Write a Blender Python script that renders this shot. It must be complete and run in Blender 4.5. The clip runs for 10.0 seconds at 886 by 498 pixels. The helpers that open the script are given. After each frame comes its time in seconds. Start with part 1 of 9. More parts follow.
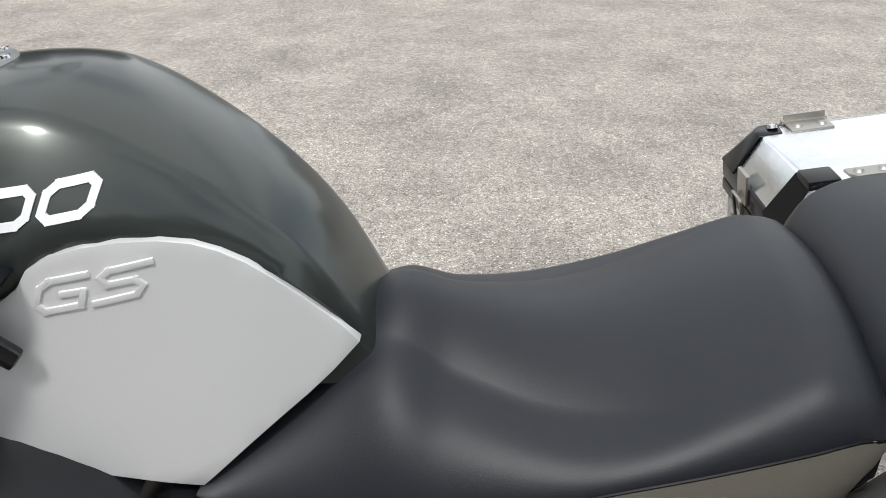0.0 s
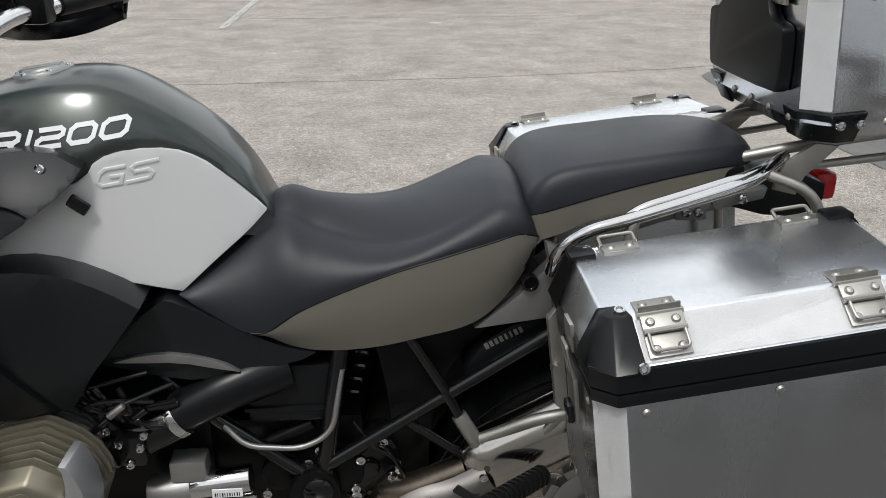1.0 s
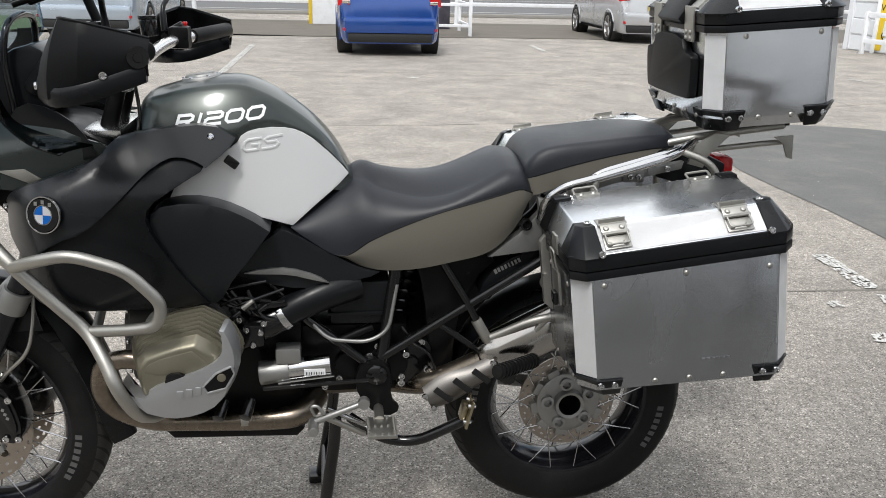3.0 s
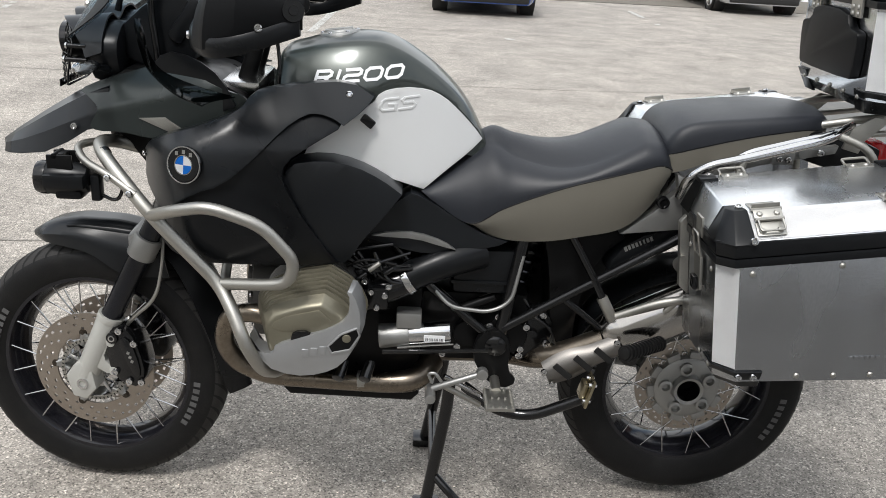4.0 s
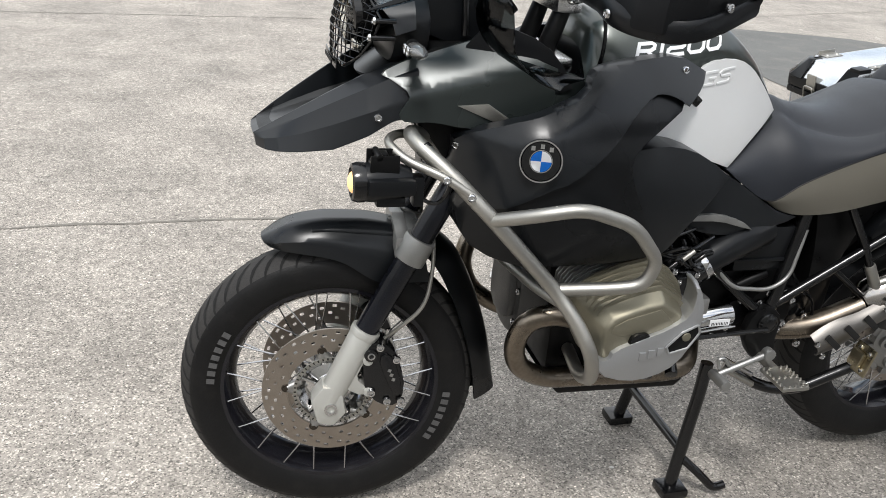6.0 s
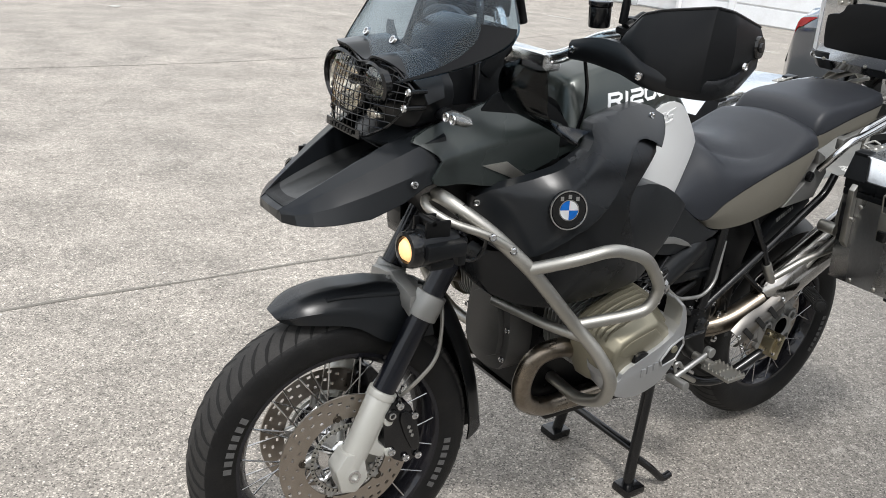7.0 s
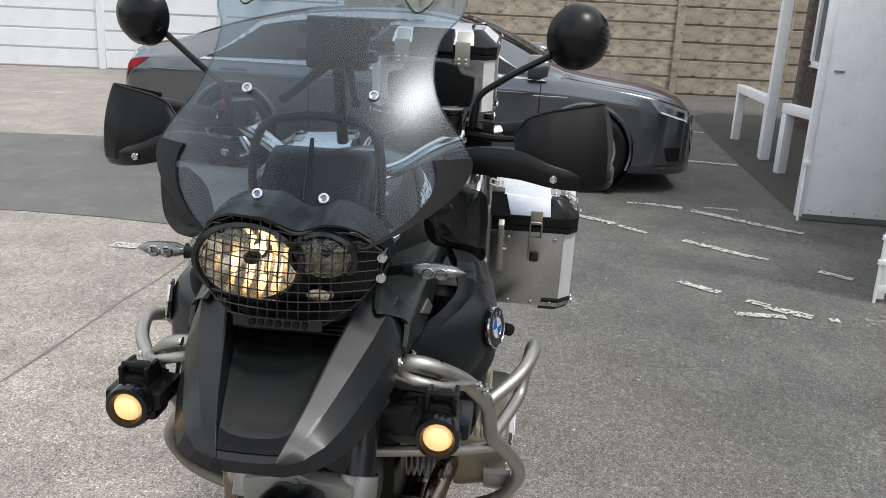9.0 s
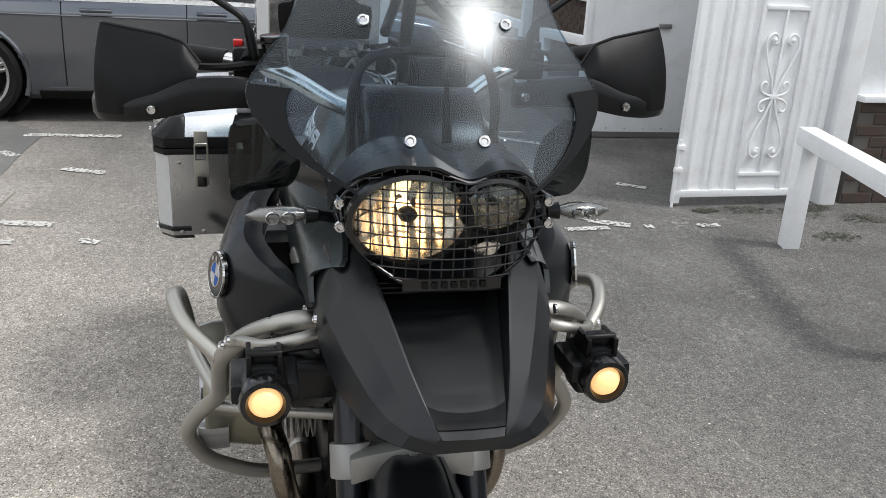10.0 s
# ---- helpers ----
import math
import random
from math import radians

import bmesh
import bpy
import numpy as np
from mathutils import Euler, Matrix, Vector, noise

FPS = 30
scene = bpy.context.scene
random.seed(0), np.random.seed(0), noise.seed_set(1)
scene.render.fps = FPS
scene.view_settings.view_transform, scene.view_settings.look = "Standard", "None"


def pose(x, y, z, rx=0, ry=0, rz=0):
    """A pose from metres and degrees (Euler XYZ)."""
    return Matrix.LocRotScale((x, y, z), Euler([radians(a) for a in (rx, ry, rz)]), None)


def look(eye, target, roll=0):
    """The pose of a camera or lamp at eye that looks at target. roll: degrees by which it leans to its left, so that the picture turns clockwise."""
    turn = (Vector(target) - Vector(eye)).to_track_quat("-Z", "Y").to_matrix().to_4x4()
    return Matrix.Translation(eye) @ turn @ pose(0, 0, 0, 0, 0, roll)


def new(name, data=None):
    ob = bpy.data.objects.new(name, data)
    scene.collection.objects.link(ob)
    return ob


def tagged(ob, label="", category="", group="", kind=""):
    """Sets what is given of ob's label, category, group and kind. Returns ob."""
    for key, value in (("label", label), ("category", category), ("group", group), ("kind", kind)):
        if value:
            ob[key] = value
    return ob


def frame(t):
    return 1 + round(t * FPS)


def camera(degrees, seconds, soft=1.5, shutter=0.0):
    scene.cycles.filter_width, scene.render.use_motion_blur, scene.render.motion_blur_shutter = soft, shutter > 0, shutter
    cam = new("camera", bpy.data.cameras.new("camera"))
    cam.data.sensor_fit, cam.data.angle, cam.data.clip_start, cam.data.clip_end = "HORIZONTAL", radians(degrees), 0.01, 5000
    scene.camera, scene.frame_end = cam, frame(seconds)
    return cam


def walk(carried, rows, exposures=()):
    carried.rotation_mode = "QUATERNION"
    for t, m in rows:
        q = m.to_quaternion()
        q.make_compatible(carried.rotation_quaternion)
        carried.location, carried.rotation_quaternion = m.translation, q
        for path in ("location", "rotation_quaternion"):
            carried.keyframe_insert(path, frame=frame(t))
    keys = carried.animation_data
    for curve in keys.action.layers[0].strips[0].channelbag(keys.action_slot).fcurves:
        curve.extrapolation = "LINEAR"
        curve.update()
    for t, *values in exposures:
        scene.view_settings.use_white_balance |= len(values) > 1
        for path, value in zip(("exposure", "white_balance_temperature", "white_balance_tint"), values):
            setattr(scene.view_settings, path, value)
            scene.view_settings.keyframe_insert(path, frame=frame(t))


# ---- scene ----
cam = camera(54.3, 10.0, 0.9)
PATH = [
    (0, (1.041, -0.686, 1.401), (0.94, 1.065, 0.439), -0.4),
    (0.3, (1.184, -0.919, 1.405), (1.257, 0.879, 0.531), -0.8),
    (0.5, (1.203, -1.053, 1.436), (1.326, 0.756, 0.592), -0.2),
    (1, (1.096, -1.405, 1.44), (1.266, 0.44, 0.687), 0.2),
    (1.5, (1.008, -1.697, 1.488), (1.219, 0.18, 0.83), 0.2),
    (2, (1.005, -1.94, 1.492), (1.201, -0.039, 0.902), 0.4),
    (2.2, (1.003, -2.014, 1.51), (1.193, -0.115, 0.913), -0.5),
    (3.3, (0.871, -2.084, 1.436), (1.139, -0.213, 0.781), 2.0),
    (3.5, (0.908, -2.069, 1.445), (1.093, -0.199, 0.762), 2.1),
    (4, (0.77, -2.019, 1.444), (0.856, -0.153, 0.729), 3.5),
    (4.5, (0.517, -1.921, 1.443), (0.531, -0.076, 0.671), 3.5),
    (5, (0.297, -1.829, 1.421), (0.382, -0.007, 0.601), 4.5),
    (5.5, (0.027, -1.69, 1.408), (0.318, 0.1, 0.564), 5.2),
    (5.7, (-0.09, -1.667, 1.413), (0.306, 0.104, 0.573), 5.4),
    (6.8, (-0.699, -1.516, 1.473), (0.238, 0.057, 0.668), 5.2),
    (7, (-0.8, -1.443, 1.463), (0.294, 0.061, 0.728), 5.5),
    (7.5, (-1.003, -1.244, 1.487), (0.48, -0.071, 0.835), 5.3),
    (8, (-1.187, -0.978, 1.537), (0.555, -0.17, 0.979), 3.9),
    (8.5, (-1.175, -0.655, 1.551), (0.69, -0.141, 1.043), 2.9),
    (9, (-1.156, -0.344, 1.522), (0.753, -0.162, 0.955), 3.0),
    (9.5, (-1.155, -0.022, 1.504), (0.724, -0.147, 0.831), 2.9),
    (10, (-1.029, 0.265, 1.476), (0.798, -0.186, 0.799), 3.3),
]
walk(cam, [(t, look(eye, target, roll)) for t, eye, target, roll in PATH], [(0.0, 0.18), (0.5, -0.01), (1.0, -0.05), (2.0, 0.05), (3.5, 0.28), (4.5, 0.32), (7.0, 0.42), (8.0, 0.28), (8.5, 0.14), (10.0, 0.22)])

# ---- light ----
world = bpy.data.worlds.new("sky")
scene.world = world
world.use_nodes = True
wn, wl = world.node_tree.nodes, world.node_tree.links
wn.clear()
SUN_EL, SUN_AZ = radians(60), radians(204)          # height, and the compass angle the light comes from
sky = wn.new("ShaderNodeTexSky")
sky.sky_type, sky.sun_disc = "NISHITA", False
sky.sun_elevation, sky.sun_rotation = SUN_EL, SUN_AZ
sky.air_density, sky.dust_density = 1.2, 2.0
tc = wn.new("ShaderNodeTexCoord")
mp = wn.new("ShaderNodeMapping")
mp.inputs["Scale"].default_value = (1.0, 1.0, 2.2)
cl = wn.new("ShaderNodeTexNoise")
cl.inputs["Scale"].default_value, cl.inputs["Detail"].default_value = 2.6, 7.0
cr = wn.new("ShaderNodeValToRGB")
cr.color_ramp.elements[0].position, cr.color_ramp.elements[1].position = 0.33, 0.52
mixc = wn.new("ShaderNodeMixRGB")
mixc.inputs[2].default_value = (9.6, 9.8, 10.0, 1)
bg = wn.new("ShaderNodeBackground")
bg.inputs["Strength"].default_value = 0.135
wo = wn.new("ShaderNodeOutputWorld")
wl.new(tc.outputs["Generated"], mp.inputs[0]); wl.new(mp.outputs[0], cl.inputs["Vector"])
wl.new(cl.outputs["Fac"], cr.inputs[0]); wl.new(cr.outputs[0], mixc.inputs[0])
wl.new(sky.outputs[0], mixc.inputs[1]); wl.new(mixc.outputs[0], bg.inputs[0]); wl.new(bg.outputs[0], wo.inputs[0])
sun_data = bpy.data.lights.new("sun", "SUN")
sun_data.energy, sun_data.angle, sun_data.color = 2.0, radians(11), (1.0, 0.98, 0.955)
sun = new("sun", sun_data)
sun_from = Vector((math.sin(SUN_AZ) * math.cos(SUN_EL), math.cos(SUN_AZ) * math.cos(SUN_EL), math.sin(SUN_EL)))
sun.matrix_world = look(tuple(sun_from * 30), (0, 0, 0))


# ---- materials ----
def mat(name, base, rough=0.5, metal=0.0, var=0.12, scale=6.0, fine=180.0, bump=0.0, rvar=0.08, coat=0.0, spec=0.5, stretch=(1, 1, 1), dirt=None, dirt_amt=0.0):
    """A surface with broad and fine variation of colour, roughness and relief."""
    m = bpy.data.materials.new(name)
    m.use_nodes = True
    n, l = m.node_tree.nodes, m.node_tree.links
    b = n["Principled BSDF"]
    co = n.new("ShaderNodeTexCoord")
    mapp = n.new("ShaderNodeMapping")
    mapp.inputs["Scale"].default_value = stretch
    l.new(co.outputs["Object"], mapp.inputs[0])
    big, small = n.new("ShaderNodeTexNoise"), n.new("ShaderNodeTexNoise")
    big.inputs["Scale"].default_value, big.inputs["Detail"].default_value = scale, 5
    small.inputs["Scale"].default_value, small.inputs["Detail"].default_value = fine, 3
    l.new(mapp.outputs[0], big.inputs["Vector"]); l.new(mapp.outputs[0], small.inputs["Vector"])
    add = n.new("ShaderNodeMath"); add.operation = "ADD"
    l.new(big.outputs["Fac"], add.inputs[0]); l.new(small.outputs["Fac"], add.inputs[1])
    ramp = n.new("ShaderNodeMapRange")
    ramp.inputs["From Min"].default_value, ramp.inputs["From Max"].default_value = 0.6, 1.4
    ramp.inputs["To Min"].default_value, ramp.inputs["To Max"].default_value = 1 - var, 1 + var
    l.new(add.outputs[0], ramp.inputs["Value"])
    mul = n.new("ShaderNodeVectorMath"); mul.operation = "SCALE"
    mul.inputs[0].default_value = base[:3]
    l.new(ramp.outputs[0], mul.inputs["Scale"])
    colour = mul.outputs[0]
    if dirt:
        dn, dr, dm = n.new("ShaderNodeTexNoise"), n.new("ShaderNodeValToRGB"), n.new("ShaderNodeMixRGB")
        dn.inputs["Scale"].default_value, dn.inputs["Detail"].default_value, dn.inputs["Roughness"].default_value = scale * 2.3, 8, 0.65
        dr.color_ramp.elements[0].position, dr.color_ramp.elements[1].position = 0.5, 0.72
        dr.color_ramp.elements[1].color = (dirt_amt, dirt_amt, dirt_amt, 1)
        dm.inputs[2].default_value = (*dirt, 1)
        l.new(mapp.outputs[0], dn.inputs["Vector"]); l.new(dn.outputs["Fac"], dr.inputs[0])
        l.new(dr.outputs[0], dm.inputs[0]); l.new(colour, dm.inputs[1])
        colour = dm.outputs[0]
    l.new(colour, b.inputs["Base Color"])
    rr = n.new("ShaderNodeMapRange")
    rr.inputs["From Min"].default_value, rr.inputs["From Max"].default_value = 0.3, 0.7
    rr.inputs["To Min"].default_value, rr.inputs["To Max"].default_value = max(0.02, rough - rvar), min(1, rough + rvar)
    l.new(big.outputs["Fac"], rr.inputs["Value"]); l.new(rr.outputs[0], b.inputs["Roughness"])
    b.inputs["Metallic"].default_value = metal
    b.inputs["Specular IOR Level"].default_value = spec
    if coat:
        b.inputs["Coat Weight"].default_value, b.inputs["Coat Roughness"].default_value = coat, 0.13
    if bump:
        bp = n.new("ShaderNodeBump")
        bp.inputs["Strength"].default_value, bp.inputs["Distance"].default_value = bump, 0.002
        l.new(small.outputs["Fac"], bp.inputs["Height"]); l.new(bp.outputs[0], b.inputs["Normal"])
    return m


def glow(name, colour, power, rough=0.3):
    m = mat(name, colour, rough, 0, 0.1, 40, 200)
    b = m.node_tree.nodes["Principled BSDF"]
    b.inputs["Emission Color"].default_value, b.inputs["Emission Strength"].default_value = (*colour, 1), power
    return m


def glass(name, tint, trans=0.7, rough=0.02, low=0.04, high=0.42):
    """Thin tinted plastic or window glass: mostly clear, with a plain gloss on top."""
    m = bpy.data.materials.new(name)
    m.use_nodes = True
    n, l = m.node_tree.nodes, m.node_tree.links
    n.clear()
    tr, gl, mx, lw, fr, out = (n.new("ShaderNode" + k) for k in ("BsdfTransparent", "BsdfGlossy", "MixShader", "LayerWeight", "MapRange", "OutputMaterial"))
    tr.inputs[0].default_value = (*[c * trans for c in tint], 1)
    gl.inputs["Roughness"].default_value = rough
    lw.inputs["Blend"].default_value = 0.16
    fr.inputs["To Min"].default_value, fr.inputs["To Max"].default_value = low, high
    l.new(lw.outputs["Facing"], fr.inputs["Value"])
    l.new(fr.outputs[0], mx.inputs[0]); l.new(tr.outputs[0], mx.inputs[1]); l.new(gl.outputs[0], mx.inputs[2]); l.new(mx.outputs[0], out.inputs[0])
    return m


M_TANK = mat("green_grey_metallic_paint", (0.038, 0.045, 0.041), 0.32, 0.55, 0.06, 3, 900, 0.0, 0.03, coat=0.45)
# tank paint darkened for the nose sides, to mute the sky's highlight there
M_NOSE = mat("darkened_tank_paint", (0.026, 0.032, 0.031), 0.27, 0.25, 0.06, 3, 900, 0.0, 0.03, spec=0.5)
M_SILVER = mat("matt_silver_paint", (0.72, 0.725, 0.72), 0.34, 0.35, 0.04, 3, 1200, 0.03, 0.04, coat=0.15)
M_SATIN = mat("satin_black_plastic", (0.0055, 0.0061, 0.0070), 0.29, 0, 0.15, 5, 900, 0.0, 0.05, spec=0.25)
M_PANEL = mat("satin_blue_black_bodywork", (0.0080, 0.0093, 0.0110), 0.30, 0, 0.12, 4, 900, 0.01, 0.05, spec=0.34)
M_GRAIN = mat("grained_black_plastic", (0.0045, 0.0048, 0.0054), 0.40, 0, 0.2, 6, 1000, 0.06, 0.05, spec=0.15)
M_BLACK = mat("black_enamel", (0.004, 0.0041, 0.0045), 0.17, 0, 0.15, 8, 300, 0.02, 0.06, spec=0.5)
M_DARK = mat("dull_black_casting", (0.0048, 0.0048, 0.005), 0.36, 0.0, 0.3, 20, 800, 0.0, 0.1, spec=0.17)
M_SEAT = mat("dark_grey_vinyl", (0.0115, 0.0132, 0.0175), 0.43, 0, 0.10, 6, 1300, 0.16, 0.05, spec=0.36)
M_SKIRT = mat("taupe_vinyl", (0.150, 0.140, 0.115), 0.55, 0, 0.05, 6, 1300, 0.25, 0.04)
M_STEEL = mat("brushed_stainless_tube", (0.40, 0.39, 0.36), 0.46, 1.0, 0.10, 9, 500, 0.08, 0.06)
M_CHROME = mat("polished_steel", (0.58, 0.58, 0.58), 0.09, 1.0, 0.06, 12, 400, 0.02, 0.04)
M_ALU = mat("worn_sheet_aluminium", (0.45, 0.46, 0.475), 0.25, 1.0, 0.12, 5, 260, 0.05, 0.10, stretch=(1, 1, 0.35), dirt=(0.42, 0.42, 0.425), dirt_amt=0.5)
M_CASE = mat("polished_sheet_aluminium", (0.60, 0.61, 0.625), 0.15, 1.0, 0.10, 5, 260, 0.03, 0.07, dirt=(0.46, 0.46, 0.465), dirt_amt=0.35)
M_ALUTOP = mat("bright_sheet_aluminium", (0.74, 0.76, 0.78), 0.27, 1.0, 0.07, 4, 240, 0.04, 0.08, dirt=(0.50, 0.52, 0.55), dirt_amt=0.4)
M_REFL = mat("white_reflective_tape", (0.88, 0.88, 0.88), 0.4, 0, 0.05, 30, 500, 0.2, 0.05)
M_BAR = mat("bright_anodised_bar", (0.74, 0.74, 0.73), 0.24, 1.0, 0.06, 15, 600, 0.05, 0.05)
M_CAST = mat("cast_grey_alloy", (0.33, 0.33, 0.32), 0.42, 0.85, 0.1, 15, 600, 0.2, 0.06)
M_SHIELD = mat("dull_heat_shield_steel", (0.20, 0.19, 0.178), 0.45, 1.0, 0.12, 9, 500, 0.1, 0.06)
M_GOLD = mat("magnesium_gold_cover", (0.215, 0.200, 0.150), 0.42, 0.7, 0.10, 10, 700, 0.12, 0.06)
M_GUARD = mat("satin_silver_protector", (0.40, 0.405, 0.41), 0.40, 0.75, 0.06, 10, 800, 0.08, 0.05)
M_HEAD = mat("heat_tinted_pipe", (0.21, 0.18, 0.145), 0.30, 1.0, 0.2, 7, 120, 0.05, 0.1, dirt=(0.10, 0.08, 0.06), dirt_amt=0.5)
M_DISC = mat("drilled_disc_steel", (0.36, 0.32, 0.28), 0.33, 1.0, 0.1, 30, 500, 0.05, 0.05)
M_BRIDGE = mat("grey_cast_fork_bridge", (0.30, 0.30, 0.29), 0.42, 0.6, 0.08, 12, 700, 0.06, 0.05)
M_FORK = mat("light_grey_fork_paint", (0.47, 0.47, 0.44), 0.38, 0.4, 0.05, 10, 900, 0.05, 0.04)
M_STANCH = mat("dark_blue_black_anodised", (0.006, 0.007, 0.011), 0.20, 0.2, 0.1, 8, 400, 0.02, 0.05)
M_TREAD = mat("dusty_tyre_tread", (0.026, 0.025, 0.024), 0.7, 0, 0.25, 14, 300, 0.3, 0.08, spec=0.3, dirt=(0.05, 0.047, 0.043), dirt_amt=0.35)
M_TYRE = mat("black_tyre_rubber", (0.007, 0.007, 0.0072), 0.5, 0, 0.25, 12, 260, 0.25, 0.08, spec=0.2, dirt=(0.02, 0.019, 0.017), dirt_amt=0.3)
M_RIM = mat("gloss_black_rim", (0.010, 0.010, 0.013), 0.12, 0.2, 0.1, 8, 300, 0.0, 0.04)
M_RED = mat("red_lens_plastic", (0.5, 0.01, 0.012), 0.15, 0, 0.1, 20, 200)
M_BLUE = mat("blue_enamel", (0.012, 0.17, 0.62), 0.15, 0, 0.03, 20, 200)
M_WHITE = mat("white_enamel", (0.78, 0.79, 0.80), 0.2, 0, 0.03, 20, 200)
M_WPAINT = mat("white_gate_paint", (0.82, 0.835, 0.85), 0.45, 0, 0.06, 3, 90, 0.1, 0.08, dirt=(0.5, 0.48, 0.44), dirt_amt=0.25)
M_SILENCER = mat("polished_silencer_steel", (0.42, 0.40, 0.375), 0.16, 1.0, 0.08, 12, 400, 0.02, 0.05)
M_ZINC = mat("yellow_zinc_plate", (0.40, 0.35, 0.24), 0.32, 1.0, 0.12, 20, 300)
M_ENGINE = mat("grey_sand_cast_engine", (0.085, 0.083, 0.080), 0.5, 0.5, 0.2, 18, 500, 0.2, 0.08)
M_LAMP = glow("lit_amber_lens", (1.0, 0.58, 0.25), 0.70)
M_BULB = glow("lit_headlamp_bulb", (1.0, 0.62, 0.28), 8.5)
M_REFLECTOR = mat("faceted_reflector", (0.80, 0.76, 0.68), 0.24, 1.0, 0.25, 40, 260, 0.12, 0.06, stretch=(1, 2.2, 0.5))
M_LENS = glass("clear_lamp_lens", (0.97, 0.96, 0.93), 0.95)
M_SIDELENS = mat("grey_clear_indicator_lens", (0.17, 0.175, 0.18), 0.16, 0.5, 0.3, 80, 400, 0.2, 0.05)
M_SCREEN = glass("smoked_windscreen", (0.78, 0.88, 0.95), 0.80, 0.30, 0.012)
M_SMOKE = glass("dark_smoked_deflector", (0.50, 0.56, 0.58), 0.42, 0.05, 0.02, 0.20)
M_CLEAR = glass("greenish_clear_spoiler", (0.93, 0.95, 0.86), 0.93)


# ---- shapes ----
def lerp_table(table, x):
    """Smooth value of a short table of (x, value), flat beyond its ends."""
    if x <= table[0][0]:
        return table[0][1]
    for i in range(len(table) - 1):
        (x0, a), (x1, b) = table[i], table[i + 1]
        if x <= x1:
            pa = table[i - 1] if i else (2 * x0 - x1, 2 * a - b)
            pb = table[i + 2] if i + 2 < len(table) else (2 * x1 - x0, 2 * b - a)
            u, h = (x - x0) / (x1 - x0), x1 - x0
            ma, mb = (b - pa[1]) / (x1 - pa[0]) * h, (pb[1] - a) / (pb[0] - x0) * h
            lim = 3 * abs(b - a)
            ma, mb = max(-lim, min(lim, ma)), max(-lim, min(lim, mb))
            return (2 * u**3 - 3 * u**2 + 1) * a + (u**3 - 2 * u**2 + u) * ma + (3 * u**2 - 2 * u**3) * b + (u**3 - u**2) * mb
    return table[-1][1]


def line_table(table, x):
    return float(np.interp(x, [t[0] for t in table], [t[1] for t in table]))


def soften(bm, width, segments=2, angle=32):
    if width > 0:
        es = [e for e in bm.edges if len(e.link_faces) == 2 and e.calc_face_angle(0) > radians(angle)]
        if es:
            bmesh.ops.bevel(bm, geom=es, offset=width, segments=segments, profile=0.6, affect="EDGES", clamp_overlap=True)
    return bm


def box(x0, x1, y0, y1, z0, z1, bev=0.0, seg=2):
    bm = bmesh.new()
    bmesh.ops.create_cube(bm, size=1, matrix=Matrix.LocRotScale(((x0 + x1) / 2, (y0 + y1) / 2, (z0 + z1) / 2), None, (abs(x1 - x0), abs(y1 - y0), abs(z1 - z0))))
    return soften(bm, bev, seg)


def turn_to(p0, p1):
    d = Vector(p1) - Vector(p0)
    return Matrix.Translation((Vector(p0) + Vector(p1)) / 2) @ d.to_track_quat("Z", "X").to_matrix().to_4x4(), d.length


def cyl(p0, p1, r, r2=None, seg=20, bev=0.0):
    bm = bmesh.new()
    m, d = turn_to(p0, p1)
    bmesh.ops.create_cone(bm, cap_ends=True, segments=seg, radius1=r, radius2=r if r2 is None else r2, depth=d, matrix=m)
    return soften(bm, bev, 2, 50)


def rounded(pts, fillet=0.03, n=5):
    """A path of straight runs with round bends."""
    pts = [Vector(p) for p in pts]
    out = [pts[0]]
    for a, b, c in zip(pts, pts[1:], pts[2:]):
        d = min(fillet, (a - b).length * 0.48, (c - b).length * 0.48)
        p, q = b + (a - b).normalized() * d, b + (c - b).normalized() * d
        for i in range(n + 1):
            u = i / n
            out.append((1 - u) ** 2 * p + 2 * u * (1 - u) * b + u * u * q)
    return out + [pts[-1]]


def tube(pts, r, fillet=0.03, seg=12, n=5, caps=True):
    path = rounded(pts, fillet, n)
    bm = bmesh.new()
    rings, up = [], None
    for i, p in enumerate(path):
        t = (path[min(i + 1, len(path) - 1)] - path[max(i - 1, 0)]).normalized()
        if up is None:
            up = t.orthogonal().normalized()
        up = (up - t * up.dot(t)).normalized()
        side = t.cross(up)
        rad = r(i / (len(path) - 1)) if callable(r) else r
        rings.append([bm.verts.new(p + rad * (math.cos(a) * up + math.sin(a) * side)) for a in (2 * math.pi * k / seg for k in range(seg))])
    for a, b in zip(rings, rings[1:]):
        for k in range(seg):
            bm.faces.new((a[k], a[(k + 1) % seg], b[(k + 1) % seg], b[k]))
    if caps:
        bm.faces.new(rings[0][::-1]); bm.faces.new(rings[-1])
    return bm


def lathe(profile, origin=(0, 0, 0), axis=(0, 1, 0), seg=48, closed=False):
    """Turn a profile of (radius, distance along the axis) round the axis."""
    bm = bmesh.new()
    q = Vector(axis).to_track_quat("Z", "X").to_matrix().to_4x4()
    m = Matrix.Translation(origin) @ q
    rings = []
    for k in range(seg):
        a = 2 * math.pi * k / seg
        rings.append([bm.verts.new(m @ Vector((r * math.cos(a), r * math.sin(a), h))) for r, h in profile])
    n = len(profile)
    for k in range(seg):
        a, b = rings[k], rings[(k + 1) % seg]
        for i in range(n if closed else n - 1):
            j = (i + 1) % n
            bm.faces.new((a[i], b[i], b[j], a[j]))
    bmesh.ops.remove_doubles(bm, verts=bm.verts, dist=1e-6)
    bmesh.ops.recalc_face_normals(bm, faces=bm.faces)
    return bm


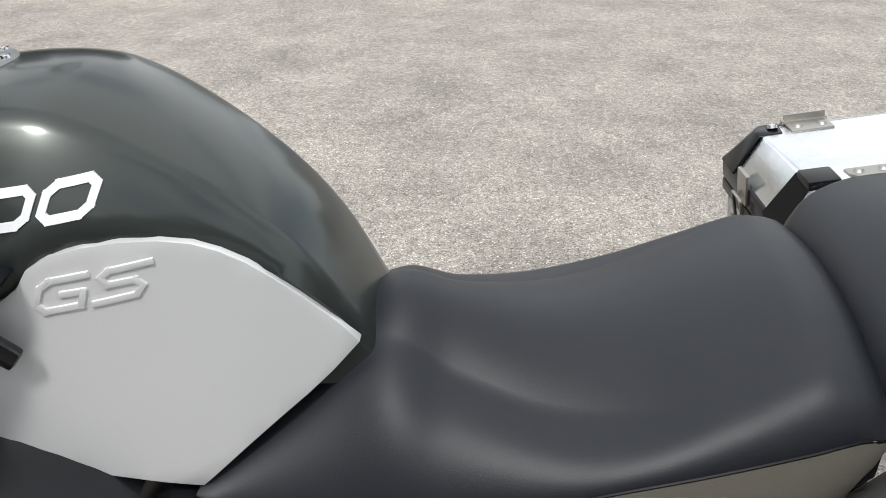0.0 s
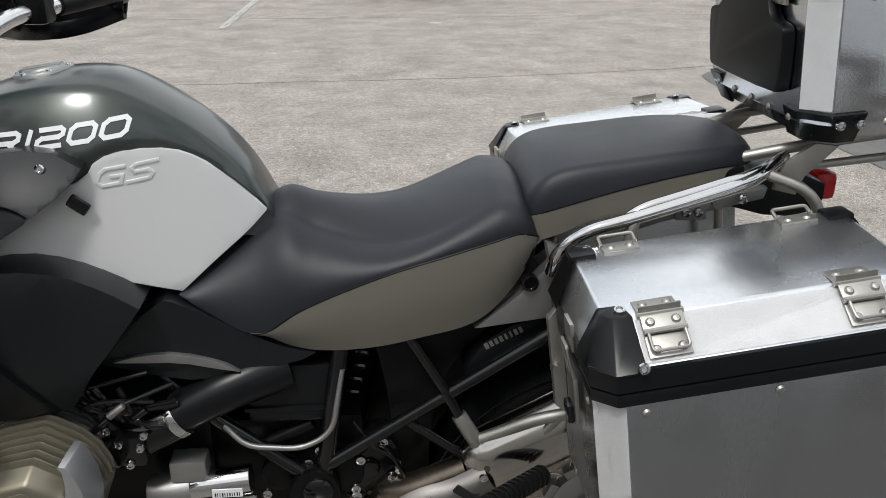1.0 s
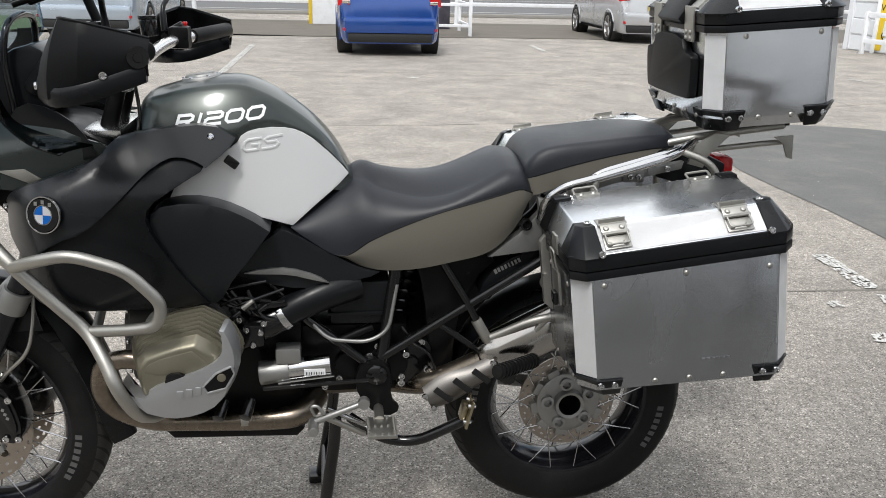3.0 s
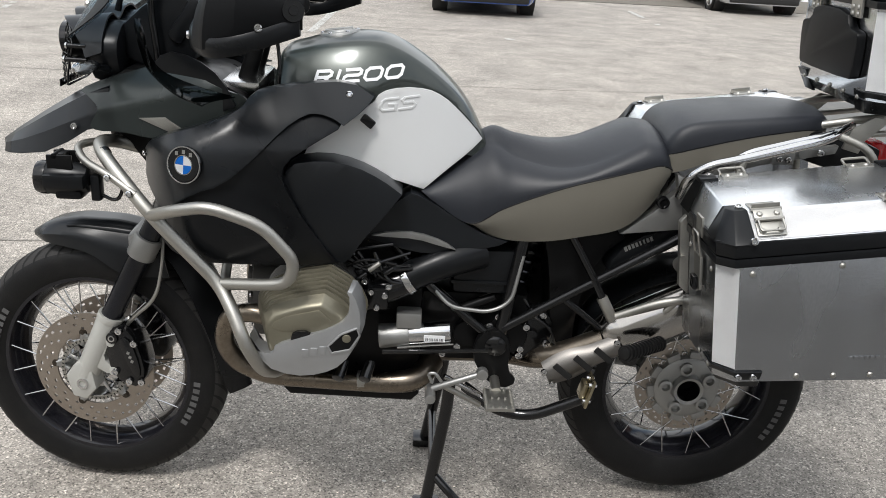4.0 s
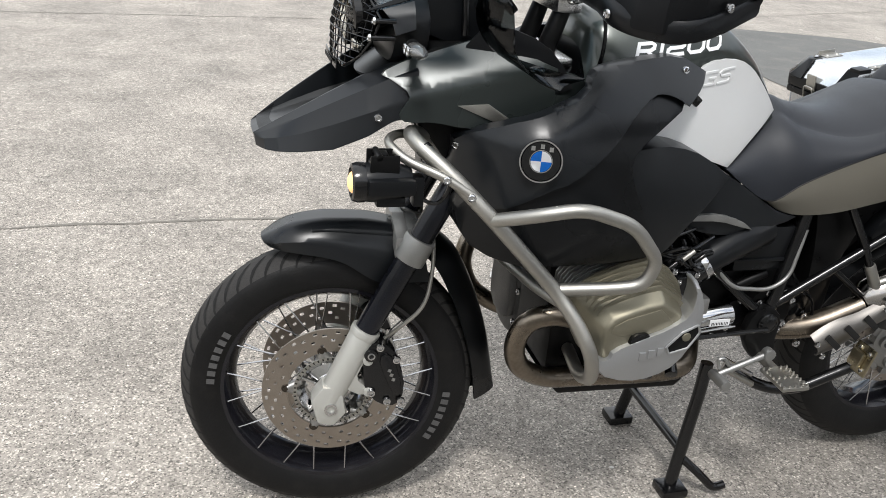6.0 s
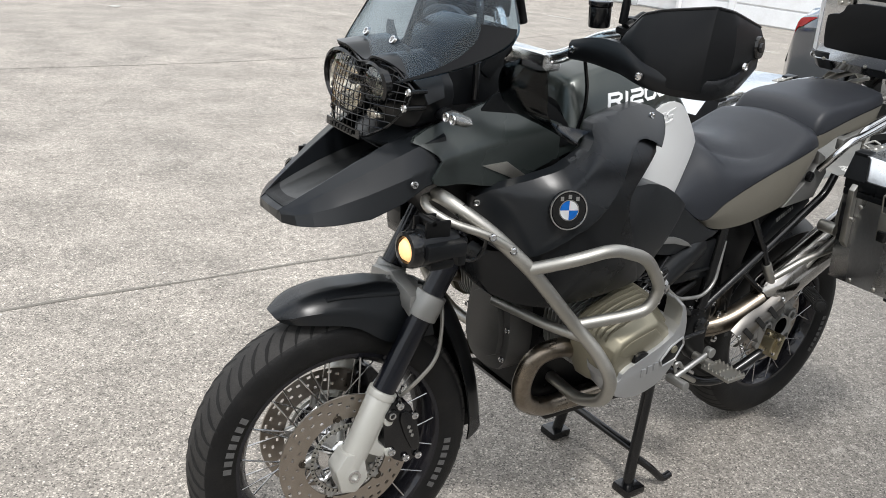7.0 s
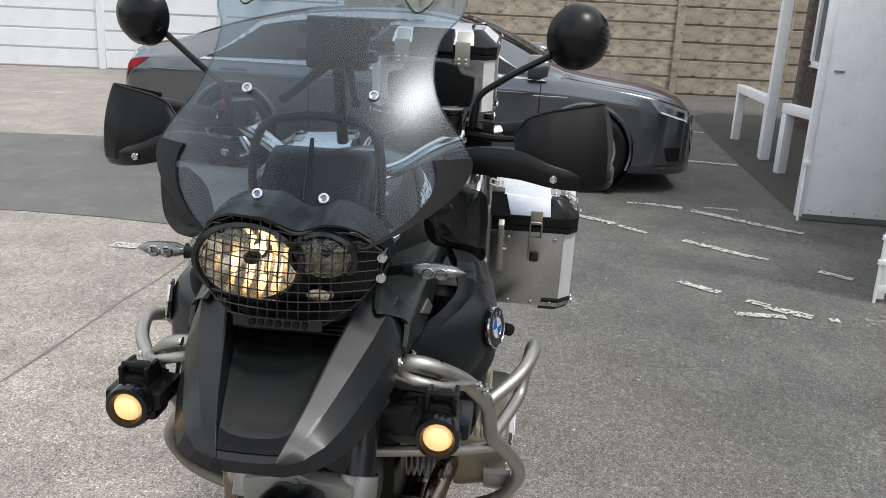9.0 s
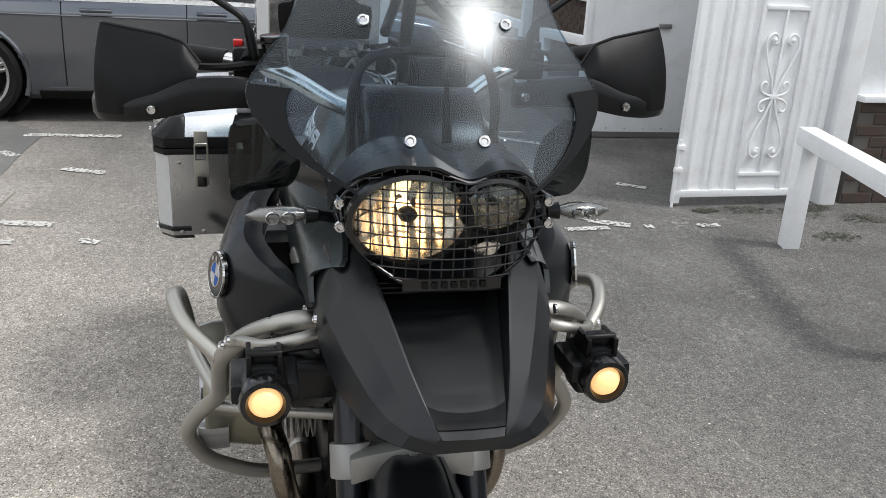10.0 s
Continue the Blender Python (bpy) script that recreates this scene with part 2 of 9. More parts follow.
def prism(poly, y0, y1, bev=0.0, axis="y", seg=2):
    """An outline in two axes drawn out along the third."""
    bm = bmesh.new()
    def at(a, b, d):
        return {"y": (a, d, b), "x": (d, a, b), "z": (a, b, d)}[axis]
    lo, hi = [bm.verts.new(at(a, b, y0)) for a, b in poly], [bm.verts.new(at(a, b, y1)) for a, b in poly]
    n = len(poly)
    bm.faces.new(lo); bm.faces.new(hi[::-1])
    for i in range(n):
        bm.faces.new((lo[i], hi[i], hi[(i + 1) % n], lo[(i + 1) % n]))
    bmesh.ops.recalc_face_normals(bm, faces=bm.faces)
    return soften(bm, bev, seg)


def smooth_outline(poly, passes=1, keep=()):
    """Corner-cut an outline; the numbered corners stay sharp."""
    pts = [(Vector(p), i in keep) for i, p in enumerate(poly)]
    for _ in range(passes):
        out = []
        for i, (p, k) in enumerate(pts):
            a, b = pts[i - 1][0], pts[(i + 1) % len(pts)][0]
            if k:
                out.append((p, True))
            else:
                out += [(p * 0.75 + a * 0.25, False), (p * 0.75 + b * 0.25, False)]
        pts = out
    return [tuple(p) for p, _ in pts]


def panel(poly, depth, thick, side=-1, step=0.03, bev=0.002, passes=1, keep=()):
    """A moulded sheet: an outline in x and z, laid on the curved face y = side * depth(x, z), with thickness inwards and a soft rim."""
    poly = smooth_outline(poly, passes, keep)
    bm = bmesh.new()
    f = bm.faces.new([bm.verts.new((x, 0, z)) for x, z in poly])
    if f.normal.y * side < 0 or True:
        f.normal_update()
    bmesh.ops.triangulate(bm, faces=[f])
    for ax, lo, hi in ((0, min(p[0] for p in poly), max(p[0] for p in poly)), (2, min(p[1] for p in poly), max(p[1] for p in poly))):
        k = lo + step
        while k < hi - step * 0.3:
            co, no = [0, 0, 0], [0, 0, 0]
            co[ax], no[ax] = k, 1
            bmesh.ops.bisect_plane(bm, geom=bm.verts[:] + bm.edges[:] + bm.faces[:], plane_co=co, plane_no=no, dist=1e-5)
            k += step
    bmesh.ops.remove_doubles(bm, verts=bm.verts, dist=1e-4)
    for v in bm.verts:
        v.co.y = side * depth(v.co.x, v.co.z)
    rim = [e for e in bm.edges if len(e.link_faces) == 1]
    geo = bmesh.ops.extrude_face_region(bm, geom=bm.faces[:])
    for v in (g for g in geo["geom"] if isinstance(g, bmesh.types.BMVert)):
        v.co.y -= side * thick
    bmesh.ops.recalc_face_normals(bm, faces=bm.faces)
    soften(bm, bev, 2, 55)
    return bm


def surf(fn, nu, nv, thick=0.0, flip=False):
    """A sheet fn(u, v) for u, v from 0 to 1."""
    bm = bmesh.new()
    vs = [[bm.verts.new(fn(i / nu, j / nv)) for j in range(nv + 1)] for i in range(nu + 1)]
    for i in range(nu):
        for j in range(nv):
            q = (vs[i][j], vs[i + 1][j], vs[i + 1][j + 1], vs[i][j + 1])
            try:
                bm.faces.new(q[::-1] if flip else q)
            except ValueError:
                pass
    bmesh.ops.remove_doubles(bm, verts=bm.verts, dist=1e-5)
    bmesh.ops.recalc_face_normals(bm, faces=bm.faces)
    if thick:
        bmesh.ops.solidify(bm, geom=bm.faces[:], thickness=thick)
    return bm


def join(*bms):
    out = bmesh.new()
    for b in bms:
        me = bpy.data.meshes.new("tmp")
        b.to_mesh(me)
        b.free()
        out.from_mesh(me)
        bpy.data.meshes.remove(me)
    return out


def moved(bm, m):
    bmesh.ops.transform(bm, matrix=m, verts=bm.verts)
    return bm


def mesh_of(name, bm, material, angle=38):
    bmesh.ops.recalc_face_normals(bm, faces=bm.faces)
    me = bpy.data.meshes.new(name)
    bm.to_mesh(me)
    bm.free()
    me.materials.append(material)
    me.shade_smooth()
    me.set_sharp_from_angle(angle=radians(angle))
    return me


def thing(name, at, label, category, group="", kind=""):
    root = new(name)
    root.location = at
    root.empty_display_size = 0.1
    return tagged(root, label, category, group, kind)


def place(ob, parent):
    ob.parent = parent
    ob.matrix_parent_inverse = Matrix.Translation(parent.location).inverted() if parent.type == "EMPTY" else Matrix.Identity(4)
    return ob


def part(name, bm, material, parent, label="", angle=38):
    ob = new(name, mesh_of(name, bm, material, angle))
    place(ob, parent)
    return tagged(ob, label)


def piece(name, mesh, parent, m):
    """A small repeated piece on shared mesh data."""
    ob = new(name, mesh)
    place(ob, parent)
    ob.matrix_basis = m
    return ob


def solo(name, bm, material, label, category, kind="", group="", angle=38):
    return tagged(new(name, mesh_of(name, bm, material, angle)), label, category, group, kind)


def aim(p, direction):
    return Matrix.Translation(p) @ Vector(direction).to_track_quat("Z", "X").to_matrix().to_4x4()


SCREW = mesh_of("screw", lathe([(0.0001, 0.002), (0.0035, 0.002), (0.0045, 0.0045), (0.007, 0.004), (0.008, 0.0), (0.0001, 0.0)], axis=(0, 0, 1), seg=10), M_CHROME)
RIVET = mesh_of("rivet", lathe([(0.0001, 0.0035), (0.004, 0.003), (0.0065, 0.0), (0.0001, -0.001)], axis=(0, 0, 1), seg=10), M_STEEL)


# ---- the yard ----
def ground_material():
    m = mat("weathered_concrete_yard", (0.276, 0.252, 0.222), 0.85, 0, 0.10, 0.55, 60, 0.5, 0.06)
    n, l = m.node_tree.nodes, m.node_tree.links
    b = n["Principled BSDF"]
    src = b.inputs["Base Color"].links[0].from_socket
    co = n.new("ShaderNodeTexCoord")
    # exposed stone: small cells, light and dark
    vor = n.new("ShaderNodeTexVoronoi"); vor.inputs["Scale"].default_value = 235
    n3 = n.new("ShaderNodeTexNoise"); n3.inputs["Scale"].default_value, n3.inputs["Detail"].default_value, n3.inputs["Roughness"].default_value = 26, 12, 0.85
    st = n.new("ShaderNodeTexNoise"); st.inputs["Scale"].default_value, st.inputs["Detail"].default_value, st.inputs["Roughness"].default_value = 2.1, 9, 0.7
    for k in (vor, n3, st):
        l.new(co.outputs["Object"], k.inputs["Vector"])
    sep = n.new("ShaderNodeSeparateColor"); l.new(vor.outputs["Color"], sep.inputs[0])
    a = n.new("ShaderNodeValToRGB")
    a.color_ramp.elements[0].position, a.color_ramp.elements[0].color = 0.0, (0.30, 0.30, 0.30, 1)
    a.color_ramp.elements[1].position, a.color_ramp.elements[1].color = 1.0, (2.1, 2.1, 2.05, 1)
    for pos, val in ((0.17, 0.68), (0.32, 0.95), (0.76, 1.05), (0.89, 1.50)):
        e = a.color_ramp.elements.new(pos)
        e.color = (val, val, val, 1)
    l.new(sep.outputs[0], a.inputs[0])
    c = n.new("ShaderNodeMapRange"); c.inputs["From Min"].default_value, c.inputs["From Max"].default_value = 0.3, 0.7
    c.inputs["To Min"].default_value, c.inputs["To Max"].default_value = 0.50, 1.55
    l.new(n3.outputs["Fac"], c.inputs["Value"])
    d = n.new("ShaderNodeMapRange"); d.inputs["From Min"].default_value, d.inputs["From Max"].default_value = 0.3, 0.72
    d.inputs["To Min"].default_value, d.inputs["To Max"].default_value = 0.66, 1.28
    l.new(st.outputs["Fac"], d.inputs["Value"])
    m1 = n.new("ShaderNodeMath"); m1.operation = "MULTIPLY"; l.new(a.outputs[0], m1.inputs[0]); l.new(c.outputs[0], m1.inputs[1])
    m2 = n.new("ShaderNodeMath"); m2.operation = "MULTIPLY"; l.new(m1.outputs[0], m2.inputs[0]); l.new(d.outputs[0], m2.inputs[1])
    # sparse pale stones showing in the worn surface
    v2 = n.new("ShaderNodeTexVoronoi"); v2.inputs["Scale"].default_value = 95; l.new(co.outputs["Object"], v2.inputs["Vector"])
    s2 = n.new("ShaderNodeSeparateColor"); l.new(v2.outputs["Color"], s2.inputs[0])
    f2 = n.new("ShaderNodeMapRange"); l.new(s2.outputs[1], f2.inputs["Value"]); f2.inputs["From Min"].default_value, f2.inputs["From Max"].default_value = 0.90, 0.92
    d2 = n.new("ShaderNodeMapRange"); l.new(v2.outputs["Distance"], d2.inputs["Value"]); d2.inputs["From Min"].default_value, d2.inputs["From Max"].default_value = 0.30, 0.42
    d2.inputs["To Min"].default_value, d2.inputs["To Max"].default_value = 1.0, 0.0
    p2 = n.new("ShaderNodeMath"); p2.operation = "MULTIPLY"; l.new(f2.outputs[0], p2.inputs[0]); l.new(d2.outputs[0], p2.inputs[1])
    g2 = n.new("ShaderNodeMath"); g2.operation = "MULTIPLY_ADD"; l.new(p2.outputs[0], g2.inputs[0]); g2.inputs[1].default_value, g2.inputs[2].default_value = 0.85, 1.0
    m3 = n.new("ShaderNodeMath"); m3.operation = "MULTIPLY"; l.new(m2.outputs[0], m3.inputs[0]); l.new(g2.outputs[0], m3.inputs[1])
    m2 = m3
    sc = n.new("ShaderNodeVectorMath"); sc.operation = "SCALE"; l.new(src, sc.inputs[0]); l.new(m2.outputs[0], sc.inputs["Scale"])
    # pale scuffed residue in ragged patches
    pn = n.new("ShaderNodeTexNoise"); pn.inputs["Scale"].default_value, pn.inputs["Detail"].default_value, pn.inputs["Roughness"].default_value = 1.7, 12, 0.78
    l.new(co.outputs["Object"], pn.inputs["Vector"])
    pr = n.new("ShaderNodeMapRange"); pr.inputs["From Min"].default_value, pr.inputs["From Max"].default_value = 0.56, 0.65
    l.new(pn.outputs["Fac"], pr.inputs["Value"])
    gm_ = n.new("ShaderNodeMapRange"); gm_.inputs["From Min"].default_value, gm_.inputs["From Max"].default_value = 0.50, 0.60
    l.new(n3.outputs["Fac"], gm_.inputs["Value"])
    pm = n.new("ShaderNodeMath"); pm.operation = "MULTIPLY"; l.new(pr.outputs[0], pm.inputs[0]); l.new(gm_.outputs[0], pm.inputs[1])
    ph = n.new("ShaderNodeMath"); ph.operation = "MULTIPLY"; ph.inputs[1].default_value = 0.75; l.new(pm.outputs[0], ph.inputs[0])
    # the pale slab gives way to darker tarmac towards the gate
    sx = n.new("ShaderNodeSeparateXYZ"); l.new(co.outputs["Object"], sx.inputs[0])
    gx = n.new("ShaderNodeMath"); gx.operation = "MULTIPLY_ADD"; l.new(sx.outputs["X"], gx.inputs[0]); gx.inputs[1].default_value, gx.inputs[2].default_value = 0.45, -1.15
    gy = n.new("ShaderNodeMath"); gy.operation = "MULTIPLY_ADD"; l.new(sx.outputs["Y"], gy.inputs[0]); gy.inputs[1].default_value = -0.80; l.new(gx.outputs[0], gy.inputs[2])
    gn = n.new("ShaderNodeMath"); gn.operation = "MULTIPLY_ADD"; l.new(st.outputs["Fac"], gn.inputs[0]); gn.inputs[1].default_value = 1.2; l.new(gy.outputs[0], gn.inputs[2])
    gr = n.new("ShaderNodeMapRange"); gr.interpolation_type = "SMOOTHSTEP"; l.new(gn.outputs[0], gr.inputs["Value"])
    gr.inputs["From Min"].default_value, gr.inputs["From Max"].default_value = -0.8, 1.6
    tone = n.new("ShaderNodeVectorMath"); tone.operation = "SCALE"; tone.inputs[0].default_value = (0.100, 0.097, 0.092); l.new(m2.outputs[0], tone.inputs["Scale"])
    mx = n.new("ShaderNodeMixRGB"); l.new(gr.outputs[0], mx.inputs[0]); l.new(sc.outputs[0], mx.inputs[1]); l.new(tone.outputs[0], mx.inputs[2])
    mz = n.new("ShaderNodeMixRGB"); l.new(ph.outputs[0], mz.inputs[0]); l.new(mx.outputs[0], mz.inputs[1]); mz.inputs[2].default_value = (0.40, 0.38, 0.345, 1)
    l.new(mz.outputs[0], b.inputs["Base Color"])
    return m


M_GROUND = ground_material()
M_PATCH = mat("dark_tarmac_patch", (0.118, 0.119, 0.113), 0.88, 0, 0.30, 1.5, 120, 0.8, 0.05, dirt=(0.2, 0.19, 0.17), dirt_amt=0.5)
M_ROAD = mat("street_asphalt", (0.11, 0.11, 0.112), 0.85, 0, 0.12, 0.6, 60, 0.4, 0.05)
M_MARK = mat("worn_white_road_paint", (0.56, 0.555, 0.53), 0.75, 0, 0.2, 9, 140, 0.3, 0.05, dirt=(0.33, 0.32, 0.29), dirt_amt=0.9)
M_WALLW = mat("white_painted_concrete_panels", (0.74, 0.76, 0.78), 0.7, 0, 0.05, 1.2, 40, 0.3, 0.05, dirt=(0.55, 0.55, 0.54), dirt_amt=0.3)
M_CONC = mat("stained_concrete_panels", (0.37, 0.315, 0.25), 0.9, 0, 0.55, 1.6, 30, 0.8, 0.05, stretch=(1.2, 1.2, 2.2), dirt=(0.075, 0.062, 0.05), dirt_amt=0.95)
M_BRICK = mat("dark_brown_brick", (0.062, 0.043, 0.035), 0.85, 0, 0.3, 9, 160, 0.5, 0.05)
M_REDBRICK = mat("red_brick", (0.24, 0.10, 0.07), 0.85, 0, 0.25, 9, 120, 0.5, 0.05)
M_DARKMORTAR = mat("dirty_mortar", (0.105, 0.098, 0.088), 0.95, 0, 0.2, 9, 150, 0.4, 0.04)
M_MORTAR = mat("grey_mortar", (0.26, 0.25, 0.23), 0.95, 0, 0.12, 9, 150, 0.4, 0.04)
M_SOIL = mat("dry_verge_soil", (0.125, 0.112, 0.092), 0.95, 0, 0.25, 2.2, 40, 0.7, 0.04)
M_GRASS = mat("short_grass", (0.105, 0.145, 0.045), 0.8, 0, 0.35, 3, 60, 0.6, 0.05)
M_LEAF = mat("hedge_leaf", (0.06, 0.10, 0.03), 0.6, 0, 0.4, 5, 60, 0.2, 0.05)

solo("ground", surf(lambda u, v: ((u - 0.5) * 900, (v - 0.5) * 900, 0.0), 30, 30), M_GROUND, "pale weathered concrete yard with exposed stones and joints", "ground", "structure")


def flat(poly, z, material, name, label, category, kind="structure"):
    bm = bmesh.new()
    f = bm.faces.new([bm.verts.new((x, y, z)) for x, y in poly])
    bmesh.ops.triangulate(bm, faces=[f])
    for v in bm.verts:
        v.co.z = z
    return solo(name, bm, material, label, category, kind)


flat(smooth_outline([(4.00, 5.60), (4.02, 5.00), (4.05, 4.50), (4.00, 3.95), (4.10, 2.60), (4.00, 1.66), (4.92, 1.66), (5.76, 1.62), (7.02, 3.33), (6.75, 4.92), (6.40, 5.76), (5.40, 6.08), (4.50, 6.30), (4.05, 6.05)], 1, (1, 5, 6)), 0.004, M_PATCH, "road_patch", "darker tarmac repair patch in the concrete yard", "road")
flat([(-300, 23.7), (300, 23.7), (300, 47.9), (-300, 47.9)], 0.004, M_ROAD, "street", "grey asphalt street beyond the white fence", "road")
flat([(-60, 16.6), (-2.7, 16.6), (0.7, 16.0), (4.5, 16.3), (60, 17.0), (60, 20.9), (-60, 20.9)], 0.008, M_SOIL, "verge", "dry bare soil verge along the fence", "ground")
flat([(-60, 15.0), (-5.7, 15.3), (-5.05, 17.2), (-5.0, 19.4), (-5.9, 20.8), (-60, 20.8)], 0.013, M_GRASS, "grass_verge", "short green grass strip by the fence", "grass")

# joints between the concrete bays
def joint(pts, w=0.009):
    bm = bmesh.new()
    rnd = random.Random(len(pts) * 7 + int(pts[0][0] * 10))
    prev = None
    for (ax, ay), (bx, by) in zip(pts, pts[1:]):
        n = max(3, int(math.hypot(bx - ax, by - ay) / 0.22))
        nx, ny = -(by - ay), bx - ax
        d = math.hypot(nx, ny)
        for i in range(n + 1):
            u = i / n
            j = rnd.uniform(-0.012, 0.012)
            ww = w * rnd.uniform(0.45, 1.2)
            cx, cy = ax + (bx - ax) * u + nx / d * j, ay + (by - ay) * u + ny / d * j
            now = (bm.verts.new((cx - nx / d * ww, cy - ny / d * ww, 0.002)), bm.verts.new((cx + nx / d * ww, cy + ny / d * ww, 0.002)))
            if prev:
                bm.faces.new((prev[0], now[0], now[1], prev[1]))
            prev = now
    return bm


M_JOINT = mat("dark_joint_filler", (0.160, 0.150, 0.130), 0.95, 0, 0.2, 8, 90, 0.3, 0.03)
JOINTS = thing("yard_joint", (0, 4, 0), "dark weathered joints between the concrete bays", "ground", kind="structure")
for pts in ([(-40, 5.6), (-2.2, 5.75), (0.3, 5.93), (1.9, 6.0), (3.9, 6.3), (7.1, 7.4), (14, 9.6)], [(-40, 1.5), (-1.43, 1.60), (-0.5, 1.64), (1.0, 1.64), (2.66, 1.58), (4.05, 1.5)], [(-40, 9.7), (20, 10.3)], [(-5.6, -3.5), (-5.3, 17)], [(6.9, 7.3), (7.2, 17)]):
    part("joint", joint(pts), M_JOINT, JOINTS)


# ---- the motorcycle: x runs to its tail, the middle plane is y = 0 ----
BIKE = thing("motorcycle", (0.76, 0, 0), "black and silver touring motorcycle with crash bars on its centre stand", "motorcycle")
SIDES = ((-1, "left"), (1, "right"))


def mirror_y(bm, s):
    """Shapes are drawn for the side y < 0; s = 1 gives the other side."""
    if s > 0:
        bmesh.ops.transform(bm, matrix=Matrix.Diagonal((1, -1, 1, 1)), verts=bm.verts)
        bmesh.ops.reverse_faces(bm, faces=bm.faces)
    return bm


def Y(s, y):
    return -s * y          # y is given as on the side y < 0


# wheels
def disc_bm(r0, r1, cx, cz, y, t=0.005, seg=90, holes=True):
    """A flat ring in the wheel's plane with real drilled openings."""
    rings = 9
    keep = {(i, j) for i in range(seg) for j in range(rings) if not (holes and ((j == 2 and i % 5 == 0) or (j == 4 and i % 5 == 2) or (j == 6 and i % 5 == 4) or (j == 7 and i % 5 == 1)))}
    bm = bmesh.new()
    def grid(yy):
        return [[bm.verts.new((cx + (r0 + (r1 - r0) * j / rings) * math.cos(2 * math.pi * i / seg), yy, cz + (r0 + (r1 - r0) * j / rings) * math.sin(2 * math.pi * i / seg))) for j in range(rings + 1)] for i in range(seg)]
    a, b = grid(y - t / 2), grid(y + t / 2)
    for i, j in keep:
        k = (i + 1) % seg
        bm.faces.new((a[i][j], a[k][j], a[k][j + 1], a[i][j + 1]))
        bm.faces.new((b[i][j + 1], b[k][j + 1], b[k][j], b[i][j]))
        for (p, q), nb in ((((i, j), (k, j)), (i, j - 1)), (((i, j + 1), (k, j + 1)), (i, j + 1)), (((i, j), (i, j + 1)), ((i - 1) % seg, j)), (((k, j), (k, j + 1)), (k, j))):
            if nb not in keep:
                bm.faces.new((a[p[0]][p[1]], a[q[0]][q[1]], b[q[0]][q[1]], b[p[0]][p[1]]))
    return bm


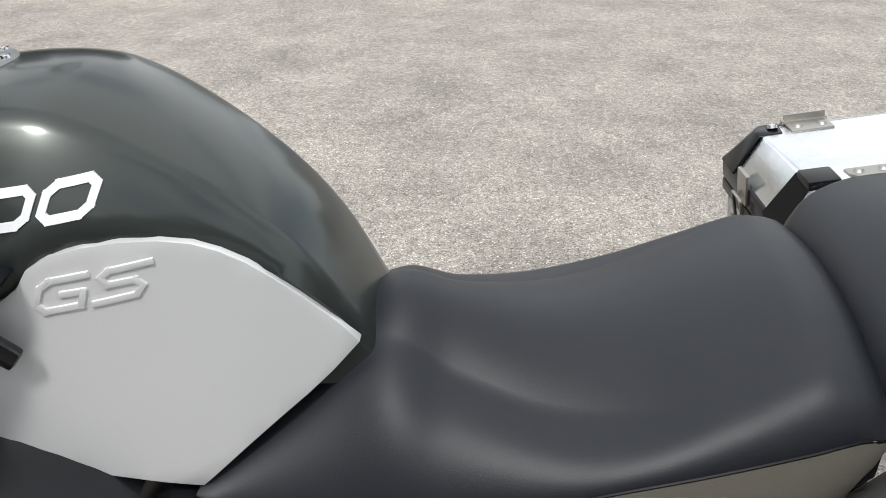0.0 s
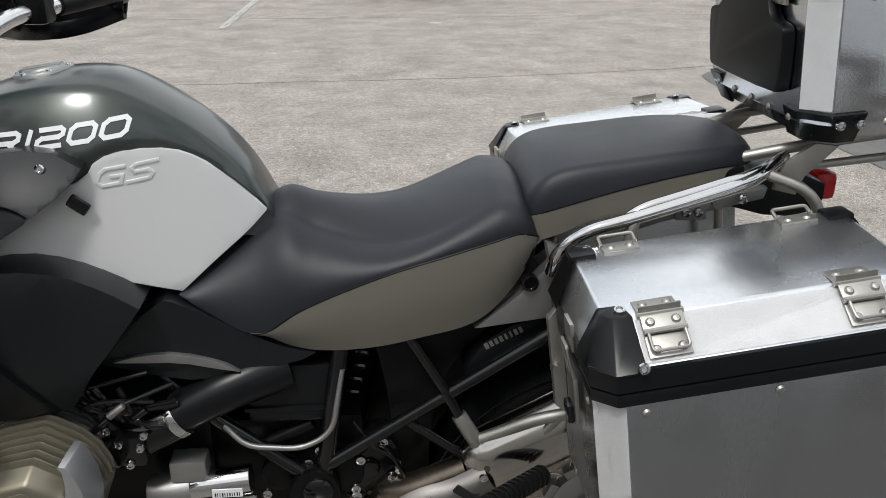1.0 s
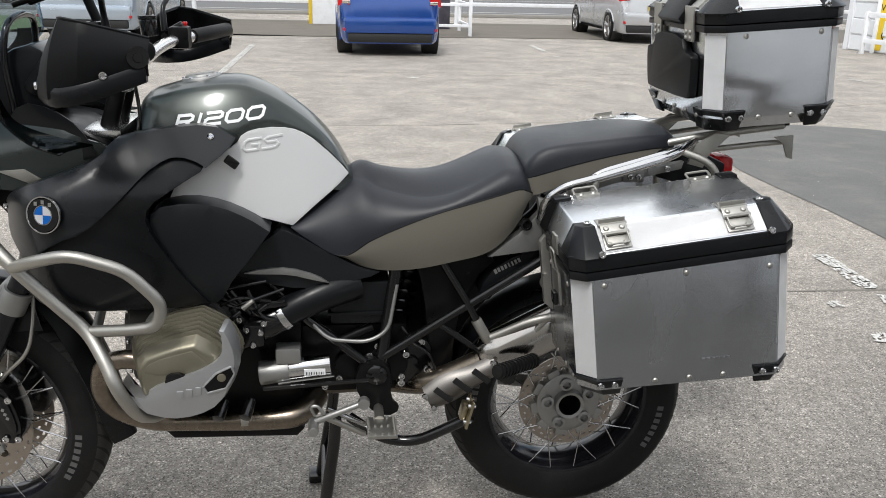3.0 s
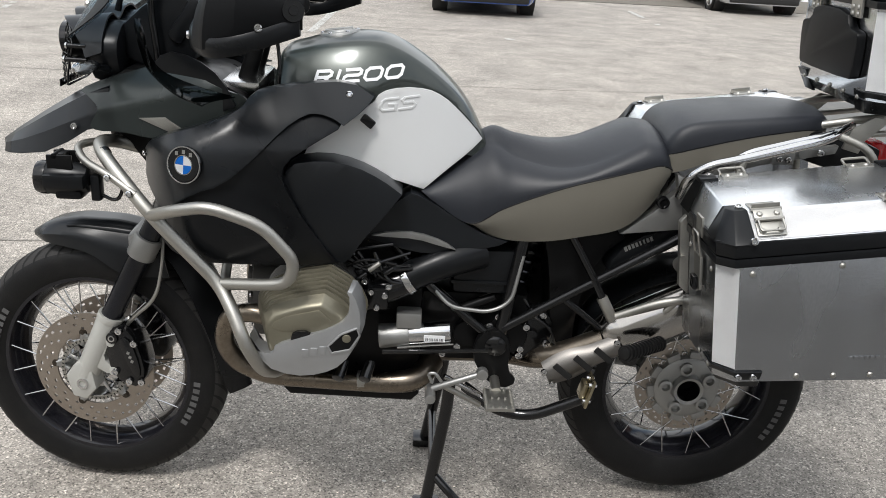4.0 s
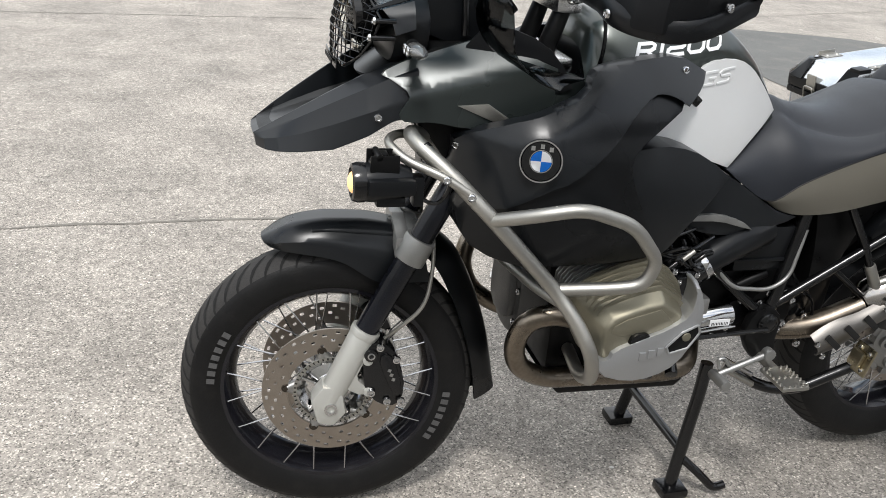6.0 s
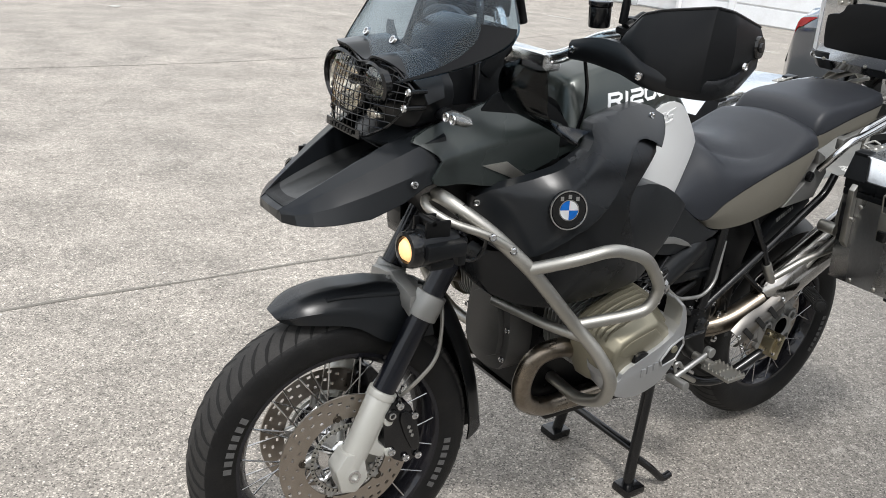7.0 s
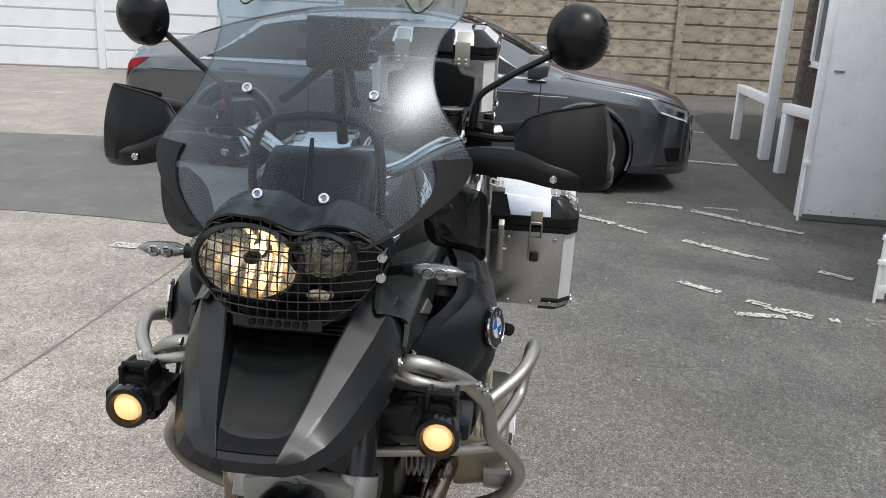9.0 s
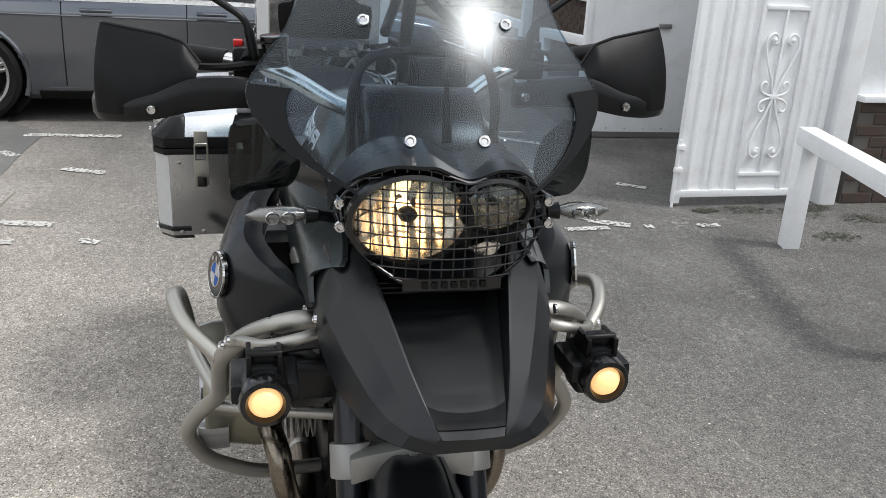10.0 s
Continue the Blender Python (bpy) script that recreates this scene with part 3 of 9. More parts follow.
def wheel(cx, cz, R, W, rim_r, name, spokes, hub):
    tyre = [(rim_r, -W * 0.40), (rim_r + 0.012, -W * 0.47), (R - 0.055, -W * 0.5), (R - 0.032, -W * 0.48), (R - 0.018, -W * 0.40), (R - 0.007, -W * 0.27), (R, -W * 0.08),
            (R, W * 0.08), (R - 0.007, W * 0.27), (R - 0.018, W * 0.40), (R - 0.032, W * 0.48), (R - 0.055, W * 0.5), (rim_r + 0.012, W * 0.47), (rim_r, W * 0.40)]
    w = part(name, lathe(tyre, (cx, 0, cz), (0, 1, 0), 96), M_TYRE, BIKE, "black road tyre with slanted tread grooves")
    # slanted tread grooves: near-black strips just over the crown, shade in the colour
    groove = bmesh.new()
    n = 56
    for k in range(n):
        for sgn in (-1, 1):
            a0 = 2 * math.pi * (k + (0.5 if sgn > 0 else 0)) / n
            pts = []
            for i in range(7):
                u = i / 6
                yy = sgn * W * (0.06 + 0.40 * u)
                rr = line_table([(0, R), (W * 0.08, R), (W * 0.27, R - 0.007), (W * 0.40, R - 0.018), (W * 0.48, R - 0.032)], abs(yy)) + 0.0014
                a = a0 + 0.16 * u ** 0.8
                da = 0.017 * math.sin(math.pi * (0.12 + 0.8 * u))
                pts.append([groove.verts.new((cx + rr * math.cos(a + d), yy, cz + rr * math.sin(a + d))) for d in (-da, da)])
            for p, q in zip(pts, pts[1:]):
                groove.faces.new((p[0], p[1], q[1], q[0]))
    part("tread_groove", groove, M_GROOVE, w)
    crown = [(R - 0.0245, -W * 0.436), (R - 0.0176, -W * 0.40), (R - 0.0066, -W * 0.27), (R + 0.0004, -W * 0.08), (R + 0.0004, W * 0.08), (R - 0.0066, W * 0.27), (R - 0.0176, W * 0.40), (R - 0.0245, W * 0.436)]
    part("tread", lathe(crown, (cx, 0, cz), (0, 1, 0), 96), M_TREAD, w, "dusty grey tread band")
    for s in (-1, 1):
        for a0, cnt in ((-0.55, 7), (2.6, 7)):
            for k in range(cnt):
                a = a0 + 0.075 * k
                part("sidewall_bar", moved(box(-0.006, 0.006, -0.0006, 0.0006, -0.0085, 0.0085), Matrix.Translation((cx + (R - 0.066) * math.cos(a), s * W * 0.4985, cz + (R - 0.066) * math.sin(a))) @ Matrix.Rotation(math.pi / 2 - a, 4, "Y")), M_LETTER, w)
    rim = [(rim_r + 0.010, -W * 0.40), (rim_r + 0.013, -W * 0.43), (rim_r - 0.004, -W * 0.42), (rim_r - 0.012, -W * 0.33), (rim_r - 0.026, -W * 0.14), (rim_r - 0.028, W * 0.14), (rim_r - 0.012, W * 0.33), (rim_r - 0.004, W * 0.42), (rim_r + 0.013, W * 0.43), (rim_r + 0.010, W * 0.40)]
    r = part("rim", lathe(rim, (cx, 0, cz), (0, 1, 0), 80), M_RIM, BIKE, "gloss black spoked wheel rim")
    sp = mesh_of("spoke", cyl((0, 0, 0), (0, 0, 1), 0.0018, seg=6), M_SPOKE)
    for k in range(spokes):
        a = 2 * math.pi * k / spokes
        side = -1 if k % 2 else 1
        lean = 0.62 if (k // 2) % 2 else -0.62
        p0 = Vector((cx + hub * math.cos(a + lean), side * W * 0.34, cz + hub * math.sin(a + lean)))
        p1 = Vector((cx + (rim_r - 0.008) * math.cos(a), side * W * 0.38, cz + (rim_r - 0.008) * math.sin(a)))
        m = aim(p0, p1 - p0) @ Matrix.Diagonal((1, 1, (p1 - p0).length, 1))
        piece("spoke", sp, r, m)
    return w, r


M_SPOKE = mat("bright_steel_spoke", (0.50, 0.50, 0.50), 0.22, 1.0, 0.1, 12, 400)
M_LETTER = mat("faded_sidewall_print", (0.075, 0.075, 0.075), 0.6, 0, 0.3, 30, 300)
M_GROOVE = mat("tyre_groove", (0.004, 0.004, 0.004), 0.9, 0, 0.1, 10, 100)
M_DARKBRONZE = mat("dark_bronze_bobbin", (0.06, 0.05, 0.04), 0.4, 0.8, 0.1, 20, 300)
RING_SLOT = mesh_of("ring_slot", box(-0.0026, 0.0026, -0.0004, 0.0006, -0.0015, 0.0015), M_GROOVE)
FX, FZ, FR = 0.003, 0.325, 0.327
RX, RZ, RR = 1.515, 0.340, 0.326
wheel(FX, FZ, FR, 0.120, 0.236, "front_tyre", 40, 0.052)
wheel(RX, RZ, RR, 0.152, 0.215, "rear_tyre", 40, 0.075)
part("hub", join(lathe([(0.022, -0.075), (0.03, -0.075), (0.034, -0.06), (0.058, -0.05), (0.060, -0.036), (0.036, -0.02), (0.036, 0.02), (0.060, 0.036), (0.058, 0.05), (0.034, 0.06), (0.022, 0.075)], (FX, 0, FZ), (0, 1, 0), 40)), M_CHROME, BIKE, "polished front wheel hub")
for s, _ in SIDES:
    d = part("brake_disc", disc_bm(0.097, 0.152, FX, FZ, s * 0.066), M_DISC, BIKE, "drilled floating brake disc")
    for k in range(5):
        a = 2 * math.pi * k / 5 + 0.55
        c, sn = math.cos(a), math.sin(a)
        part("carrier_arm", cyl((FX + 0.070 * math.cos(a - 0.22), s * 0.062, FZ + 0.070 * math.sin(a - 0.22)), (FX + 0.096 * c, s * 0.064, FZ + 0.096 * sn), 0.0075, 0.010, 10), M_CAST, d)
        part("carrier_arm", cyl((FX + 0.070 * math.cos(a + 0.22), s * 0.062, FZ + 0.070 * math.sin(a + 0.22)), (FX + 0.096 * c, s * 0.064, FZ + 0.096 * sn), 0.0075, 0.010, 10), M_CAST, d)
        part("bobbin", lathe([(0.0001, 0.004), (0.005, 0.004), (0.0055, 0.002), (0.009, 0.0025), (0.0105, 0.0), (0.0105, -0.008)], (FX + 0.100 * c, s * 0.0685, FZ + 0.100 * sn), (0, s, 0), 16), M_DARKBRONZE, d)
    part("sensor_ring", disc_bm(0.0765, 0.0845, FX, FZ, s * 0.071, 0.003, 96, False), M_STEEL, d, "toothed wheel speed ring")
    for k in range(48):
        a = 2 * math.pi * k / 48
        piece("ring_slot", RING_SLOT, d, Matrix.Translation((FX + 0.0808 * math.cos(a), s * 0.0728, FZ + 0.0808 * math.sin(a))) @ Matrix.Rotation(-a, 4, "Y"))
    part("carrier", lathe([(0.0768, 0.066), (0.074, 0.068), (0.066, 0.056), (0.058, 0.050), (0.044, 0.052), (0.034, 0.062), (0.030, 0.072), (0.020, 0.074), (0.018, 0.060)], (FX, 0, FZ), (0, s, 0), 48), M_CHROME, d, "polished dished hub face")
    for k in range(5):
        a = 2 * math.pi * k / 5 + 0.2
        part("hub_web", cyl((FX + 0.030 * math.cos(a), s * 0.064, FZ + 0.030 * math.sin(a)), (FX + 0.072 * math.cos(a), s * 0.062, FZ + 0.072 * math.sin(a)), 0.006, 0.004, 8), M_CHROME, d)

# rear hub and final drive
rear_hub = part("rear_hub", join(
    lathe([(0.030, -0.085), (0.038, -0.088), (0.042, -0.07), (0.075, -0.072), (0.085, -0.066), (0.092, -0.045), (0.098, -0.03), (0.05, -0.02), (0.05, 0.03), (0.085, 0.04), (0.03, 0.045)], (RX, 0, RZ), (0, 1, 0), 48)),
    M_CAST, BIKE, "silver rear hub with bolted flange")
for k in range(5):
    a = 2 * math.pi * k / 5 + 0.5
    part("hub_boss", lathe([(0.012, 0.0), (0.017, 0.0), (0.018, 0.012), (0.011, 0.014), (0.010, -0.002), (0.0001, -0.004)], (RX + 0.060 * math.cos(a), -0.070, RZ + 0.060 * math.sin(a)), (0, -1, 0), 18), M_CAST, BIKE)
for k in range(10):
    a = 2 * math.pi * k / 10 + 0.18
    part("hub_lug", moved(box(-0.010, 0.008, -0.012, 0.010, -0.017, 0.017, 0.003), Matrix.Translation((RX + 0.094 * math.cos(a), -0.054, RZ + 0.094 * math.sin(a))) @ Matrix.Rotation(-a, 4, "Y")), M_CAST, BIKE)
    piece("screw", SCREW, rear_hub, aim((RX + 0.092 * math.cos(a + 0.31), -0.050, RZ + 0.092 * math.sin(a + 0.31)), (0, -1, 0)))
part("hub_bore", lathe([(0.031, -0.084), (0.031, -0.03), (0.0001, -0.03)], (RX, 0, RZ), (0, 1, 0), 32), M_DARK, BIKE, "dark hollow rear axle bore")
part("rear_disc", disc_bm(0.085, 0.132, RX, RZ, -0.050, 0.005), M_DISC, BIKE)
part("final_drive", join(lathe([(0.0001, 0.16), (0.05, 0.155), (0.09, 0.12), (0.1, 0.07), (0.08, 0.05)], (RX, 0, RZ), (0, 1, 0), 32), cyl((RX - 0.05, 0.11, RZ + 0.01), (0.98, 0.07, 0.44), 0.05, 0.055, 20, 0.006)), M_CAST, BIKE, "grey final drive housing and swing arm")

# fork
for s, _ in SIDES:
    def P(x, y, z):
        return (x, Y(s, y), z)
    leg = part("fork_lower", join(cyl(P(-0.012, -0.098, 0.305), P(0.068, -0.098, 0.487), 0.029, 0.030, 24, 0.004), cyl(P(0.064, -0.098, 0.478), P(0.071, -0.098, 0.493), 0.032, None, 24, 0.002),
        mirror_y(prism([(-0.045, 0.330), (-0.030, 0.275), (0.005, 0.268), (0.032, 0.300), (0.020, 0.365), (-0.02, 0.365)], -0.125, -0.072, 0.007), s)), M_FORK, BIKE, "light grey painted lower fork leg")
    part("axle_clamp", lathe([(0.0001, -0.004), (0.008, -0.004), (0.009, 0.003), (0.014, 0.003), (0.014, -0.01)], P(-0.002, -0.126, 0.312), (0, s, 0), 16), M_CHROME, leg)
    part("fork_tube", cyl(P(0.066, -0.098, 0.483), P(0.335, -0.098, 1.02), 0.0255, None, 24), M_STANCH, BIKE, "dark anodised fork tube")
    part("fork_collar", join(cyl(P(0.150, -0.098, 0.650), P(0.175, -0.098, 0.700), 0.0335, None, 28, 0.003)), M_BRIDGE, BIKE, "grey fork bridge collar")
    # caliper behind the leg
    cal = part("brake_caliper", join(mirror_y(prism(smooth_outline([(0.062, 0.402), (0.070, 0.352), (0.100, 0.318), (0.142, 0.312), (0.158, 0.352), (0.146, 0.412), (0.124, 0.462), (0.088, 0.476), (0.066, 0.452)], 1), -0.124, -0.046, 0.010), s),
        mirror_y(prism(smooth_outline([(0.094, 0.440), (0.112, 0.385), (0.136, 0.340), (0.150, 0.352), (0.140, 0.405), (0.118, 0.452)], 1), -0.131, -0.120, 0.004), s), mirror_y(cyl((0.080, -0.118, 0.442), (0.080, -0.130, 0.442), 0.016, 0.014, 16, 0.002), s)), M_BLACK, BIKE, "black four-piston brake caliper")
    for x, z in ((0.083, 0.352), (0.118, 0.330), (0.148, 0.330), (0.134, 0.432), (0.098, 0.462), (0.080, 0.442)):
        piece("screw", SCREW, cal, aim(P(x, -0.1265, z), (0, s, 0)) @ Matrix.Scale(1.2, 4))
    for k in range(3):
        part("caliper_bar", mirror_y(moved(box(-0.0035, 0.0035, -0.0005, 0.0005, -0.0035, 0.0035), Matrix.Translation((0.120 + 0.0045 * k, -0.1316, 0.408 - 0.011 * k)) @ Matrix.Rotation(radians(22), 4, "Y")), s), M_CAST, cal)
    part("bleed_nipple", cyl(P(0.112, -0.10, 0.474), P(0.116, -0.10, 0.492), 0.004, None, 8), M_CHROME, cal)
    part("caliper_bracket", mirror_y(join(prism(smooth_outline([(0.020, 0.36), (0.07, 0.335), (0.075, 0.36), (0.05, 0.38), (0.066, 0.42), (0.085, 0.425), (0.07, 0.45), (0.045, 0.44)], 1), -0.118, -0.088, 0.004), cyl((0.078, -0.088, 0.352), (0.078, -0.126, 0.352), 0.0125, 0.011, 14, 0.002), cyl((0.074, -0.088, 0.428), (0.074, -0.126, 0.428), 0.0125, 0.011, 14, 0.002)), s), M_FORK, BIKE)
    part("brake_hose", tube([P(0.11, -0.10, 0.47), P(0.135, -0.115, 0.50), P(0.19, -0.115, 0.55), P(0.205, -0.10, 0.64), P(0.20, -0.08, 0.72)], 0.0045, 0.04, 8), M_STEEL, BIKE, "steel braided brake hose")
part("fork_bridge", join(box(0.138, 0.186, -0.10, 0.10, 0.655, 0.695, 0.008), prism([(-0.100, 0.650), (-0.100, 0.700), (-0.06, 0.708), (-0.022, 0.713), (0.0, 0.722), (0.022, 0.713), (0.06, 0.708), (0.100, 0.700), (0.100, 0.650), (0.07, 0.660), (-0.07, 0.660)], 0.122, 0.152, 0.006, "x"), cyl((0.116, 0, 0.706), (0.124, 0, 0.706), 0.007, None, 14, 0.001)), M_BRIDGE, BIKE, "grey cast fork bridge")


# front mudguard
def fender(u, v):
    x = -0.150 + 0.335 * u
    zt = lerp_table([(-0.150, 0.668), (-0.10, 0.698), (-0.02, 0.714), (0.06, 0.714), (0.13, 0.702), (0.185, 0.685)], x)
    w = lerp_table([(-0.150, 0.030), (-0.12, 0.056), (-0.06, 0.070), (0.05, 0.074), (0.185, 0.066)], x)
    drop = lerp_table([(-0.150, 0.018), (-0.10, 0.048), (0.0, 0.082), (0.08, 0.125), (0.185, 0.10)], x)
    a = (v - 0.5) * 2
    return (x + 0.02 * abs(a) ** 3, w * math.copysign(min(1, abs(a) * 1.35) ** 0.9, a), zt - drop * max(0, abs(a) - 0.25) ** 1.7 * 1.63)


guard = part("front_mudguard", surf(fender, 26, 24, 0.004), M_PANEL, BIKE, "satin black high front mudguard")
part("mudguard_rib", surf(lambda u, v: tuple(np.add(fender(0.3 + 0.68 * u, 0.20 + 0.05 * v + 0.05 * u), (0, -0.003 * math.sin(math.pi * v), 0.003))), 12, 3, 0.003), M_PANEL, guard)


def rear_fender(u, v):
    x = lerp_table([(0, 0.185), (0.35, 0.268), (0.7, 0.345), (1, 0.388)], u)
    z = lerp_table([(0, 0.700), (0.35, 0.640), (0.7, 0.470), (1, 0.285)], u)
    w = lerp_table([(0, 0.066), (0.6, 0.072), (0.9, 0.055), (1, 0.030)], u)
    a = (v - 0.5) * 2
    return (x - 0.05 * abs(a) ** 2.2, w * a, z - 0.02 * abs(a) ** 2)


part("wheel_splash_guard", surf(rear_fender, 18, 12, 0.004), M_SATIN, BIKE, "black splash guard behind the front wheel")


# the bars and front wheel stand turned a little to one side
STEER_AXIS = Vector((0.448, 0, 0.894))


def steer(deg):
    o = Matrix.Translation((0.235, 0, 0.70))
    return o @ Matrix.Rotation(radians(deg), 4, STEER_AXIS) @ o.inverted()


for ob in [o for o in bpy.data.objects if o.parent == BIKE and sum(c[0] for c in o.bound_box) / 8 < 0.6]:
    ob.matrix_basis = steer(-6) @ ob.matrix_basis


# tank: green-grey crown and silver flanks
def silver_y(x, z):
    return 0.18 - 0.16 * max(0, z - 0.88) - 0.59 * max(0, x - 0.66) ** 1.5


TANK_TOP = [(0.462, 1.105), (0.475, 1.148), (0.528, 1.172), (0.592, 1.188), (0.657, 1.196), (0.708, 1.192), (0.772, 1.162), (0.851, 1.103), (0.904, 1.043), (0.945, 0.970)]


SILVER_EDGE = [(0.46, 0.90), (0.53, 0.93), (0.58, 1.005), (0.64, 1.045), (0.683, 1.070), (0.700, 1.084), (0.748, 1.094), (0.803, 1.090), (0.841, 1.072), (0.879, 1.039), (0.915, 1.001), (0.945, 0.965)]


def tank(u, v):
    x = 0.462 + 0.483 * u
    zt = lerp_table(TANK_TOP, x)
    a = (v - 0.5) * 2
    zb = lerp_table([(0.462, 0.98), (0.7, 0.98), (0.945, 0.93)], x)
    w = lerp_table([(0.462, 0.135), (0.52, 0.156), (0.62, 0.168), (0.69, 0.166), (0.75, 0.160), (0.86, 0.136), (0.915, 0.116), (0.945, 0.090)], x)
    k = abs(a)
    flat = 0.46
    if k < flat:
        q = k / flat
        y, z = w * 0.52 * q, zt - (zt - zb) * 0.07 * q ** 2
    else:
        q = (k - flat) / (1 - flat)
        y = w * (0.52 + 0.48 * math.sin(q * math.pi / 2))
        z = zt - (zt - zb) * (0.07 + 0.93 * q ** 1.15)
        if z < line_table(SILVER_EDGE, x) + 0.004:
            y = min(y, silver_y(x, z) - 0.008)
    return (x, math.copysign(y, a), z)


tank_ob = part("tank_cover", surf(tank, 44, 48), M_TANK, BIKE, "dark green-grey metallic fuel tank cover", 60)
part("tank_front", surf(lambda u, v: (0.462 + 0.0005 * u, tank(0, v)[1] * u, 1.0 + (tank(0, v)[2] - 1.0) * u), 3, 48), M_SATIN, BIKE)
cap = part("fuel_cap", join(lathe([(0.0001, 0.012), (0.030, 0.012), (0.033, 0.009), (0.044, 0.008), (0.048, 0.0), (0.048, -0.02)], (0.600, 0, 1.183), (-0.16, 0, 1), 40), moved(box(-0.034, 0.030, -0.012, 0.012, 0.004, 0.0145, 0.003), Matrix.Translation((0.600, 0, 1.183)) @ Matrix.Rotation(radians(-9), 4, "Y"))), M_CAST, BIKE, "round alloy fuel filler cap with lever")
for k in range(6):
    a = 2 * math.pi * k / 6
    piece("screw", SCREW, cap, aim((0.599 + 0.039 * math.cos(a), 0.039 * math.sin(a), 1.1905 + 0.006 * math.cos(a)), (-0.16, 0, 1)) @ Matrix.Scale(0.7, 4))

SILVER = [(0.683, 1.056), (0.700, 1.084), (0.748, 1.094), (0.803, 1.090), (0.841, 1.072), (0.879, 1.039), (0.915, 1.001), (0.934, 0.976), (0.905, 0.948), (0.853, 0.910), (0.804, 0.870), (0.764, 0.885), (0.703, 0.906), (0.641, 0.930), (0.580, 0.936), (0.530, 0.925), (0.560, 0.99), (0.640, 1.04)]
for s, _ in SIDES:
    sp_ = part("tank_side_panel", panel(SILVER, silver_y, 0.05, s, 0.025, 0.004, 1, (7, 10)), M_SILVER, BIKE, "matt silver tank side panel")
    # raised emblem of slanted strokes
    def raised(p, q, w=0.0052):
        d = Vector((q[0] - p[0], q[1] - p[1])).normalized() * (w / 2)
        return panel([(p[0] - d.x + d.y, p[1] - d.y - d.x), (q[0] + d.x + d.y, q[1] + d.y - d.x), (q[0] + d.x - d.y, q[1] + d.y + d.x), (p[0] - d.x - d.y, p[1] - d.y + d.x)], lambda x, z: silver_y(x, z) + 0.0022, 0.004, s, 0.02, 0.0010, 0)
    for run in (((0.738, 1.071), (0.712, 1.068), (0.704, 1.062), (0.700, 1.050), (0.706, 1.044), (0.732, 1.047), (0.735, 1.058), (0.720, 1.057)),
                ((0.784, 1.076), (0.754, 1.072), (0.748, 1.067), (0.752, 1.061), (0.772, 1.063), (0.777, 1.058), (0.772, 1.051), (0.742, 1.047))):
        part("emblem_stroke", join(*[raised(p, q) for p, q in zip(run, run[1:])]), M_SILVER, sp_)
    # white model marking as plain shapes: slanted strokes and rounded rings
    def top_pt(x, z):
        """Where the crown of the tank lies at x and height z, on the side."""
        lo, hi = 0.5, 1.0
        for _ in range(26):
            mid = (lo + hi) / 2
            if tank((x - 0.462) / 0.483, mid)[2] > z:
                lo = mid
            else:
                hi = mid
        return abs(tank((x - 0.462) / 0.483, lo)[1])
    def mark(outline):
        return panel(outline, lambda x, z: top_pt(x, z) + 0.0016, 0.0025, s, 0.012, 0, 0)
    def ring(x0, x1, z0, z1, w):
        bars = [[(x0, z0), (x1, z0 + 0.004), (x1, z0 + 0.004 + w), (x0, z0 + w)], [(x0, z1 - w), (x1, z1 + 0.004 - w), (x1, z1 + 0.004), (x0, z1)],
                [(x0 - 0.003, z0 + w * 0.6), (x0 + w, z0 + w * 0.6), (x0 + w, z1 - w * 0.6), (x0 - 0.003, z1 - w * 0.6)], [(x1 - w, z0 + w), (x1 + 0.003, z0 + w), (x1 + 0.003, z1), (x1 - w, z1)]]
        return [mark(b) for b in bars]
    def stroke(p, q, w=0.0062):
        d = Vector((q[0] - p[0], q[1] - p[1])).normalized() * (w / 2)
        n = Vector((-d.y, d.x))
        return mark([(p[0] - d.x * 0.6 + n.x, p[1] - d.y * 0.6 + n.y), (p[0] - d.x * 0.6 - n.x, p[1] - d.y * 0.6 - n.y), (q[0] + d.x * 0.6 - n.x, q[1] + d.y * 0.6 - n.y), (q[0] + d.x * 0.6 + n.x, q[1] + d.y * 0.6 + n.y)])
    def digit(x, w, runs):
        """Strokes on a unit cell whose foot climbs with the tank's line and which slants forward."""
        out = []
        for run in runs:
            pts = [(x + w * a + 0.007 * b, 1.094 + (x + w * a - 0.556) * 0.115 + 0.0235 * b) for a, b in run]
            out += [stroke(p, q) for p, q in zip(pts, pts[1:])]
        return out
    O = [[(0.18, 0), (0.82, 0), (1, 0.22), (1, 0.78), (0.82, 1), (0.18, 1), (0, 0.78), (0, 0.22), (0.18, 0)]]
    marks = digit(0.556, 0.032, [[(0, 0), (0, 1), (0.8, 1), (1, 0.85), (1, 0.6), (0.8, 0.45), (0.1, 0.45)], [(0.55, 0.45), (1, 0)]]) + digit(0.600, 0.008, [[(0.5, 0), (0.5, 1)]])
    marks += digit(0.618, 0.034, [[(0, 1), (0.85, 1), (1, 0.85), (1, 0.62), (0.85, 0.5), (0.15, 0.5), (0, 0.36), (0, 0), (1, 0)]]) + digit(0.663, 0.034, O) + digit(0.708, 0.034, O)
    part("tank_marking", join(*marks), M_WHITE, tank_ob, "white marking drawn as plain shapes")


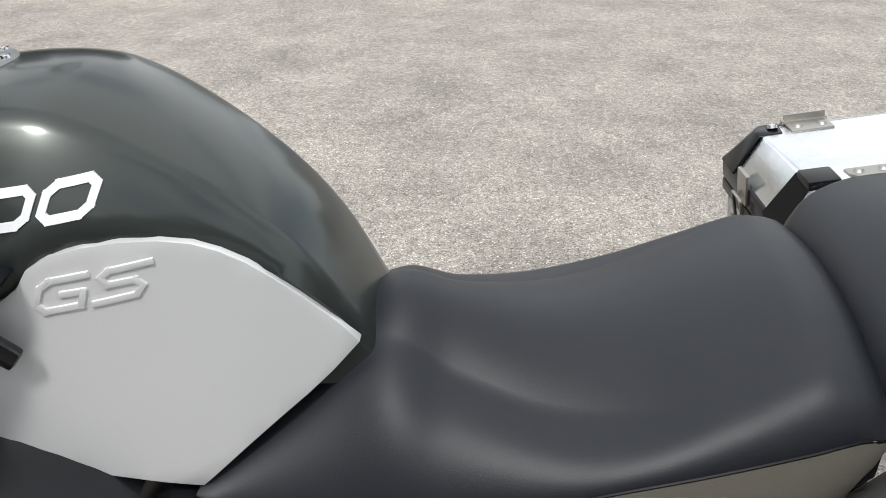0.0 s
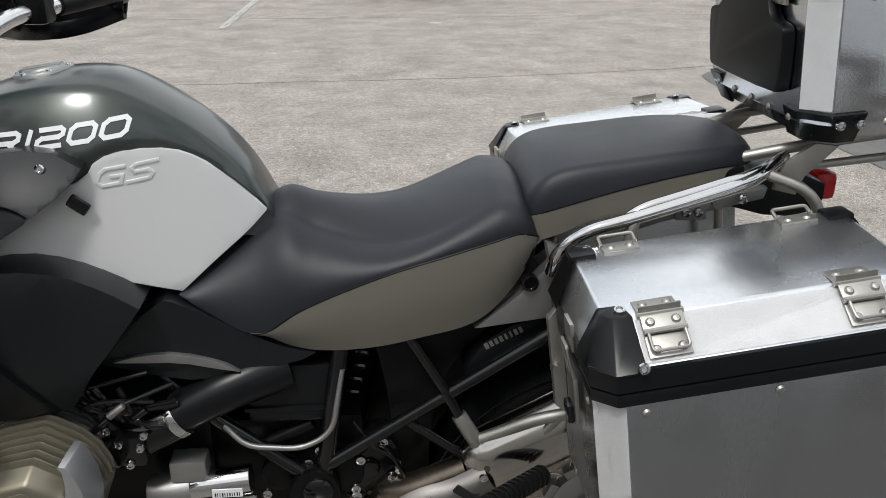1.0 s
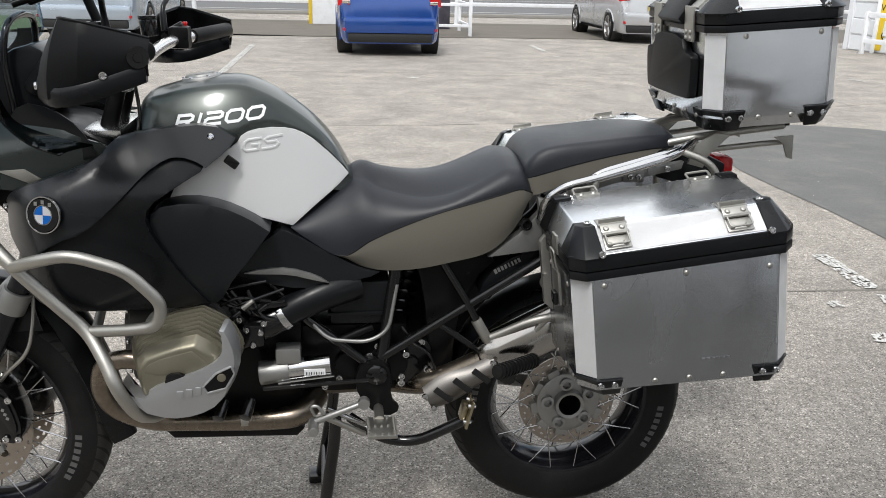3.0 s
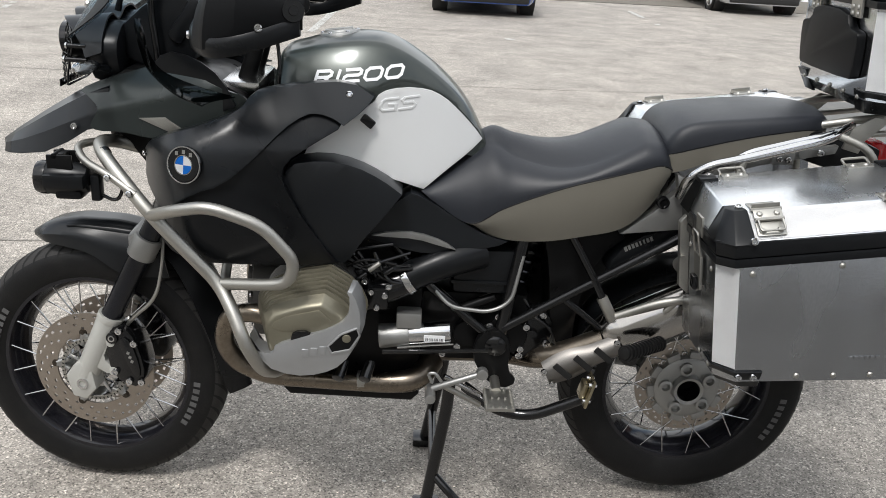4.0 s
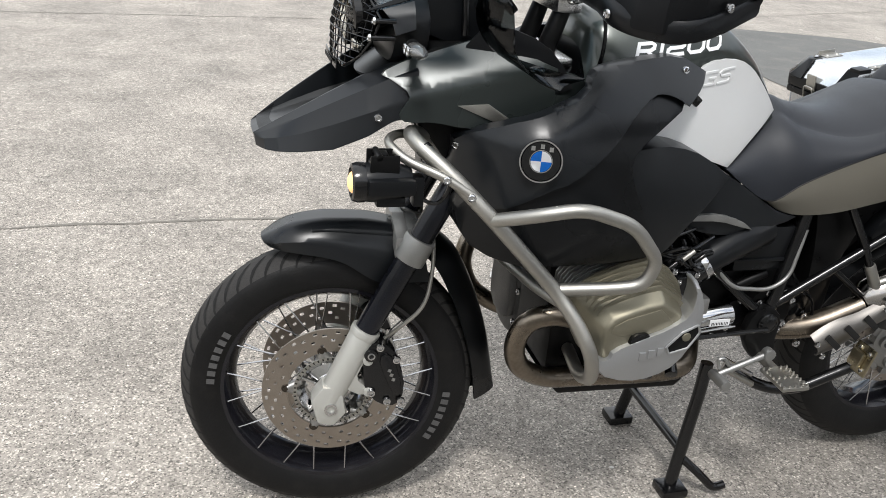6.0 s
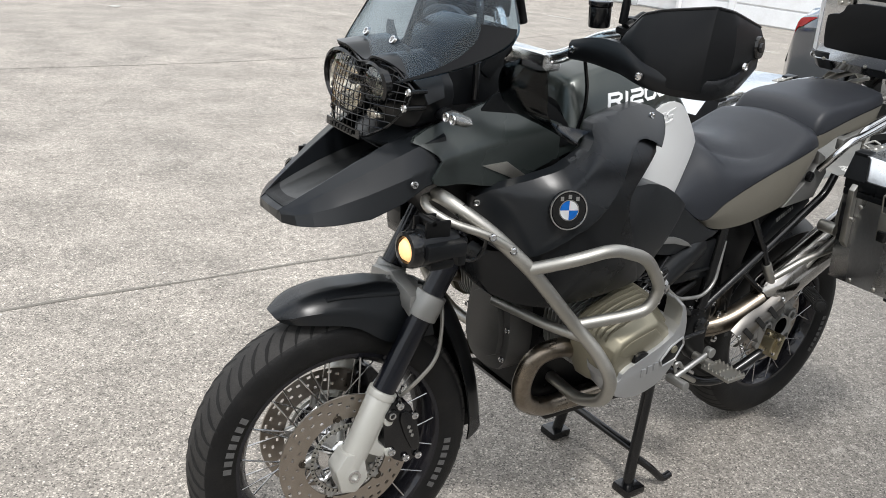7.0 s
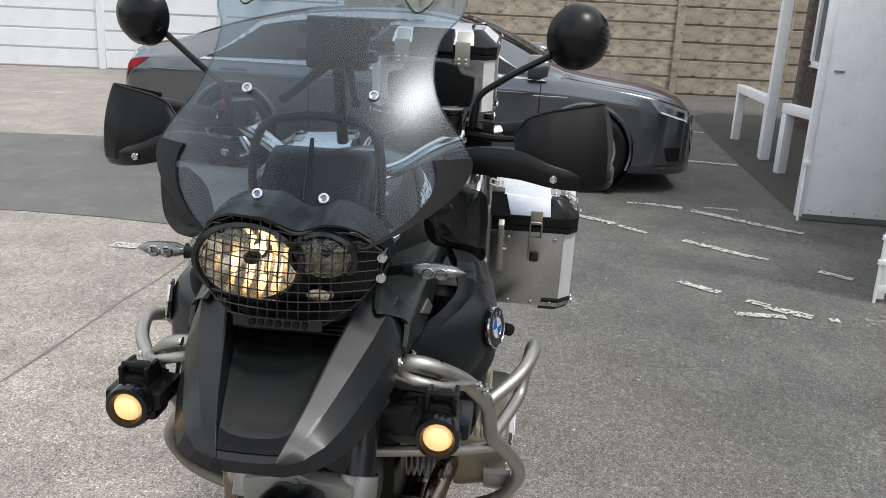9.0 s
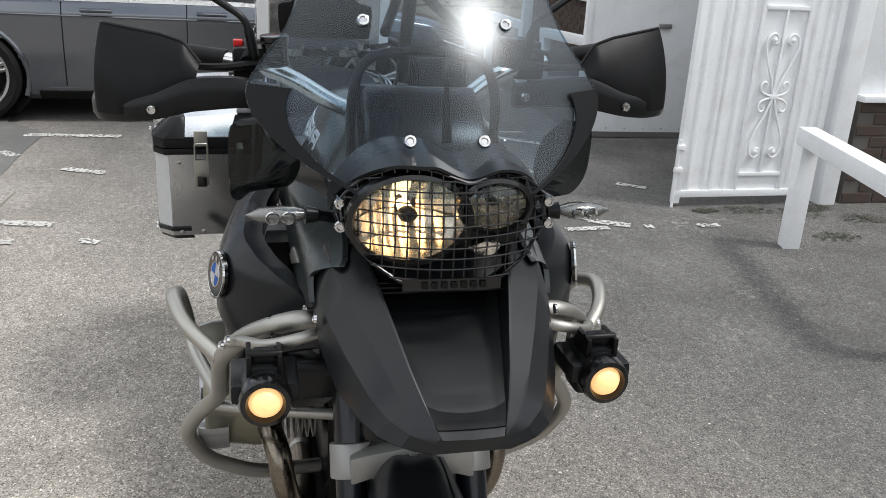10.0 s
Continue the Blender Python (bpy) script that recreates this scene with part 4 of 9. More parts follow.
# fairing
def fair_y(x, z):
    d = x - 0.34
    crease = lerp_table([(0.18, 0.950), (0.28, 0.962), (0.35, 0.985), (0.42, 1.035), (0.48, 1.075), (0.6, 1.12)], x)
    over = max(0.0, z - crease)
    fold = 0.75 * over * over / (over + 0.030)
    return 0.31 - (6.6 if d < 0 else 0.45) * d * d - (3.2 * (z - 0.92) ** 2 if z > 0.92 else max(0, 0.86 - z) ** 2) - fold


UPPER = [(0.193,0.950),(0.261,0.992),(0.344,1.020),(0.415,1.049),(0.435,1.080),(0.467,1.091),(0.532,1.101),(0.634,1.107),(0.688,1.079),(0.672,1.056),(0.629,1.026),(0.607,1.040),(0.576,1.049),(0.549,1.047),(0.506,1.020),(0.452,0.962),(0.383,0.903),(0.331,0.888),(0.253,0.831),(0.229,0.839),(0.186,0.870),(0.195,0.911)]
MIDDLE = [(0.549,1.053),(0.602,1.048),(0.634,1.026),(0.567,0.989),(0.511,0.953),(0.504,0.916),(0.532,0.860),(0.568,0.799),(0.622,0.717),(0.477,0.718),(0.275,0.724),(0.215,0.745),(0.205,0.83),(0.262,0.850),(0.331,0.900),(0.375,0.912),(0.445,0.968),(0.500,1.028)]
KNEE = [(0.510, 0.940), (0.586, 0.952), (0.655, 0.940), (0.712, 0.912), (0.757, 0.879), (0.709, 0.816), (0.674, 0.774), (0.651, 0.731), (0.629, 0.712), (0.597, 0.738), (0.553, 0.811), (0.508, 0.890)]
badge_ring = [(0.0001, 0.0045), (0.0185, 0.0045), (0.019, 0.006), (0.034, 0.006), (0.0345, 0.0035), (0.0365, 0.0055), (0.0385, 0.0045), (0.039, -0.002)]
for s, _ in SIDES:
    up = part("upper_fairing", panel(UPPER, fair_y, 0.03, s, 0.010, 0.004, 1, (8, 10)), M_PANEL, BIKE, "satin black upper tank fairing")
    piece("screw", SCREW, up, aim((0.636, Y(s, -fair_y(0.636, 1.083)), 1.083), (0.05, s, 0.35)))
    part("side_fairing", panel(MIDDLE, lambda x, z: fair_y(x, z) - 0.012, 0.06, s, 0.022, 0.004, 1, (0, 8)), M_SATIN, BIKE, "grained black plastic side fairing")
    part("knee_panel", panel(KNEE, lambda x, z: 0.246 - 0.22 * max(0, x - 0.55) ** 1.2 + 0.018 * math.sin(math.pi * min(1, max(0, (z - 0.72) / 0.24))), 0.08, s, 0.025, 0.006, 1, (4,)), M_PANEL, BIKE, "smooth black knee panel")
    # badge
    n = Vector((-0.34, s, 0.16)).normalized()
    c = Vector((0.314, Y(s, -fair_y(0.314, 0.945)), 0.945)) + n * 0.001
    q = n.to_track_quat("Z", "Y")
    bd = part("badge", lathe(badge_ring, c, n, 40), M_BLACK, BIKE, "round black badge with blue and white quarters")
    part("badge_rim", lathe([(0.0345, 0.004), (0.036, 0.0062), (0.0385, 0.0062), (0.039, 0.003)], c, n, 40), M_CHROME, bd)
    part("badge_ring", lathe([(0.0185, 0.0055), (0.0192, 0.0066), (0.0205, 0.0066), (0.021, 0.0055)], c, n, 36), M_CHROME, bd)
    for k in range(4):
        bm = bmesh.new()
        fan = [bm.verts.new((0, 0, 0.0062))] + [bm.verts.new((0.0185 * math.cos(a), 0.0185 * math.sin(a), 0.0062)) for a in (math.pi / 2 * (k + i / 8) for i in range(9))]
        bm.faces.new(fan)
        bmesh.ops.solidify(bm, geom=bm.faces[:], thickness=0.001)
        part("badge_quarter", moved(bm, Matrix.Translation(c) @ q.to_matrix().to_4x4()), M_BLUE if k % 2 else M_WHITE, bd)
    for k, x in enumerate((-0.016, 0.0, 0.016)):
        part("badge_bar", moved(box(x - 0.0035, x + 0.0035, 0.0265 - (0.004 if k != 1 else 0) - 0.004, 0.0265 - (0.004 if k != 1 else 0) + 0.004, 0.006, 0.0068), Matrix.Translation(c) @ q.to_matrix().to_4x4()), M_CHROME, bd)
    # strap buckle by the tank and its side cover
    part("strap", moved(box(-0.016, 0.016, -0.005, 0.005, -0.010, 0.010, 0.004), Matrix.Translation((0.676, Y(s, -0.172), 1.024)) @ Matrix.Rotation(radians(38), 4, "Y")), M_BLACK, BIKE, "short black strap end")
    part("side_cover", panel([(0.770, 0.868), (0.800, 0.860), (0.914, 0.790), (0.960, 0.764), (1.02, 0.75), (0.868, 0.720), (0.783, 0.726), (0.695, 0.752), (0.660, 0.762)], lambda x, z: 0.172 - 0.1 * max(0, x - 0.8), 0.08, s, 0.03, 0.005, 1), M_PANEL, BIKE, "black side cover below the seat")
    part("cover_trim", panel([(0.691, 0.765), (0.735, 0.776), (0.794, 0.777), (0.857, 0.755), (0.884, 0.735), (0.846, 0.745), (0.796, 0.761), (0.720, 0.763)], lambda x, z: 0.181 - 0.1 * max(0, x - 0.8), 0.02, s, 0.03, 0.002, 1, (0, 4)), M_CAST, BIKE, "grey trim blade")


# seats
def seat(u, v):
    x = lerp_table([(0, 0.800), (0.2, 0.925), (1, 1.366)], u) if u < 0.2 else 0.925 + (u - 0.2) / 0.8 * 0.441
    zt = lerp_table([(0.800, 0.874), (0.87, 0.922), (0.935, 0.972), (0.968, 0.986), (1.014, 0.972), (1.098, 0.960), (1.167, 0.966), (1.236, 0.988), (1.304, 1.012), (1.335, 1.012), (1.356, 0.992), (1.366, 0.955)], x)
    wt = lerp_table([(0.800, 0.150), (0.87, 0.105), (0.935, 0.070), (1.00, 0.085), (1.10, 0.130), (1.2, 0.155), (1.3, 0.150), (1.366, 0.125)], x)
    ws = lerp_table([(0.800, 0.158), (0.87, 0.165), (0.92, 0.168), (1.02, 0.172), (1.15, 0.178), (1.28, 0.172), (1.345, 0.160), (1.366, 0.140)], x)
    zs = lerp_table([(0.800, 0.868), (0.83, 0.845), (0.916, 0.799), (0.983, 0.837), (1.061, 0.873), (1.138, 0.903), (1.215, 0.925), (1.293, 0.946), (1.335, 0.955), (1.366, 0.940)], x)
    crown = lerp_table([(0.80, 0.010), (0.935, 0.018), (1.0, 0.034), (1.1, 0.036), (1.2, 0.028), (1.3, 0.016)], x)
    a = (v - 0.5) * 2
    k = abs(a)
    if k < 0.5:
        q = k / 0.5
        y, z = wt * 0.86 * q, zt + 0.004 - crown * q ** 2
    else:
        q = (k - 0.5) / 0.5
        e = q ** 1.1
        y = wt * 0.86 + (ws - wt * 0.86) * (1 - (1 - e) ** 1.7)
        z = (zt + 0.004 - crown) + (zs - zt - 0.004 + crown) * (0.36 * e + 0.64 * e ** 2.1)
    return (x, math.copysign(y, a), z)


SEAT_LOW = [(0.905, 0.797), (0.916, 0.793), (0.958, 0.769), (1.011, 0.757), (1.091, 0.760), (1.184, 0.778), (1.25, 0.793), (1.289, 0.815), (1.330, 0.860), (1.366, 0.915)]


def skirt(u, v, s):
    x = 0.905 + 0.458 * u
    uu = lambda xx: (0.2 + (xx - 0.925) / 0.441 * 0.8) if xx >= 0.925 else 0.2 * (xx - 0.800) / 0.125
    e = seat(min(1, max(0, uu(x))), 0.0)
    zl = min(lerp_table(SEAT_LOW, x), e[2] - 0.001)
    bulge = 0.006 * math.sin(math.pi * v)
    return (x, s * (abs(e[1]) + 0.001 + bulge - 0.022 * v), e[2] + (zl - e[2]) * v)


st = part("rider_seat", surf(seat, 60, 48, 0.004), M_SEAT, BIKE, "dark grey vinyl rider seat", 55)
for s, _ in SIDES:
    part("seat_skirt", surf(lambda u, v: skirt(u, v, s), 40, 8, 0.003), M_SKIRT, st, "taupe vinyl seat side")
    part("seat_seam", tube([seat(0.165 + 0.835 * i / 26, 0.0 if s < 0 else 1.0) for i in range(27)], 0.0016, 0.004, 6, 1), M_GRAIN, st)
part("seat_base", prism([(0.93, 0.79), (1.0, 0.765), (1.25, 0.80), (1.36, 0.90), (1.36, 0.93), (1.2, 0.90), (1.0, 0.83)], -0.145, 0.145, 0.005), M_DARK, BIKE)


def pillion(u, v):
    x = 1.340 + 0.406 * u
    zt = lerp_table([(1.340, 0.985), (1.350, 1.016), (1.372, 1.042), (1.410, 1.058), (1.51, 1.071), (1.607, 1.081), (1.690, 1.083), (1.725, 1.074), (1.746, 1.046)], x)
    w = lerp_table([(1.340, 0.115), (1.352, 0.138), (1.39, 0.146), (1.50, 0.144), (1.60, 0.139), (1.66, 0.128), (1.70, 0.110), (1.725, 0.084), (1.740, 0.050), (1.746, 0.022)], x)
    zs = lerp_table([(1.340, 0.968), (1.360, 0.978), (1.425, 0.998), (1.503, 1.018), (1.58, 1.034), (1.66, 1.044), (1.746, 1.038)], x)
    a = (v - 0.5) * 2
    k = abs(a)
    if k < 0.72:
        y, z = w * 0.84 * k / 0.72, zt - 0.010 * (k / 0.72) ** 2
    else:
        q = (k - 0.72) / 0.28 * math.pi / 2
        y, z = w * (0.84 + 0.16 * math.sin(q)), zt - 0.010 - (zt - 0.010 - zs) * (1 - math.cos(q))
    return (x, math.copysign(y, a), z)


ps = part("pillion_seat", surf(pillion, 44, 40, 0.004), M_SEAT, BIKE, "dark grey vinyl pillion seat", 55)
for s, _ in SIDES:
    def pskirt(u, v):
        e = pillion(u, 0.0)
        zl = lerp_table([(1.322, 0.925), (1.36, 0.932), (1.40, 0.944), (1.453, 0.966), (1.531, 0.978), (1.61, 0.988), (1.746, 0.985)], e[0])
        return (e[0], s * (abs(e[1]) + 0.001 - 0.006 * v), e[2] + (min(zl, e[2] - 0.002) - e[2]) * v)
    part("seat_skirt", surf(pskirt, 36, 5, 0.003), M_SKIRT, ps, "taupe vinyl seat side")
    part("seat_seam", tube([pillion(i / 24, 0.0 if s < 0 else 1.0) for i in range(25)], 0.0016, 0.004, 6, 1), M_GRAIN, ps)
part("pillion_front", surf(lambda u, v: (1.341 + 0.0 * u, (v - 0.5) * 0.23, 0.925 + u * 0.058), 2, 6, 0.004), M_SEAT, ps)
part("pillion_base", prism([(1.34, 0.925), (1.40, 0.935), (1.46, 0.965), (1.70, 1.01), (1.70, 1.045), (1.36, 0.975)], -0.125, 0.125, 0.005), M_DARK, BIKE)


# beak
BEAK_X = (-0.162, -0.148, -0.125, -0.09, -0.03, 0.03, 0.075, 0.12)
BEAK_IN_Y = (0.040, 0.046, 0.054, 0.064, 0.078, 0.092, 0.104, 0.112)
BEAK_IN_Z = (0.914, 0.926, 0.943, 0.966, 1.005, 1.042, 1.066, 1.082)
BEAK_TOP_Y = (0.043, 0.058, 0.073, 0.091, 0.115, 0.136, 0.148, 0.154)
BEAK_TOP_Z = (0.912, 0.921, 0.935, 0.956, 0.992, 1.026, 1.050, 1.064)
BEAK_MID_Y = (0.047, 0.075, 0.098, 0.116, 0.138, 0.158, 0.166, 0.168)
BEAK_MID_Z = (0.906, 0.912, 0.921, 0.933, 0.958, 0.986, 1.004, 1.012)
BEAK_OUT_Y = (0.050, 0.086, 0.111, 0.130, 0.152, 0.167, 0.171, 0.171)
BEAK_OUT_Z = (0.892, 0.895, 0.899, 0.904, 0.916, 0.946, 0.976, 0.985)
BEAK_FLOOR = (0.912, 0.921, 0.930, 0.941, 0.957, 0.968, 0.972, 0.974)


def beak(u, v):
    """Duck-bill: a hollow channel between two ridged rails; v runs from one lower edge over the top to the other."""
    x = -0.162 + 0.282 * u
    def at(row):
        return float(np.interp(x, BEAK_X, row))
    a = (v - 0.5) * 2
    k = abs(a)
    iy, iz, fl = at(BEAK_IN_Y), at(BEAK_IN_Z), at(BEAK_FLOOR)
    rim = min(1.0, max(0.0, (x + 0.150) / 0.05))
    pts = [(0.0, 0.0, fl - 0.004 * rim), (0.26, iy * 0.68, fl - 0.002 * rim), (0.40, iy * (0.97 - 0.06 * rim), fl + (iz - fl) * 0.18), (0.50, iy * 0.985, iz - 0.003), (0.53, iy, iz),
           (0.66, at(BEAK_TOP_Y), at(BEAK_TOP_Z)), (0.84, at(BEAK_MID_Y), at(BEAK_MID_Z)), (1.0, at(BEAK_OUT_Y), at(BEAK_OUT_Z))]
    ks = [p[0] for p in pts]
    y, z = float(np.interp(k, ks, [p[1] for p in pts])), float(np.interp(k, ks, [p[2] for p in pts]))
    return (x + 0.016 * (1 - k) * max(0.0, 1 - u / 0.06) * -0.4, math.copysign(y, a), z)


def beak_under(u, v):
    x = -0.162 + 0.282 * u
    return (x, float(np.interp(x, BEAK_X, BEAK_OUT_Y)) * (v - 0.5) * 1.998, float(np.interp(x, BEAK_X, BEAK_OUT_Z)) - 0.001)


bk = part("beak", join(surf(beak, 60, 100), surf(beak_under, 30, 12), surf(lambda u, v: tuple(Vector(beak(0, v)).lerp(Vector(beak_under(0, v)), u)), 2, 60)), M_PANEL, BIKE, "satin black duck-bill front beak with a hollow top", 14)
M_CHANNEL = mat("grey_black_satin_plastic", (0.015, 0.016, 0.0165), 0.36, 0, 0.15, 6, 900, 0.03, 0.05, spec=0.45)
part("beak_channel", surf(lambda u, v: tuple(np.add(beak(0.10 + 0.88 * u, 0.305 + 0.39 * v), (0, 0, 0.0018))), 40, 24, 0.001), M_CHANNEL, bk, "lighter grey-black floor of the hollow beak")
part("beak_nose_band", surf(lambda u, v: tuple(np.add(beak(0.03 + 0.075 * u + 0.05 * (2 * v - 1) ** 2 * u, 0.27 + 0.46 * v), (0, 0, 0.0022))), 8, 30, 0.002), M_GRAIN, bk, "grained lip across the beak's nose")
NOSE = [(0.050, 1.054), (0.102, 1.078), (0.188, 1.106), (0.241, 1.122), (0.300, 1.110), (0.36, 1.085), (0.430, 1.065), (0.425, 1.034), (0.346, 1.003), (0.292, 0.980), (0.260, 0.966), (0.204, 0.966), (0.148, 0.977), (0.098, 0.974), (0.080, 0.985), (0.094, 1.006), (0.104, 1.026), (0.072, 1.046)]
def nose_y(x, z):
    """The side stands upright; above the crease the sheet folds in towards the headlamp."""
    over = max(0.0, z - (1.012 + 0.26 * (x - 0.09)))
    return 0.176 + 0.06 * max(0, x - 0.06) - 1.05 * over * over / (over + 0.022)


for s, _ in SIDES:
    ns = part("nose_panel", panel(NOSE, nose_y, 0.008, s, 0.012, 0.002, 1, ()), M_NOSE, BIKE, "green-grey nose side panel, tank paint darkened to mute its highlight")
    part("vent_trim", panel([(0.189, 1.009), (0.246, 1.014), (0.293, 0.984), (0.265, 0.978)], lambda x, z: nose_y(x, z) + 0.003, 0.01, s, 0.03, 0.001, 0), M_STEEL, ns, "silver triangle in the nose vent")
    piece("screw", SCREW, bk, aim((0.046, Y(s, -0.171), 0.981), (0, s, 0.1)))
    piece("screw", SCREW, BIKE, aim((0.195, Y(s, -0.172), 0.93), (-0.6, s, 0.1)))

# engine
part("engine_block", box(0.47, 0.82, -0.115, 0.115, 0.36, 0.74, 0.03), M_DARK, BIKE, "dark grey engine casting")
fc = part("front_cover", join(prism(smooth_outline([(-0.075, 0.46), (-0.090, 0.50), (-0.085, 0.60), (-0.060, 0.65), (0.060, 0.65), (0.085, 0.60), (0.090, 0.50), (0.075, 0.46), (0.04, 0.43), (-0.04, 0.43)], 1), 0.40, 0.48, 0.014, "x"), prism(smooth_outline([(-0.06, 0.47), (-0.07, 0.55), (-0.045, 0.63), (0.045, 0.63), (0.07, 0.55), (0.06, 0.47)], 1), 0.385, 0.41, 0.008, "x")), M_ENGINE, BIKE, "grey cast front engine cover")
for y, z in ((-0.072, 0.48), (0.072, 0.48), (-0.080, 0.56), (0.080, 0.56), (-0.058, 0.632), (0.058, 0.632)):
    piece("screw", SCREW, fc, aim((0.399, y, z), (-1, 0, 0)))
part("gearbox", box(0.80, 1.08, -0.10, 0.10, 0.41, 0.60, 0.025), M_DARK, BIKE, "dark grey gearbox casting")
part("sump", box(0.50, 0.78, -0.09, 0.09, 0.325, 0.37, 0.01), M_DARK, BIKE)
HEAD = [(0.440, 0.630), (0.468, 0.668), (0.541, 0.696), (0.606, 0.708), (0.662, 0.672), (0.690, 0.608), (0.664, 0.541), (0.600, 0.505), (0.519, 0.488), (0.462, 0.528)]


def scaled(poly, k, dx=0, dz=0):
    cx, cz = sum(p[0] for p in poly) / len(poly), sum(p[1] for p in poly) / len(poly)
    return [(cx + (p[0] - cx) * k + dx, cz + (p[1] - cz) * k + dz) for p in poly]


def loft_y(rings, bev=0.0):
    """Outlines in x and z at given y, skinned and closed."""
    bm = bmesh.new()
    rs = [[bm.verts.new((x, y, z)) for x, z in poly] for y, poly in rings]
    n = len(rs[0])
    for a, b in zip(rs, rs[1:]):
        for i in range(n):
            bm.faces.new((a[i], a[(i + 1) % n], b[(i + 1) % n], b[i]))
    bm.faces.new(rs[0][::-1]); bm.faces.new(rs[-1])
    bmesh.ops.recalc_face_normals(bm, faces=bm.faces)
    return soften(bm, bev, 2, 25)


for s, _ in SIDES:
    def P(x, y, z):
        return (x, Y(s, y), z)
    cylr = part("cylinder", mirror_y(join(cyl((0.56, -0.10, 0.595), (0.56, -0.235, 0.598), 0.062, None, 28), box(0.49, 0.64, -0.232, -0.205, 0.53, 0.665, 0.01)), s), M_CAST, BIKE, "finned grey cylinder barrel")
    fin = mesh_of("fin", mirror_y(prism(smooth_outline(scaled(HEAD, 0.93), 1), -0.0018, 0.0018, 0.0008), s), M_CAST)
    for k in range(8):
        piece("fin", fin, cylr, Matrix.Translation((0, Y(s, -0.135 - 0.0125 * k), 0)))
    hd = smooth_outline(HEAD, 1, (1, 3, 4, 5))
    hx_, hz_ = sum(p[0] for p in hd) / len(hd), sum(p[1] for p in hd) / len(hd)

    def head_ring(poly, y, grow=0.0):
        """The cover narrows from its joint face to its flat top."""
        u = min(1.0, max(0.0, (-y - 0.250) / 0.088))
        k = 1 - 0.23 * u + grow
        return [(hx_ + (x - hx_) * k + 0.004 * u, hz_ + (z - hz_) * k - 0.014 * u) for x, z in poly]
    gold = part("head_cover", mirror_y(loft_y([(y, head_ring(hd, y)) for y in (-0.236, -0.250, -0.280, -0.310, -0.338)] + [(-0.345, head_ring(hd, -0.338, -0.06))], 0.004), s), M_GOLD, BIKE, "gold-grey magnesium cylinder head cover")
    RIDGE = [(0.452, 0.646), (0.474, 0.674), (0.545, 0.702), (0.606, 0.714), (0.666, 0.678), (0.693, 0.618), (0.676, 0.612), (0.652, 0.658), (0.603, 0.690), (0.548, 0.680), (0.484, 0.655), (0.466, 0.640)]
    for k in range(7):
        y = -0.242 - 0.0118 * k
        part("cover_rib", mirror_y(prism(smooth_outline(head_ring(RIDGE, y, 0.022), 1, (2, 3)), y - 0.0026, y + 0.0026, 0.0010), s), M_GOLD, gold)
    part("cover_plateau", mirror_y(prism(smooth_outline([(0.486, 0.596), (0.500, 0.628), (0.592, 0.652), (0.634, 0.612), (0.596, 0.598)], 1, (2,)), -0.347, -0.32, 0.004), s), M_GOLD, gold)
    part("plug_cover", mirror_y(prism(smooth_outline([(0.530, 0.574), (0.536, 0.602), (0.574, 0.604), (0.576, 0.578), (0.55, 0.566)], 1), -0.3545, -0.325, 0.004), s), M_BLACK, gold, "black spark plug cover")
    part("boss", mirror_y(join(cyl((0.493, -0.300, 0.568), (0.493, -0.332, 0.568), 0.018, 0.014, 20, 0.003)), s), M_GOLD, gold)
    piece("screw", SCREW, gold, aim(P(0.493, -0.332, 0.568), (0, s, 0)) @ Matrix.Scale(1.25, 4))
    # silver protector wrapped under and behind the cover
    GUARD = [(0.442, 0.588), (0.450, 0.560), (0.474, 0.546), (0.494, 0.546), (0.500, 0.568), (0.560, 0.590), (0.621, 0.613), (0.662, 0.640), (0.666, 0.690), (0.656, 0.708), (0.674, 0.702), (0.692, 0.646), (0.686, 0.585), (0.652, 0.524), (0.602, 0.497), (0.540, 0.490), (0.474, 0.512)]
    gp = part("head_protector", mirror_y(loft_y([(-0.300, smooth_outline(GUARD, 1)), (-0.330, smooth_outline(scaled(GUARD, 1.0, -0.003), 1)), (-0.356, smooth_outline(scaled(GUARD, 0.95, -0.004), 1))], 0.004), s), M_GUARD, BIKE, "silver cylinder head protector")
    HEX = [(0.612, 0.572), (0.640, 0.602), (0.674, 0.618), (0.680, 0.600), (0.660, 0.566), (0.620, 0.556)]
    part("protector_slot", mirror_y(prism(smooth_outline(HEX, 1, (0, 1, 2, 3, 4, 5)), -0.3578, -0.33, 0.002), s), M_DARK, gp, "dark six-sided opening")
    part("slot_boss", mirror_y(cyl((0.652, -0.350, 0.592), (0.652, -0.3605, 0.592), 0.012, 0.009, 14, 0.002), s), M_GOLD, gp)
    part("slot_rim", mirror_y(tube([(x, -0.358, z) for x, z in HEX + HEX[:1]], 0.0026, 0.003, 6, 2), s), M_GUARD, gp)
    for k in range(3):
        part("emboss_bar", mirror_y(box(0.556 + 0.019 * k, 0.570 + 0.019 * k, -0.3584, -0.352, 0.543 + 0.004 * k, 0.562 + 0.004 * k, 0.001), s), M_GUARD, gp)
